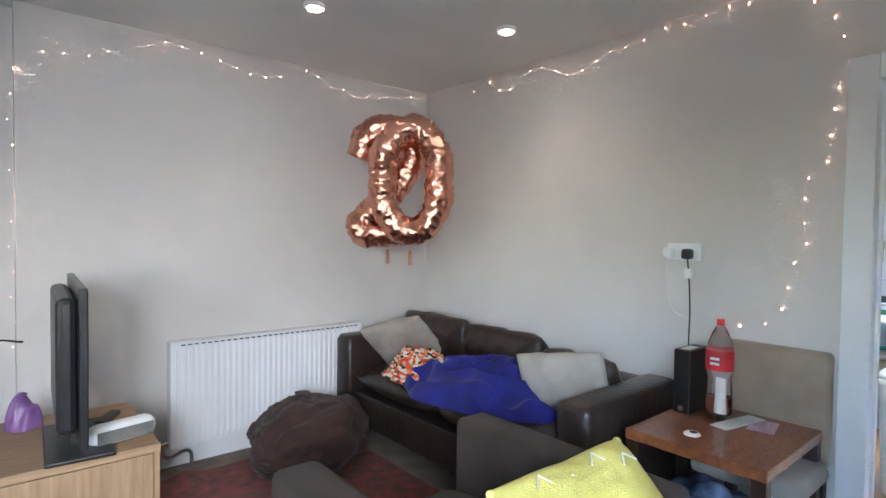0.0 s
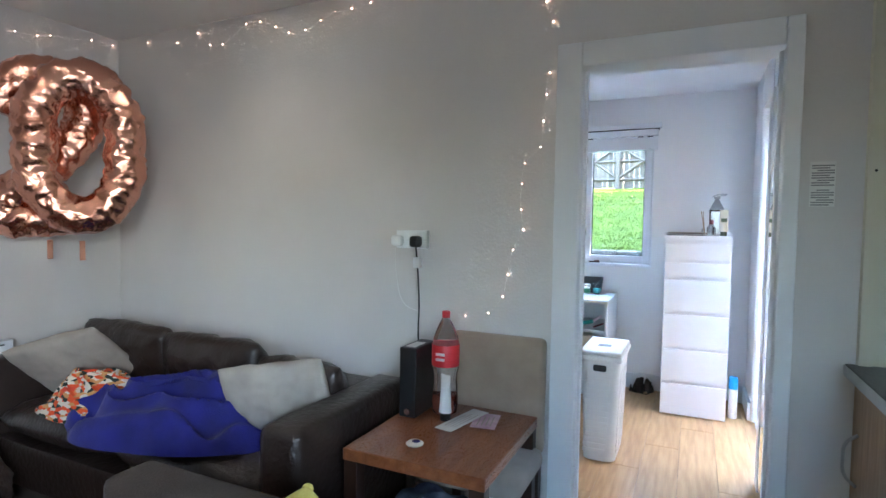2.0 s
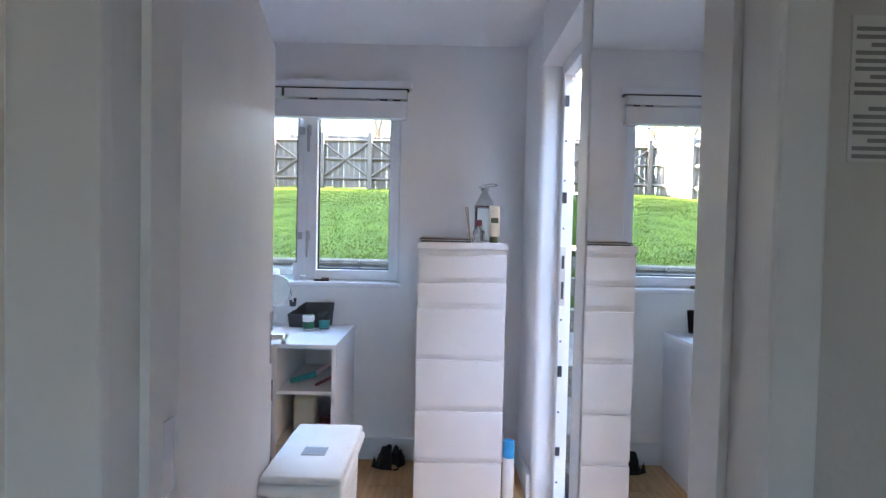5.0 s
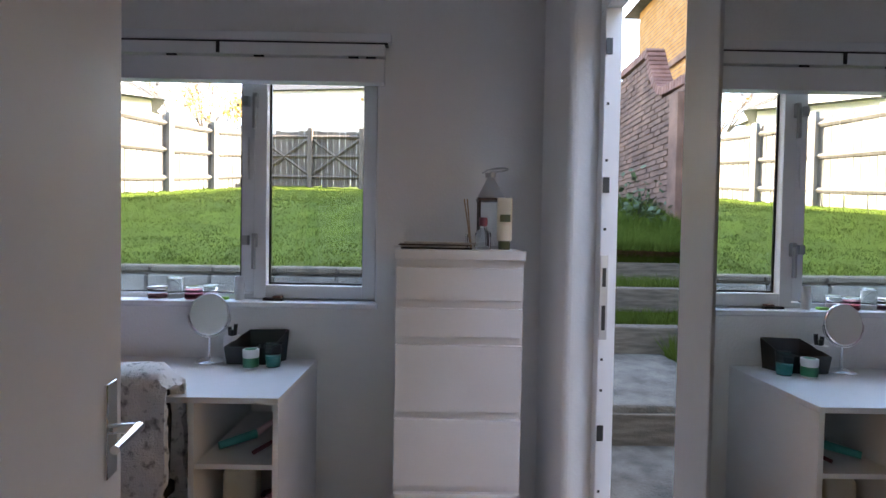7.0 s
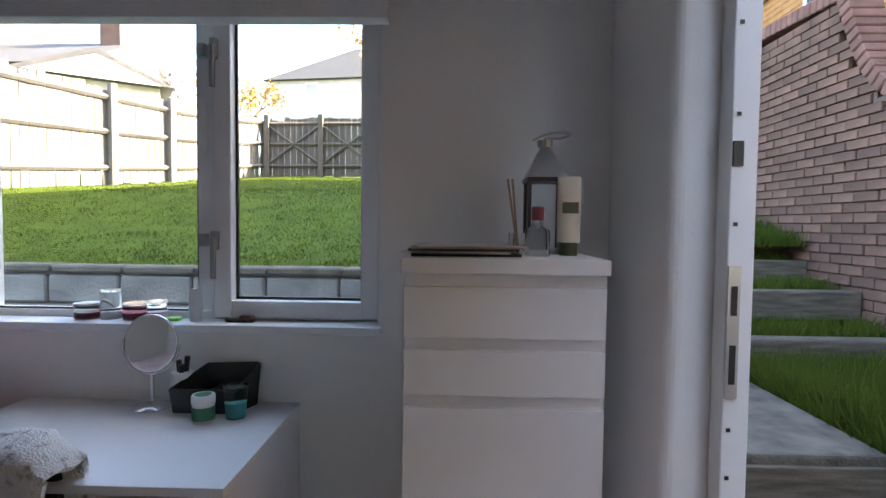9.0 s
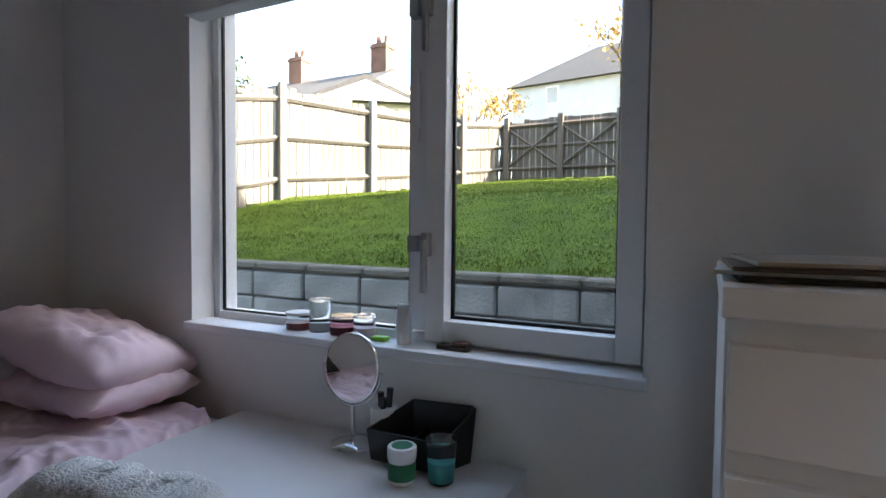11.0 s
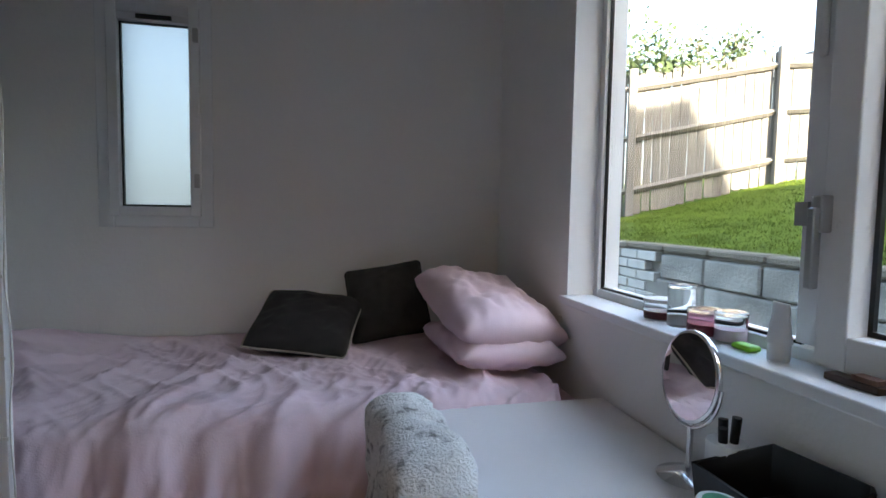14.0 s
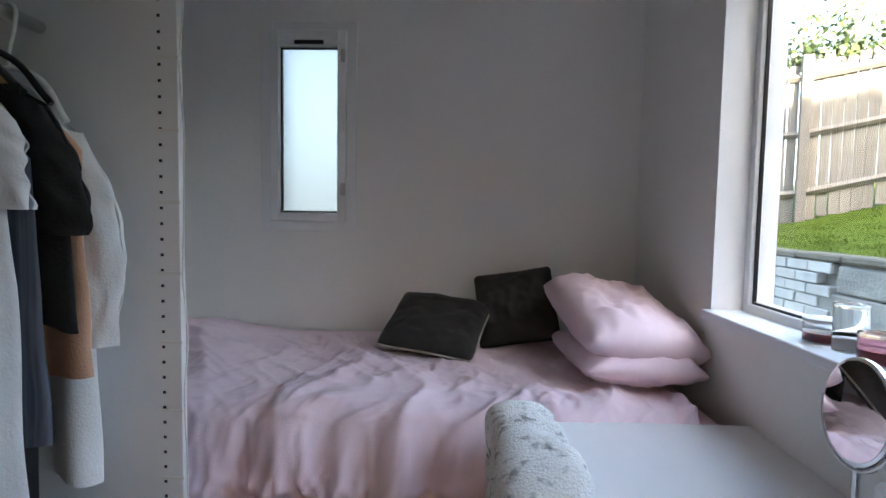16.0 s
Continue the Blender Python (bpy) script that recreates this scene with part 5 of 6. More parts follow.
def hamper():
    x0, x1, y0, y1, h = 3.46, 3.86, 0.40, 0.61, 0.575
    t = thing("laundry_hamper", (3.66, 0.50, 0), "tall white woven plastic laundry hamper with lid", "laundry basket")
    bm = bmesh.new()
    rows = []
    for k in range(2):
        u = k
        e = 0.02 * (1 - u)
        ring = []
        for c, (sx, sy) in enumerate(((1, 1), (-1, 1), (-1, -1), (1, -1))):
            for q in range(5):
                a = (c * 90 + q * 22.5) * math.pi / 180
                rr = 0.05
                ring.append(bm.verts.new(((x0 + x1) / 2 + sx * ((x1 - x0) / 2 - rr - e) + rr * math.cos(a), (y0 + y1) / 2 + sy * ((y1 - y0) / 2 - rr - e) + rr * math.sin(a), 0.004 + u * h)))
        rows.append(ring)
    n = len(rows[0])
    for k in range(n):
        bm.faces.new((rows[0][k], rows[0][(k + 1) % n], rows[1][(k + 1) % n], rows[1][k]))
    bm.faces.new(rows[0][::-1])
    smooth(part("basket", bm, WICKER, t), 50)
    bm = bmesh.new()
    for r in range(15):
        z = 0.06 + 0.03 * r
        e = 0.02 * (1 - z / h)
        for k in range(11):
            y = y0 + 0.05 + e + 0.0115 * k
            cuboid(bm, x0 + e - 0.0025, x0 + e + 0.002, y - 0.0042, y + 0.0042, z - 0.011, z + 0.011)
        for k in range(22):
            x = x0 + 0.06 + 0.013 * k
            cuboid(bm, x - 0.0045, x + 0.0045, y0 + e - 0.0025, y0 + e + 0.002, z - 0.011, z + 0.011)
    tagged(part("weave", bm, WICKER, t), kind="stuff")
    smooth(part("rim", boxes((x0 - 0.012, x1 + 0.012, y0 - 0.012, y1 + 0.012, h - 0.02, h + 0.012), bevel=0.011), WICKER, t), 50)
    lid = smooth(part("lid", boxes((x0 - 0.006, x1 + 0.006, y0 - 0.006, y1 + 0.006, h + 0.0125, h + 0.034), bevel=0.01), WICKER, t), 50)
    part("lid_grip", boxes((x0 + 0.14, x0 + 0.20, y0 + 0.07, y1 - 0.07, h + 0.0335, h + 0.0355), bevel=0.0008), DARKWOOD, lid, "dark finger slot")
    smooth(part("handle_slot", boxes((x0 - 0.006, x0 + 0.012, y0 + 0.07, y1 - 0.07, h - 0.075, h - 0.04), bevel=0.008), BLACK, t, "dark hand hole"), 50)


hamper()


def vanity_mirror():
    x, y, z = 4.955, 1.035, 0.735
    t = thing("vanity_mirror", (x, y, z), "round chrome vanity mirror on a stand", "mirror")
    bm = bmesh.new()
    lathe(bm, [(0.062, 0.0), (0.064, 0.006), (0.058, 0.014), (0.02, 0.026), (0.008, 0.03)], (x, y, z + 0.0005), 36)
    smooth(part("foot", bm, CHROME, t), 50)
    bm = bmesh.new()
    tube(bm, (x, y, z + 0.028), (x, y, z + 0.125), 0.0055)
    smooth(part("stem", bm, CHROME, t))
    m = pose(x - 0.005, y, z + 0.205, 0, 0, -5) @ pose(0, 0, 0, 0, -84, 0)
    bm = bmesh.new()
    lathe(bm, [(0.079, -0.005), (0.084, -0.004), (0.085, 0.0), (0.084, 0.004), (0.079, 0.005)], (0, 0, 0), 48)
    bmesh.ops.transform(bm, matrix=m, verts=bm.verts)
    smooth(part("rim", bm, CHROME, t), 50)
    for s in (1, -1):
        bm = bmesh.new()
        lathe(bm, [(0.0785, 0.0), (0.0785, 0.0006)], (0, 0, 0.0053 if s > 0 else -0.0059), 48)
        bmesh.ops.transform(bm, matrix=m, verts=bm.verts)
        part("mirror_glass", bm, MIRROR, t, "mirror glass")
    wire("yoke", [m @ Vector((-0.09 * math.sin(a), 0.09 * math.cos(a), 0)) for a in [math.pi * k / 12 for k in range(13)]], 0.003, CHROME, t)


vanity_mirror()


def pot(name, x, y, z, r, h, mat, label, category, rings=None, extra=()):
    t = thing(name, (x, y, z), label, category)
    bm = bmesh.new()
    lathe(bm, rings or [(r * 0.95, 0), (r, 0.004), (r, h - 0.003), (r * 0.97, h)], (x, y, z + 0.0005), 28)
    smooth(part("pot_body", bm, mat, t), 50)
    for nm, prof, mt, lb in extra:
        bm = bmesh.new()
        lathe(bm, prof, (x, y, z), 28)
        smooth(part(nm, bm, mt, t, lb), 50)
    return t


GREEN = surface("green_label", (0.02, 0.16, 0.08), (0.04, 0.24, 0.12), 12, 0.4, 0, 60)
TEAL = surface("teal_plastic", (0.05, 0.35, 0.33), (0.08, 0.45, 0.42), 12, 0.4, 0, 60)
pen = pot("pen_pot", 4.955, 0.945, 0.75, 0.032, 0.105, UPVC, "white pot holding make-up brushes", "pot")
for dx, dy, h in ((0.0, 0.01, 0.05), (0.008, -0.012, 0.06), (-0.012, -0.004, 0.04)):
    bm = bmesh.new()
    tube(bm, (4.955 + dx * 0.5, 0.945 + dy * 0.5, 0.80), (4.955 + dx, 0.945 + dy, 0.84 + h), 0.006, 0.008)
    part("brush", bm, BLACK, pen, "black make-up brush")
pot("cream_jar", 4.845, 0.83, 0.75, 0.029, 0.07, UPVC, "white jar with green label and lid", "jar", None, (("label_band", [(0.0295, 0.008), (0.0298, 0.01), (0.0298, 0.042), (0.0295, 0.044)], GREEN, "green label"), ("lid", [(0.0305, 0.05), (0.031, 0.052), (0.031, 0.072), (0.029, 0.075)], UPVC, "white lid"), ("lid_print", [(0.022, 0.0752), (0.0215, 0.0758)], GREEN, "dark green lid print")))
pot("plastic_tub", 4.88, 0.755, 0.75, 0.03, 0.09, CLEAR, "clear plastic tub of pale green cream", "tub", [(0.026, 0), (0.027, 0.004), (0.033, 0.085), (0.034, 0.09)], (("cream", [(0.024, 0.004), (0.025, 0.006), (0.028, 0.045)], TEAL, "pale green cream"),))
tray = thing("desk_tray", (4.95, 0.83, 0.75), "black angular plastic desk organiser", "desk organiser")
bm = bmesh.new()
pts = [(4.90, 0.945), (4.985, 0.88), (5.005, 0.75), (4.99, 0.7350), (4.90, 0.77)]
lo = [bm.verts.new((x, y, 0.7505)) for x, y in pts]
hi = [bm.verts.new((4.945 + (x - 4.945) * 1.08, 0.84 + (y - 0.84) * 1.1, 0.75 + (0.07 if x < 4.95 else 0.125))) for x, y in pts]
for k in range(5):
    bm.faces.new((lo[k], lo[(k + 1) % 5], hi[(k + 1) % 5], hi[k]))
bm.faces.new(lo[::-1])
bmesh.ops.recalc_face_normals(bm, faces=bm.faces)
bmesh.ops.solidify(bm, geom=bm.faces[:], thickness=0.004)
part("tray_body", bm, BLACK, tray)
part("divider", boxes((4.90, 4.985, 0.838, 0.842, 0.7546, 0.815)), BLACK, tray)

PINKGLASS = glassy("pink_wax", (0.80, 0.35, 0.42), 0.1, 1.4)
WINE = surface("dark_berry_wax", (0.16, 0.03, 0.045), (0.24, 0.05, 0.07), 12, 0.4, 0, 60)
for y, r, h, mt, lab, fill in ((1.31, 0.038, 0.042, CLEAR, "squat glass jar of dark berry wax with white lid", WINE), (1.235, 0.030, 0.085, CLEAR, "empty clear glass candle jar", None), (1.155, 0.037, 0.045, PINKGLASS, "squat pink glass candle jar", WINE), (1.085, 0.030, 0.052, CLEAR, "small clear glass candle jar", PINK)):
    j = pot("candle_jar", 5.075, y, WZ0 + 0.012, r, h, mt, lab, "jar", None, (("wax", [(r * 0.88, 0.004), (r * 0.9, 0.006), (r * 0.9, h * 0.5)], fill, "coloured wax"),) if fill else ())
    bm = bmesh.new()
    lathe(bm, [(r * 0.9, h), (r * 1.03, h + 0.001), (r * 1.03, h + 0.008), (r * 0.9, h + 0.009)], (5.075, y, WZ0 + 0.012))
    part("rim", bm, CLEAR if y < 1.3 else PAPER, j)
LIME = surface("lime_plastic", (0.25, 0.62, 0.03), (0.33, 0.72, 0.06), 12, 0.4, 0, 60)
clip = thing("hair_clip", (5.055, 1.02, WZ0 + 0.012), "bright lime green plastic hair clip", "hair clip")
smooth(part("clip_body", boxes((5.04, 5.07, 1.0, 1.045, WZ0 + 0.0125, WZ0 + 0.024), bevel=0.005), LIME, clip), 50)
cream_tube("lotion_tube", 5.06, 0.955, WZ0 + 0.012, 0.10, 0.045, UPVC, UPVC, "white lotion tube standing on the sill", 1.4, "white cap")
brush = thing("nail_brush", (5.06, 0.81, WZ0 + 0.012), "small brown wooden nail brush on the sill", "brush")
part("wooden_block", boxes((5.04, 5.065, 0.768, 0.852, WZ0 + 0.0125, WZ0 + 0.024), bevel=0.002), DARKWOOD, brush)
part("bristles", boxes((5.042, 5.063, 0.772, 0.81, WZ0 + 0.0242, WZ0 + 0.032)), BRICK, brush, "reddish bristles")


def lantern():
    x, y, z = 4.714, -0.068, 1.23
    t = thing("lantern", (x, y, z), "small metal and glass candle lantern", "lantern")
    part("base", boxes((x - 0.045, x + 0.045, y - 0.045, y + 0.045, z + 0.0005, z + 0.012), bevel=0.002), STEEL, t)
    for sx in (-0.04, 0.04):
        for sy in (-0.04, 0.04):
            part("post", boxes((x + sx - 0.004, x + sx + 0.004, y + sy - 0.004, y + sy + 0.004, z + 0.0125, z + 0.17)), DARKWOOD, t)
    part("collar", boxes((x - 0.047, x + 0.047, y - 0.047, y + 0.047, z + 0.17, z + 0.18)), DARKWOOD, t)
    for k in range(4):
        q = [(-1, -1, 1, -1), (1, -1, 1, 1), (1, 1, -1, 1), (-1, 1, -1, -1)][k]
        bm = boxes((x + min(q[0], q[2]) * 0.038 - 0.001, x + max(q[0], q[2]) * 0.038 + 0.001, y + min(q[1], q[3]) * 0.038 - 0.001, y + max(q[1], q[3]) * 0.038 + 0.001, z + 0.0126, z + 0.1699))
        part("pane", bm, CLEAR, t, "clear glass pane")
    bm = bmesh.new()
    out = bmesh.ops.create_cone(bm, cap_ends=True, segments=4, radius1=0.066, radius2=0.014, depth=0.075)
    bmesh.ops.transform(bm, matrix=pose(x, y, z + 0.2185, 0, 0, 45), verts=out["verts"])
    tube(bm, (x, y, z + 0.255), (x, y, z + 0.27), 0.018, 0.02)
    part("roof", bm, STEEL, t, "grey metal pyramid roof")
    wire("ring_handle", [(x - 0.01, y + 0.03, z + 0.27), (x, y - 0.0, z + 0.285), (x, y - 0.06, z + 0.288), (x + 0.02, y - 0.055, z + 0.284), (x + 0.01, y, z + 0.276)], 0.003, STEEL, t)


lantern()
CREAMT = surface("cream_tube_plastic", (0.64, 0.58, 0.44), (0.7, 0.64, 0.5), 10, 0.4, 0, 60)
OLIVE = surface("olive_cap", (0.06, 0.07, 0.03), (0.09, 0.10, 0.045), 10, 0.4, 0, 60)
ct = cream_tube("body_lotion", 4.635, -0.112, 1.23, 0.178, 0.052, CREAMT, OLIVE, "cream coloured lotion tube with olive cap", 1.5, "olive cap")
part("label_panel", boxes((4.6165, 4.618, -0.130, -0.094, 1.325, 1.35)), OLIVE, ct, "olive label panel")
dif = pot("reed_diffuser", 4.585, -0.035, 1.23, 0.026, 0.07, CLEAR, "clear glass perfume bottle with berry cap", "bottle", [(0.026, 0), (0.027, 0.004), (0.027, 0.055), (0.012, 0.068), (0.012, 0.08)], (("cap", [(0.013, 0.078), (0.014, 0.08), (0.014, 0.105), (0.012, 0.108)], WINE, "berry red cap"),))
reed = pot("reed_bottle", 4.62, 0.005, 1.23, 0.02, 0.05, CLEAR, "tiny glass bottle with wooden reeds", "bottle")
for d in (0.012, 0.02):
    bm = bmesh.new()
    tube(bm, (4.62, 0.003, 1.235), (4.615, 0.003 + d * 1.3, 1.40), 0.0025)
    part("stick", bm, OAK, reed, "thin wooden reed")
for k, (dx, dy, tw, mt) in enumerate(((0, 0, 3, CHAR), (0.01, 0.012, -4, PAPER), (-0.008, 0.005, 2, DARKWOOD), (0.004, -0.01, 6, GREIGE))):
    mg = thing("magazine", (4.60, 0.13, 1.2305 + 0.006 * k), "thin dark and pale magazine in a pile on the chest", "magazine", "magazines")
    bm = bmesh.new()
    cuboid(bm, -0.10, 0.10, -0.115, 0.115, 0, 0.005, 0.001)
    bmesh.ops.transform(bm, matrix=pose(4.62 + dx, 0.125 + dy, 1.2306 + 0.0056 * k, 0, 0, tw), verts=bm.verts)
    part("cover", bm, mt, mg)

# shelf things, can, shoes
bag = thing("canvas_bag", (4.75, 0.77, 0.296), "cream canvas wash bag on the desk shelf", "bag")
bm = bmesh.new()
cuboid(bm, -0.07, 0.07, -0.055, 0.055, 0, 0.17, 0.02, 3)
for v in bm.verts:
    v.co.x *= 1 - 0.5 * max(0, v.co.z - 0.05)
bmesh.ops.transform(bm, matrix=pose(4.66, 0.79, 0.2965, 0, 0, 10), verts=bm.verts)
smooth(part("bag_body", bm, CREAMT, bag), 50)
pot("pink_pot", 4.66, 0.69, 0.296, 0.035, 0.06, PINKGLASS, "pink plastic pot on the desk shelf", "pot")
hb = thing("hair_brush", (4.63, 0.76, 0.531), "pink and teal hair brush on the shelf", "hair brush")
bm = bmesh.new()
tube(bm, (4.60, 0.85, 0.546), (4.68, 0.75, 0.56), 0.013, 0.016)
part("brush_head", bm, TEAL, hb, "teal brush head")
bm = bmesh.new()
tube(bm, (4.68, 0.75, 0.561), (4.72, 0.69, 0.60), 0.012, 0.009)
part("handle", bm, PINK, hb)
comb = thing("comb", (4.6, 0.69, 0.531), "slim dark red comb on the shelf", "comb")
bm = bmesh.new()
tube(bm, (4.56, 0.72, 0.54), (4.64, 0.665, 0.556), 0.007)
part("spine", bm, WINE, comb)
SKY = surface("blue_can", (0.02, 0.22, 0.48), (0.04, 0.32, 0.6), 10, 0.35, 0, 60)
pot("aerosol_can", 4.60, -0.205, 0.0, 0.028, 0.2, PAPER, "white aerosol can with blue cap beside the chest", "can", None, (("cap", [(0.029, 0.2), (0.029, 0.265), (0.024, 0.28)], SKY, "bright blue cap"),))
mound("crumpled_sock", 4.93, 0.40, 0.0, 0.06, 0.09, 0.04, 20, CHAR, "dark crumpled sock on the floor by the chest", "sock", 6.0, 8.0)

# black metal rail hanging below the ceiling
rail = thing("ceiling_rail", (3.95, 0.6, ZC - 0.01), "thin black metal rail fixed under the bedroom ceiling", "rail")
wire("bar", [(3.98, 1.2, 2.285), (3.985, 0.85, 2.285), (4.0, 0.48, 2.285), (3.98, 0.46, 2.285), (3.80, 0.43, 2.285)], 0.008, BLACK, rail)
for p in ((3.985, 0.9), (3.80, 0.43)):
    bm = bmesh.new()
    tube(bm, (*p, 2.285), (*p, ZC - 0.0105), 0.006)
    part("bracket", bm, BLACK, rail)


# clothes on the wardrobe rail


def garment(y, top, length, width, mat, label, seed, sleeve=0.0, turn=0.0, hang=BLACK):
    g = thing("hanging_garment", (3.465, y, top - length), label, "clothes", "clothes on the rail")
    m = pose(3.465, y, 0, 0, 0, turn)
    bm = bmesh.new()
    fl = 0.022

    def skin(u, v):
        s = -1 + 2 * u
        a = u * 2 * math.pi
        w = width / 2 * (0.62 + 0.38 * min(1, v / 0.12)) * (1 + 0.12 * v)
        x = math.cos(a) * w
        yy = math.sin(a) * fl * (1 + 0.6 * v) + 0.018 * math.sin(math.cos(a) * 7 + seed) * min(1, v * 3)
        z = top - 0.02 - v * length - 0.10 * abs(math.cos(a)) ** 1.5 * (1 - v) + 0.015 * noise.noise((x * 9, v * 3, seed)) * v
        return m @ Vector((x, yy + 0.01 * noise.noise((x * 12, v * 4, seed)), z))
    drape(bm, 44, 30, skin, 0.003)
    smooth(part("cloth", bm, mat, g), 80)
    if sleeve:
        for sx in (1,):
            bm = bmesh.new()

            def arm(u, v):
                a = u * 2 * math.pi
                drop = sleeve * v
                wide = (0.062 - 0.022 * v) * (0.6 + 0.4 * min(1, v / 0.15))
                mid = width * 0.36 + 0.055 * (1 - (1 - v) ** 2.5) + 0.008 * math.sin(v * 6 + seed)
                x = mid + wide * math.cos(a) + 0.010 * noise.noise((a, v * 7, seed))
                y = 0.020 * math.sin(a) + 0.014 * noise.noise((math.cos(a) * 1.5, v * 5, seed + 3))
                return m @ Vector((x, y, top - 0.085 - drop - 0.5 * abs(wide) * (math.cos(a) + 1) * (1 - v)))
            drape(bm, 26, 26, arm, 0.002)
            smooth(part("sleeve", bm, mat, g), 80)
    wire("hanger", [m @ Vector((-0.02, 0, 1.60)), m @ Vector((-0.008, 0, 1.617)), m @ Vector((0.014, 0, 1.612)), m @ Vector((0.016, 0, 1.585)), m @ Vector((0.0, 0, top + 0.02)), m @ Vector((0.0, 0, top - 0.01))], 0.004, hang, g, "clothes hanger")
    wire("hanger_bar", [m @ Vector((-width * 0.36, 0, top - 0.10)), m @ Vector((-0.05, 0, top - 0.015)), m @ Vector((0.05, 0, top - 0.015)), m @ Vector((width * 0.36, 0, top - 0.10))], 0.006, hang, g)
    return g


STRIPE = surface("blue_striped_cotton", (0.04, 0.05, 0.075), (0.11, 0.125, 0.16), 4, 0.85, 0.2, 200, stretch=(30, 30, 0.3))
PEACH = surface("peach_cotton", (0.50, 0.27, 0.17), (0.60, 0.35, 0.24), 8, 0.85, 0.2, 200)
BCOT = surface("black_cotton", (0.006, 0.006, 0.007), (0.012, 0.012, 0.013), 8, 0.9, 0.2, 200)
WCOT = surface("white_cotton", (0.66, 0.66, 0.67), (0.75, 0.75, 0.76), 8, 0.85, 0.2, 200)
garment(0.94, 1.52, 0.95, 0.36, WCOT, "white cotton top on a pale hanger", 1.0, 0.2, 4, UPVC)
garment(0.99, 1.50, 0.62, 0.37, STRIPE, "blue striped buttoned shirt dress", 2.0, 0.0, 2, UPVC)
garment(1.04, 1.52, 0.46, 0.44, BCOT, "black short-sleeved cotton top on a black hanger", 3.0, 0.24, -3)
garment(1.075, 1.47, 0.92, 0.20, BCOT, "long black trousers hanging from the rail", 6.5, 0.0, 2)
garment(1.115, 1.52, 0.56, 0.37, PEACH, "peach cotton blouse on a hanger", 4.0, 0.0, 3)
garment(1.19, 1.50, 0.76, 0.31, WCOT, "white long-sleeved blouse on a pale hanger", 5.0, 0.44, -2, UPVC)
wl = thing("white_drawer_insert", (3.42, 0.97, 0.08), "white drawer unit at the foot of the wardrobe", "drawers")
part("insert_body", boxes((3.21, 3.55, 0.81, 1.06, 0.0805, 0.62), bevel=0.003), LAMINATE, wl)
for k in range(3):
    part("drawer_front", boxes((3.551, 3.566, 0.815, 1.055, 0.09 + 0.178 * k, 0.26 + 0.178 * k), bevel=0.002), LAMINATE, wl)
hk = thing("metal_stand", (3.6, 1.14, 0.08), "bent dark metal shoe stand in the wardrobe", "stand")
wire("frame", [(3.56, 1.2, 0.085), (3.57, 1.22, 0.55), (3.55, 1.18, 0.66), (3.53, 1.10, 0.66), (3.52, 1.09, 0.60)], 0.008, BLACK, hk)
# unlit fairy lights wound along the wardrobe's edge
ul = thing("wardrobe_lights", (3.75, 1.28, 0.2), "unlit clear fairy lights taped along the wardrobe edge", "string lights")
wire("cable", [(3.749 + 0.002 * math.sin(k * 2.1), 1.279 + 0.006 * math.sin(k * 1.3), 2.15 - 0.075 * k) for k in range(27)], 0.0016, PAPER, ul, "thin clear cable", 3)
for k in range(14):
    z = 2.12 - 0.145 * k
    part("tape", boxes((3.70, 3.7475, 1.2682, 1.2695, z, z + 0.006)), PAPER, ul)
st = thing("wall_stop", (XE, 1.73, 0.9), "small white round cable stop on the wall", "wall stop")
bm = bmesh.new()
tube(bm, (XE - 0.012, 1.73, 0.905), (XE, 1.73, 0.905), 0.012)
part("disc", bm, UPVC, st)

# ---- garden ----


def lawn_z(x, y):
    return float(np.interp(x, (6.8, 8.1, 9.7, 11.1, 12.0, 13.0, 14.0, 16.0), (1.0, 1.22, 1.66, 1.82, 1.94, 2.08, 2.22, 2.45)))


def sheet_of(xs, ys, fn):
    bm = bmesh.new()
    g = [[bm.verts.new((x, y, fn(x, y))) for y in ys] for x in xs]
    for i in range(len(xs) - 1):
        for j in range(len(ys) - 1):
            bm.faces.new((g[i][j], g[i + 1][j], g[i + 1][j + 1], g[i][j + 1]))
    return bm


def turf(x, y):
    return lawn_z(min(x, 24), y) + 0.025 * noise.noise((x * 0.8, y * 0.8, 0)) + 0.01 * noise.noise((x * 4, y * 4, 2))


far_x, far_y = [20, 24, 40, 80, 160, 400], [12, 20, 40, 100, 400]
smooth(structure("ground", sheet_of([6.78 + 0.25 * k for k in range(46)] + far_x, [-0.47 + 0.3 * k for k in range(38)] + far_y, turf), GRASS, "green garden lawn sloping up to the fences", "ground"), 80)
smooth(structure("ground_strip", sheet_of([7.8 + 0.3 * k for k in range(30)] + far_x, [-2.7, -2.2, -1.7, -1.2, -0.8, -0.47], turf), GRASS, "grassy bank above the garden steps", "ground"), 80)
structure("yard", boxes((XE + 0.16, 6.78, -0.3, 40, -0.3, 0.02), (-60, XE + 0.16, -60, -0.56, -0.3, -0.06), (XE + 0.16, 400, -400, -0.3, -0.3, -0.04), (-60, XE + 0.16, 3.6, 60, -0.3, -0.06)), CONCRETE, "concrete yard round the house", "ground")


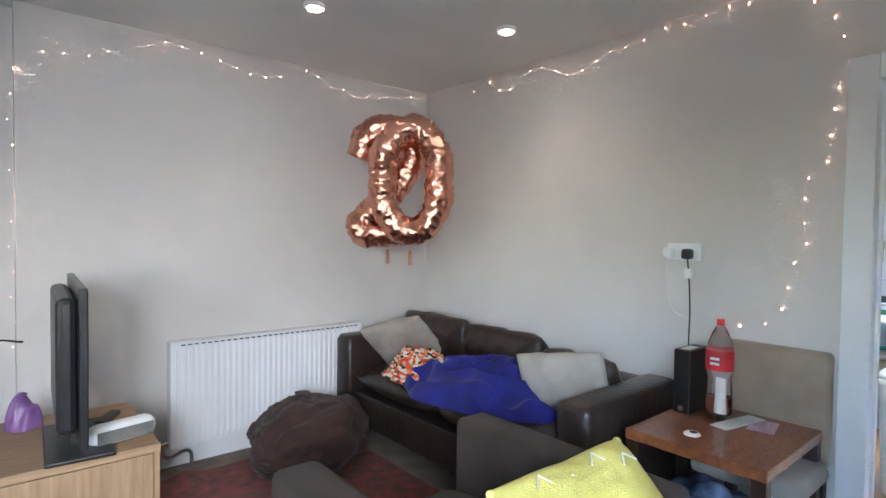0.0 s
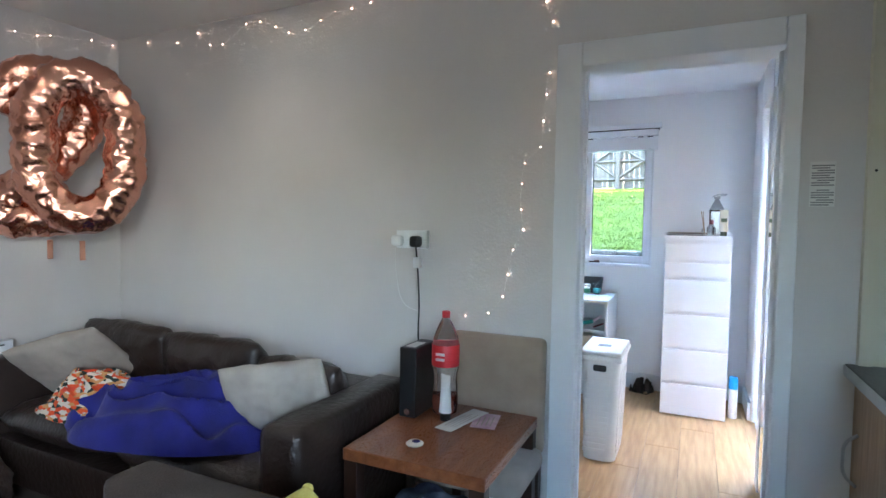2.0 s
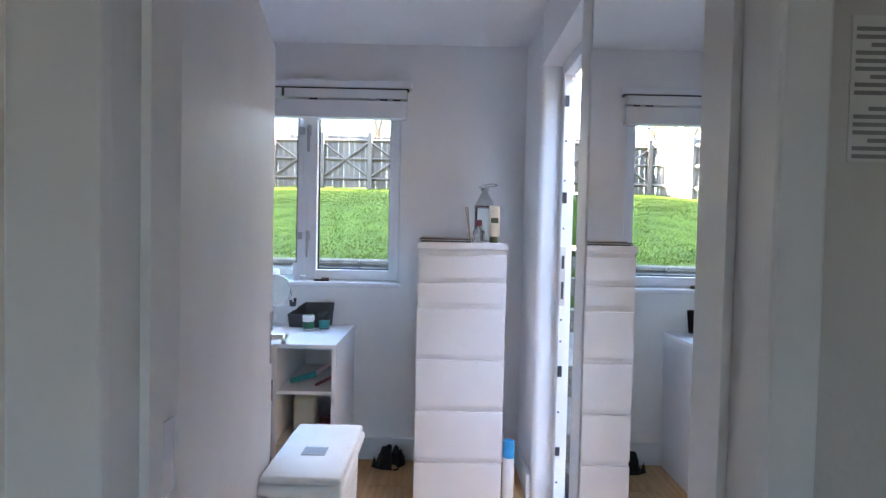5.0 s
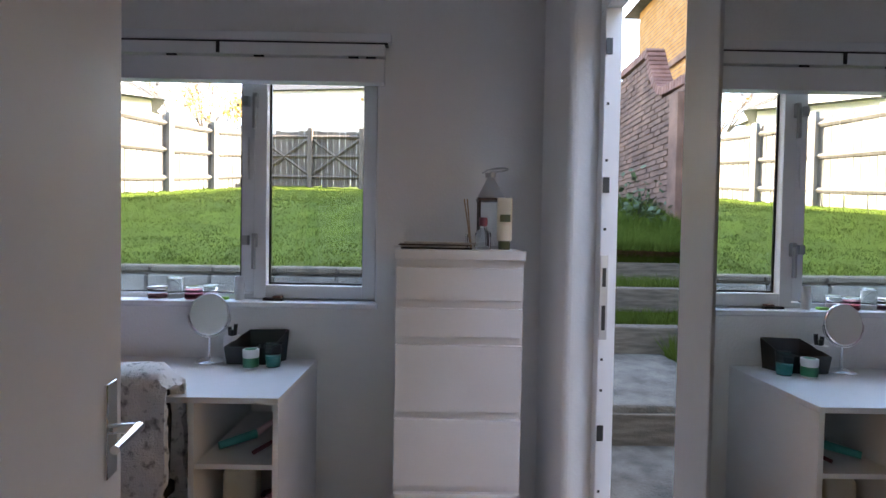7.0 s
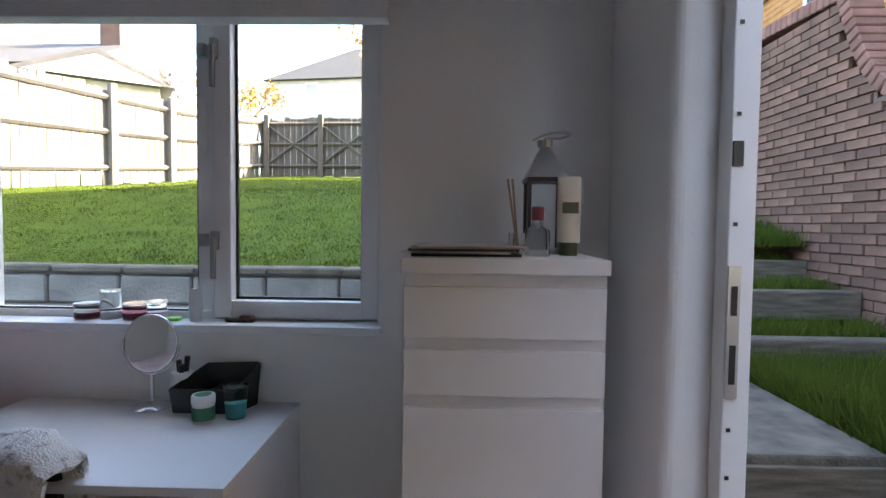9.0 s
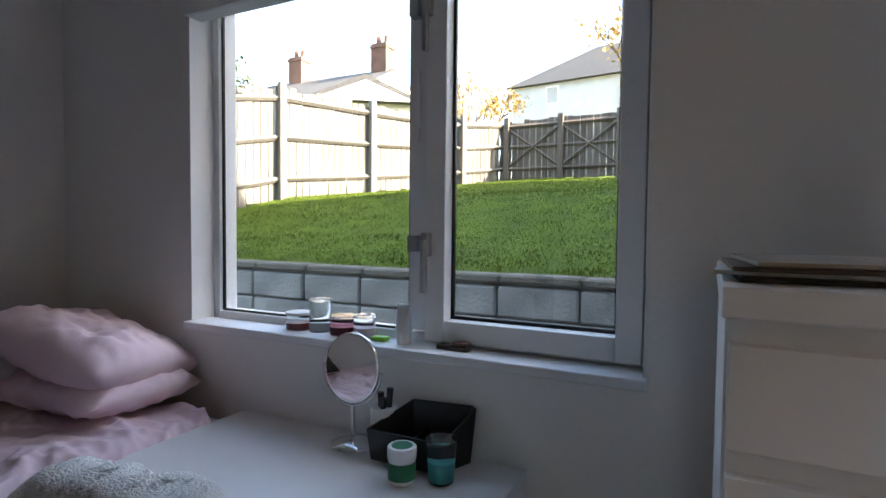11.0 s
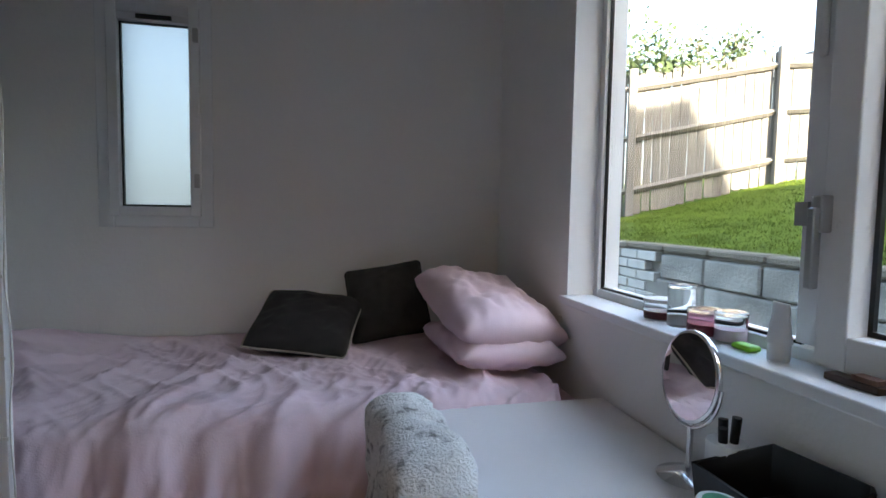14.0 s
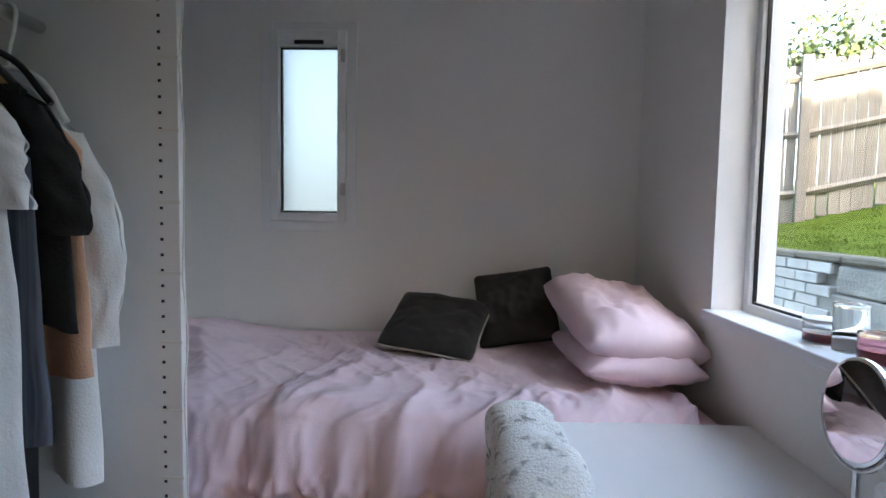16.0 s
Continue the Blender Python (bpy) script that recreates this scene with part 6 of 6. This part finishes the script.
def blades(name, count, place, tall, label, thin=1.0):
    """Loose grass: one thin bent triangle each."""
    rng = np.random.default_rng(7)
    co, faces = [], []
    for k in range(count):
        x, y, z = place(rng)
        a, h = rng.uniform(0, 6.28), tall * rng.uniform(0.5, 1.3)
        w = (0.005 + 0.004 * rng.random()) * thin
        lx, ly = rng.normal(0, 0.35) * h, rng.normal(0, 0.35) * h
        co += [(x - w * math.cos(a), y - w * math.sin(a), z), (x + w * math.cos(a), y + w * math.sin(a), z), (x + lx, y + ly, z + h)]
        faces.append((3 * k, 3 * k + 1, 3 * k + 2))
    me = bpy.data.meshes.new(name)
    me.from_pydata(co, [], faces)
    me.materials.append(BLADE)
    return tagged(new(name, me), label, "grass", kind="stuff")


def on_lawn(rng):
    x = 6.8 + 7.1 * rng.random() ** 1.5
    y = -0.4 + 7.0 * rng.random()
    return x, y, turf(x, y) - 0.01


def on_bank(rng):
    x, y = 7.8 + 3.0 * rng.random() ** 1.4, -2.65 + 2.2 * rng.random()
    return x, y, turf(x, y) - 0.01


blades("lawn_grass", 90000, on_lawn, 0.025, "short green lawn grass", 0.8)
blades("bank_grass", 18000, on_bank, 0.12, "tufty weeds on the bank", 0.8)


def tufts(rng):
    x = 5.3 + 1.3 * rng.random()
    y = -2.65 + 1.15 * rng.random()
    return x, y, 0.42


def step_tufts(rng):
    k = int(rng.integers(0, 3))
    x0 = (6.78, 7.36, 7.95)[k]
    return x0 + 0.38 * rng.random(), -2.65 + 2.1 * rng.random(), (0.60, 0.825, 1.005)[k]


blades("step_weeds", 16000, tufts, 0.17, "weeds growing over the slab edge", 0.6)
blades("tread_grass", 12000, step_tufts, 0.11, "grass growing on the step treads", 0.7)

# retaining wall of concrete blocks
ret = thing("retaining_wall", (6.72, 3.0, 0), "pale concrete block retaining wall below the lawn", "retaining wall", kind="structure")
part("core", boxes((6.71, 6.79, -0.5, 9.0, -0.04, 0.985)), BLOCK_JOINT, ret)
block_mesh = {}


def piece(name, key, size, at, material, parent, store, bevel=0.006):
    if key not in store:
        bm = bmesh.new()
        cuboid(bm, -size[0] / 2, size[0] / 2, -size[1] / 2, size[1] / 2, -size[2] / 2, size[2] / 2, bevel, 1)
        me = bpy.data.meshes.new(name)
        bm.to_mesh(me)
        bm.free()
        me.materials.append(material)
        store[key] = me
    ob = new(name, store[key])
    ob.parent = parent
    ob.location = Vector(at) - origin[parent]
    return ob


for k in range(5):
    y = -0.05 + 0.91 * k
    piece("panel", "p", (0.11, 0.90, 0.80), (6.715 + random.uniform(-0.004, 0.004), y, 0.38), BLOCK, ret, block_mesh, 0.012)
for k in range(9):
    piece("block", "b", (0.115, 0.445, 0.17), (6.715 + random.uniform(-0.006, 0.006), -0.28 + 0.455 * k, 0.875), BLOCK, ret, block_mesh, 0.012)
for r in range(13):
    for k in range(12):
        y = 3.74 + 0.235 * k + (0.117 if r % 2 else 0)
        if r < 13 and k < 9:
            piece("brick", "w", (0.12, 0.225, 0.068), (6.71 + random.uniform(-0.006, 0.006), y, 0.03 + 0.0755 * r), WASHED, ret, block_mesh)
for k in range(16):
    y = -0.28 + 0.45 * k
    piece("coping", "c", (0.17, 0.445, 0.045), (6.735, y, 1.0 + random.uniform(-0.004, 0.004)), CONCRETE, ret, block_mesh, 0.01)


# fences


def fence(name, a, b, height, step, material, label, posts, brace=False):
    a, b = Vector(a), Vector(b)
    L = (b - a).length
    d = (b - a) / L
    nrm = Vector((d.y, -d.x))
    if nrm.dot(Vector((4.3, 0.3)) - a) < 0:
        nrm = -nrm
    turn = math.atan2(d.y, d.x)
    f = thing(name, ((a.x + b.x) / 2, (a.y + b.y) / 2, lawn_z(a.x, a.y)), label, "fence")
    store = {}
    for k in range(int(L / step)):
        p = a + d * (k + 0.5) * step
        z = lawn_z(p.x, p.y)
        h = round(height(k * step / L) + random.uniform(-0.015, 0.015), 2)
        key = int(h * 20)
        ob = piece("board", key, (step * 0.93, 0.018, key / 20), (p.x, p.y, z + key / 40 + random.uniform(-0.02, 0.02)), material, f, store, 0.003)
        ob.rotation_euler = (random.uniform(-0.01, 0.01), random.uniform(-0.012, 0.012), turn)
    for t in posts:
        p = a + d * t * L + nrm * 0.06
        h = height(t) + 0.06
        bm = bmesh.new()
        cuboid(bm, -0.05, 0.05, -0.05, 0.05, -h / 2 - 0.1, h / 2, 0.008, 1, m=Matrix.Rotation(turn, 3, "Z"))
        bmesh.ops.translate(bm, verts=bm.verts, vec=(p.x, p.y, lawn_z(p.x, p.y) + h / 2))
        part("post", bm, material, f)
    cuts = [0.0, *posts, 1.0]
    for t0, t1 in zip(cuts, cuts[1:]):
        if t1 - t0 < 0.02:
            continue
        for s in (0.18, 0.55, 0.9):
            p, q = a + d * t0 * L + nrm * 0.035, a + d * t1 * L + nrm * 0.035
            bm = bmesh.new()
            tube(bm, (p.x, p.y, lawn_z(p.x, p.y) + s * height(t0)), (q.x, q.y, lawn_z(q.x, q.y) + s * height(t1)), 0.04, seg=4)
            part("rail", bm, material, f)
        if brace:
            p, q = a + d * t0 * L + nrm * 0.04, a + d * t1 * L + nrm * 0.04
            bm = bmesh.new()
            tube(bm, (p.x, p.y, lawn_z(p.x, p.y) + 0.2 * height(t0)), (q.x, q.y, lawn_z(q.x, q.y) + 0.88 * height(t1)), 0.035, seg=4)
            part("brace", bm, material, f)
            bm = bmesh.new()
            tube(bm, (p.x, p.y, lawn_z(p.x, p.y) + 0.88 * height(t0)), (q.x, q.y, lawn_z(q.x, q.y) + 0.2 * height(t1)), 0.03, seg=4)
            part("brace", bm, material, f)
    return f


fence("garden_fence", (6.3, 7.08), (14.0, 4.0), lambda t: max(1.98 - 0.95 * t, 1.3 - 0.13 * t), 0.105, FENCE, "silvered timber board fence lit by the sun", (0.04, 0.234, 0.44, 0.623, 0.742, 0.862), False)
fence("back_fence", (14.0, 4.05), (14.2, -3.5), lambda t: 1.14 + 0.1 * t, 0.12, FENCE_D, "dark weathered timber fence with braced gate", (0.02, 0.16, 0.30, 0.45, 0.62, 0.8), True)

# garden steps of slabs and timber sleepers
steps = thing("garden_steps", (6.2, -1.15, -0.04), "garden steps of concrete slabs and weathered timber sleepers", "steps", kind="structure")
part("slab", boxes((3.6, 4.75, -1.55, -0.5, -0.05, 0.12), bevel=0.01), CONCRETE, steps)
part("slab", boxes((4.75, 5.40, -1.55, -0.5, -0.05, 0.26), bevel=0.012), CONCRETE, steps)
part("slab", boxes((5.43, 6.62, -1.50, -0.5, -0.05, 0.45), bevel=0.014), CONCRETE, steps)
part("riser", boxes((5.401, 5.429, -1.49, -0.52, 0.2, 0.41), bevel=0.004), SLEEPER, steps, "mossy timber riser")
for x, z in ((6.62, 0.64), (7.2, 0.865), (7.8, 1.045)):
    part("sleeper", boxes((x, x + 0.14, -2.68, -0.5, z - 0.2, z), bevel=0.012), SLEEPER, steps, "weathered railway sleeper")
    part("tread", boxes((x + 0.14, x + 0.60, -2.68, -0.501, z - 0.3, z - 0.03)), GRASS, steps, "grassed earth tread")
part("planting_bed", boxes((5.2, 6.62, -2.68, -1.51, -0.05, 0.43), bevel=0.03), GRASS, steps, "weedy planting bed beside the slabs")
part("side_wall", boxes((6.79, 8.0, -0.5, -0.44, -0.04, 1.0)), MORTAR, steps)

# brick garden wall with ramped brick coping
WALL_Y = -2.7
bw = thing("brick_garden_wall", (8.0, -2.75, 0), "weathered red brick garden wall with ramped coping", "garden wall", kind="structure")


def wall_top(x):
    if x < 6.95:
        return 2.2
    if x < 7.55:
        return 2.2 + 0.85 * ((x - 6.95) / 0.6) ** 2.0
    if x < 9.65:
        return 3.05 + 0.05 * (x - 7.55)
    return 3.15 + 0.68 * min(1.0, (x - 9.65) / 0.6) ** 2.0


part("core", boxes((4.9, 7.2, WALL_Y - 0.2, WALL_Y - 0.015, -0.05, 2.2), (7.2, 7.6, WALL_Y - 0.2, WALL_Y - 0.015, -0.05, 2.45), (7.6, 9.75, WALL_Y - 0.2, WALL_Y - 0.015, -0.05, 3.0), (9.75, 10.2, WALL_Y - 0.2, WALL_Y - 0.015, -0.05, 3.12), (10.2, 12.0, WALL_Y - 0.2, WALL_Y - 0.015, -0.05, 3.75)), MORTAR, bw)
store, rest, count = {}, bmesh.new(), 0
for r in range(50):
    z = 0.03 + 0.075 * r
    for k in range(28):
        x = 5.2 + 0.225 * k + (0.1125 if r % 2 else 0)
        if z > wall_top(x) - 0.08 or z < 0.35:
            continue
        jig = random.uniform(-0.005, 0.005)
        if 6.7 < x < 9.6 and count < 300 and z > 0.9:
            piece("brick", "b", (0.213, 0.03, 0.064), (x, WALL_Y - 0.003 + jig, z), BRICK, bw, store, 0.004)
            count += 1
        else:
            cuboid(rest, x - 0.1065, x + 0.1065, WALL_Y - 0.018 + jig, WALL_Y + 0.012 + jig, z - 0.032, z + 0.032)
tagged(part("far_bricks", rest, BRICK, bw), kind="stuff")
part("pier", boxes((9.0, 9.24, WALL_Y + 0.01, WALL_Y + 0.11, 0.9, 2.98), bevel=0.01), BRICK, bw, "brick pier")
x = 5.2
while x < 11.4:
    t = wall_top(x)
    slope = (wall_top(x + 0.04) - wall_top(x - 0.04)) / 0.08
    bm = bmesh.new()
    cuboid(bm, -0.036, 0.036, -0.13, 0.13, -0.05, 0.06, 0.008, 1, m=Matrix.Rotation(-math.atan(slope), 3, "Y"))
    bmesh.ops.translate(bm, verts=bm.verts, vec=(x, WALL_Y - 0.1, t))
    part("coping_brick", bm, COPING, bw)
    x += 0.078 / max(1.0, math.sqrt(1 + slope * slope))


# neighbouring buildings


def orange_house():
    h = thing("orange_brick_house", (8.1, -7.2, -0.04), "orange brick house beyond the garden wall, unseen west end added for shade", "house")
    # unseen west end, added to keep the sun off the garden doorway
    part("wall", boxes((-3.0, 14.2, -10.4, -4.0, -0.04, 6.0)), ORANGE, h)
    courses = [(-3.0, 14.2, -4.0, -3.996, 0.2 + 0.075 * k, 0.21 + 0.075 * k) for k in range(76)]
    tagged(part("bed_joints", boxes(*courses), MORTAR, h), kind="stuff")
    part("string_course", boxes((-3.0, 14.2, -4.0, -3.95, 4.36, 4.47)), BRICK, h, "red brick string course")
    for x in (6.2, 9.0):
        w = part("window", boxes((x, x + 0.06, -4.02, -3.97, 3.5, 4.33), (x + 1.04, x + 1.1, -4.02, -3.97, 3.5, 4.33), (x + 0.06, x + 1.04, -4.02, -3.97, 3.5, 3.56), (x + 0.06, x + 1.04, -4.02, -3.97, 4.27, 4.33)), UPVC, h)
        part("pane", boxes((x + 0.06, x + 1.04, -4.01, -3.985, 3.56, 4.27)), SCREEN, w, "dark window glass")
    # unseen tall gable, sized so its shadow falls on the fence's near end
    bm = bmesh.new()
    v = [bm.verts.new((x, y, z)) for x in (-3.2, 11.4) for y, z in ((-3.75, 5.95), (-10.7, 5.95), (-7.2, 9.6))]
    for f in ((0, 1, 2), (3, 5, 4), (0, 2, 5, 3), (1, 4, 5, 2), (0, 3, 4, 1)):
        bm.faces.new([v[i] for i in f])
    bmesh.ops.recalc_face_normals(bm, faces=bm.faces)
    part("roof", bm, SLATE, h)
    bm = bmesh.new()
    v = [bm.verts.new(p) for p in ((11.4, -3.75, 6.002), (14.5, -3.75, 6.002), (14.5, -10.7, 6.002), (11.4, -10.7, 6.002), (11.4, -7.2, 6.9), (13.2, -7.2, 6.9))]
    for f in ((0, 1, 5, 4), (1, 2, 5), (2, 3, 4, 5), (3, 0, 4), (3, 2, 1, 0)):
        bm.faces.new([v[i] for i in f])
    part("wing_roof", bm, SLATE, h)


orange_house()


def white_house(at, turn, w, d, z0, eaves, ridge, label, gable=False, chimneys=(), wins=(), hip=0.3):
    m = pose(at[0], at[1], 0, 0, 0, turn)
    h = thing("white_house", (at[0], at[1], z0), label, "house", "neighbouring houses")

    def put(name, bm, mat, parent=h, label2=""):
        bmesh.ops.transform(bm, matrix=m, verts=bm.verts)
        return part(name, bm, mat, parent, label2)
    put("wall", boxes((-w / 2, w / 2, -d / 2, d / 2, z0, eaves)), RENDER)
    bm = bmesh.new()
    o = 0.35
    inset = 0.0 if gable else w * hip
    v = [bm.verts.new(p) for p in ((-w / 2 - o, -d / 2 - o, eaves), (w / 2 + o, -d / 2 - o, eaves), (w / 2 + o, d / 2 + o, eaves), (-w / 2 - o, d / 2 + o, eaves), (-w / 2 + inset - (o if gable else 0), 0, ridge), (w / 2 - inset + (o if gable else 0), 0, ridge))]
    for f in ((0, 1, 5, 4), (1, 2, 5), (2, 3, 4, 5), (3, 0, 4), (3, 2, 1, 0)):
        bm.faces.new([v[i] for i in f])
    roof = put("roof", bm, SLATE)
    if gable:
        for sx in (-1, 1):
            bm = bmesh.new()
            ends = [[bm.verts.new((sx * (w / 2 + q), *p)) for p in ((-d / 2, eaves), (d / 2, eaves), (0, ridge - 0.18))] for q in (o + 0.02, o - 0.1)]
            bm.faces.new(ends[0]), bm.faces.new(ends[1][::-1])
            for i in range(3):
                bm.faces.new((ends[0][i], ends[1][i], ends[1][(i + 1) % 3], ends[0][(i + 1) % 3]))
            bmesh.ops.recalc_face_normals(bm, faces=bm.faces)
            put("gable", bm, RENDER)
    for cx in chimneys:
        put("chimney", boxes((cx - 0.4, cx + 0.4, -0.35, 0.35, ridge - 1.2, ridge + 1.1), (cx - 0.45, cx + 0.45, -0.4, 0.4, ridge + 0.9, ridge + 1.0)), BRICK, roof, "red brick chimney")
        bm = bmesh.new()
        for dx in (-0.2, 0.2):
            tube(bm, (cx + dx, 0, ridge + 1.1), (cx + dx, 0, ridge + 1.5), 0.12, 0.1)
        put("chimney_pot", bm, BRICK, roof)
    for x, z, ww, hh in wins:
        f = put("window", boxes((x - ww / 2, x - ww / 2 + 0.08, -d / 2 - 0.05, -d / 2, z, z + hh), (x + ww / 2 - 0.08, x + ww / 2, -d / 2 - 0.05, -d / 2, z, z + hh), (x - ww / 2, x + ww / 2, -d / 2 - 0.05, -d / 2 - 0.001, z, z + 0.08), (x - ww / 2, x + ww / 2, -d / 2 - 0.05, -d / 2 - 0.001, z + hh - 0.08, z + hh)), UPVC)
        put("pane", boxes((x - ww / 2 + 0.08, x + ww / 2 - 0.08, -d / 2 - 0.03, -d / 2 - 0.01, z + 0.08, z + hh - 0.08)), GREY_TILE, f, "grey window glass")
    return h


white_house((37.5, 5.85), -98, 9.5, 7.0, 2.2, 9.5, 12.3, "white rendered house with a grey hipped roof", wins=((-2.25, 8.3, 0.8, 1.05), (2.6, 8.3, 0.8, 1.05)), hip=0.41)
white_house((24.6, 20.0), -90, 13.4, 6.0, 2.2, 6.6, 8.3, "white rendered terrace with brick chimneys", True, (1.5, 6.3), ((-4, 4.6, 1, 1.2), (0, 4.6, 1, 1.2), (4, 4.6, 1, 1.2)))
white_house((19.95, 11.4), 34.7, 5.0, 3.1, 1.2, 5.1, 5.9, "low white gabled outbuilding behind the fence", True)


def tree(at, height, spread, leaf, n_leaf, label, seed):
    rng = random.Random(seed)
    z0 = lawn_z(min(at[0], 24), at[1])
    t = thing("tree", (at[0], at[1], z0), label, "tree")
    bm = bmesh.new()
    base = Vector((at[0], at[1], z0))
    tips = []

    def grow(p, d, length, r, depth):
        q = p + d * length
        tube(bm, p, q, r, r * 0.62, seg=6, caps=False)
        if depth == 0:
            tips.append(q)
            return
        for _ in range(3 if depth > 1 else 4):
            nd = (d + Vector((rng.uniform(-1, 1), rng.uniform(-1, 1), rng.uniform(-0.2, 0.7))) * 0.75 * spread).normalized()
            grow(q, nd, length * rng.uniform(0.55, 0.8), r * 0.6, depth - 1)
            tips.append(q)
    grow(base, Vector((0, 0, 1)), height * 0.36, height * 0.022, 4)
    part("trunk", bm, BARK, t)
    co, faces = [], []
    for k in range(n_leaf):
        c = rng.choice(tips) + Vector((rng.gauss(0, 1), rng.gauss(0, 1), rng.gauss(0, 1))) * height * 0.035
        s = height * 0.011 * rng.uniform(0.6, 1.5)
        a = Vector((rng.uniform(-1, 1), rng.uniform(-1, 1), rng.uniform(-1, 1))).normalized() * s
        b = Vector((rng.uniform(-1, 1), rng.uniform(-1, 1), rng.uniform(-1, 1))).normalized() * s
        i = len(co)
        co += [c - a, c + b, c + a, c - b]
        faces.append((i, i + 1, i + 2, i + 3))
    if faces:
        me = bpy.data.meshes.new("crown")
        me.from_pydata([v - base for v in co], [], faces)
        me.materials.append(leaf)
        ob = new("crown", me)
        ob.parent = t
    return t


tree((28.5, 3.4), 8.5, 0.9, LEAF_Y, 1400, "thin tree with sparse yellow autumn leaves", 3)
tree((27.0, 9.8), 5.2, 1.0, LEAF_Y, 1500, "autumn tree with yellow-brown leaves", 5)
tree((30.0, 12.3), 7.2, 1.0, LEAF_Y, 60, "bare winter tree behind the fence", 8)
tree((33.5, 13.5), 8.2, 1.0, LEAF_Y, 80, "bare winter tree with fine twigs", 12)
tree((36.0, 25.0), 10.0, 1.0, LEAF, 900, "green-brown tree behind the terrace", 21)
tree((22.0, 24.0), 7.5, 1.0, LEAF, 2500, "dark green tree beyond the fence", 31)


def ivy(a, b, n, label, seed):
    rng = random.Random(seed)
    base = Vector((*a[:2], lawn_z(a[0], a[1])))
    t = thing("ivy_bush", base, label, "bush")
    co, faces = [], []
    for k in range(n):
        u = rng.random()
        c = Vector(a).lerp(Vector(b), u) + Vector((rng.gauss(0, 0.12), rng.gauss(0, 0.12), abs(rng.gauss(0, 0.16)) * (1 + math.sin(u * 11)) - 0.05))
        s = rng.uniform(0.02, 0.045)
        p = Vector((rng.uniform(-1, 1), rng.uniform(-1, 1), rng.uniform(-1, 1))).normalized() * s
        q = Vector((rng.uniform(-1, 1), rng.uniform(-1, 1), rng.uniform(-1, 1))).normalized() * s
        i = len(co)
        co += [c - p - base, c + q - base, c + p - base, c - q - base]
        faces.append((i, i + 1, i + 2, i + 3))
    me = bpy.data.meshes.new("leaves")
    me.from_pydata(co, [], faces)
    me.materials.append(LEAF)
    ob = new("leaves", me)
    ob.parent = t
    bm = bmesh.new()
    for k in range(9):
        u = k / 8
        p = Vector(a).lerp(Vector(b), u)
        tube(bm, (p.x, p.y, lawn_z(p.x, p.y)), (p.x + rng.uniform(-0.1, 0.1), p.y, p.z + 0.1), 0.015, 0.008, seg=5)
    part("stems", bm, BARK, t)


ivy((6.3, 7.3, 2.85), (9.1, 6.15, 3.1), 3000, "ivy growing along the top of the fence", 4)
ivy((9.0, -2.3, 1.35), (10.6, -1.9, 1.6), 1800, "leafy green bush on the bank by the brick wall", 6)

# ---- pieces of the bedroom floor ----
fl = tagged(new("floor_bedroom"), "oak-coloured laminate plank floor of the bedroom", "floor", kind="structure")
fl.location = (XA + 0.2, -0.4, 0)
origin[fl] = Vector((XA + 0.2, -0.4, 0))
plank_store = {}
for r in range(15):
    y = -0.36 + 0.186 * r
    off = (0.37 * r) % 1.2
    x = XA + 0.0 - off
    while x < XE:
        a, b = max(x + 0.001, XA + 0.002), min(x + 1.199, XE - 0.001)
        if b - a > 0.05:
            key = round(b - a, 3)
            piece("plank", key, (b - a, 0.1852, 0.012), ((a + b) / 2, y, -0.006), FLOOR_OAK, fl, plank_store, 0.0012)
        x += 1.2
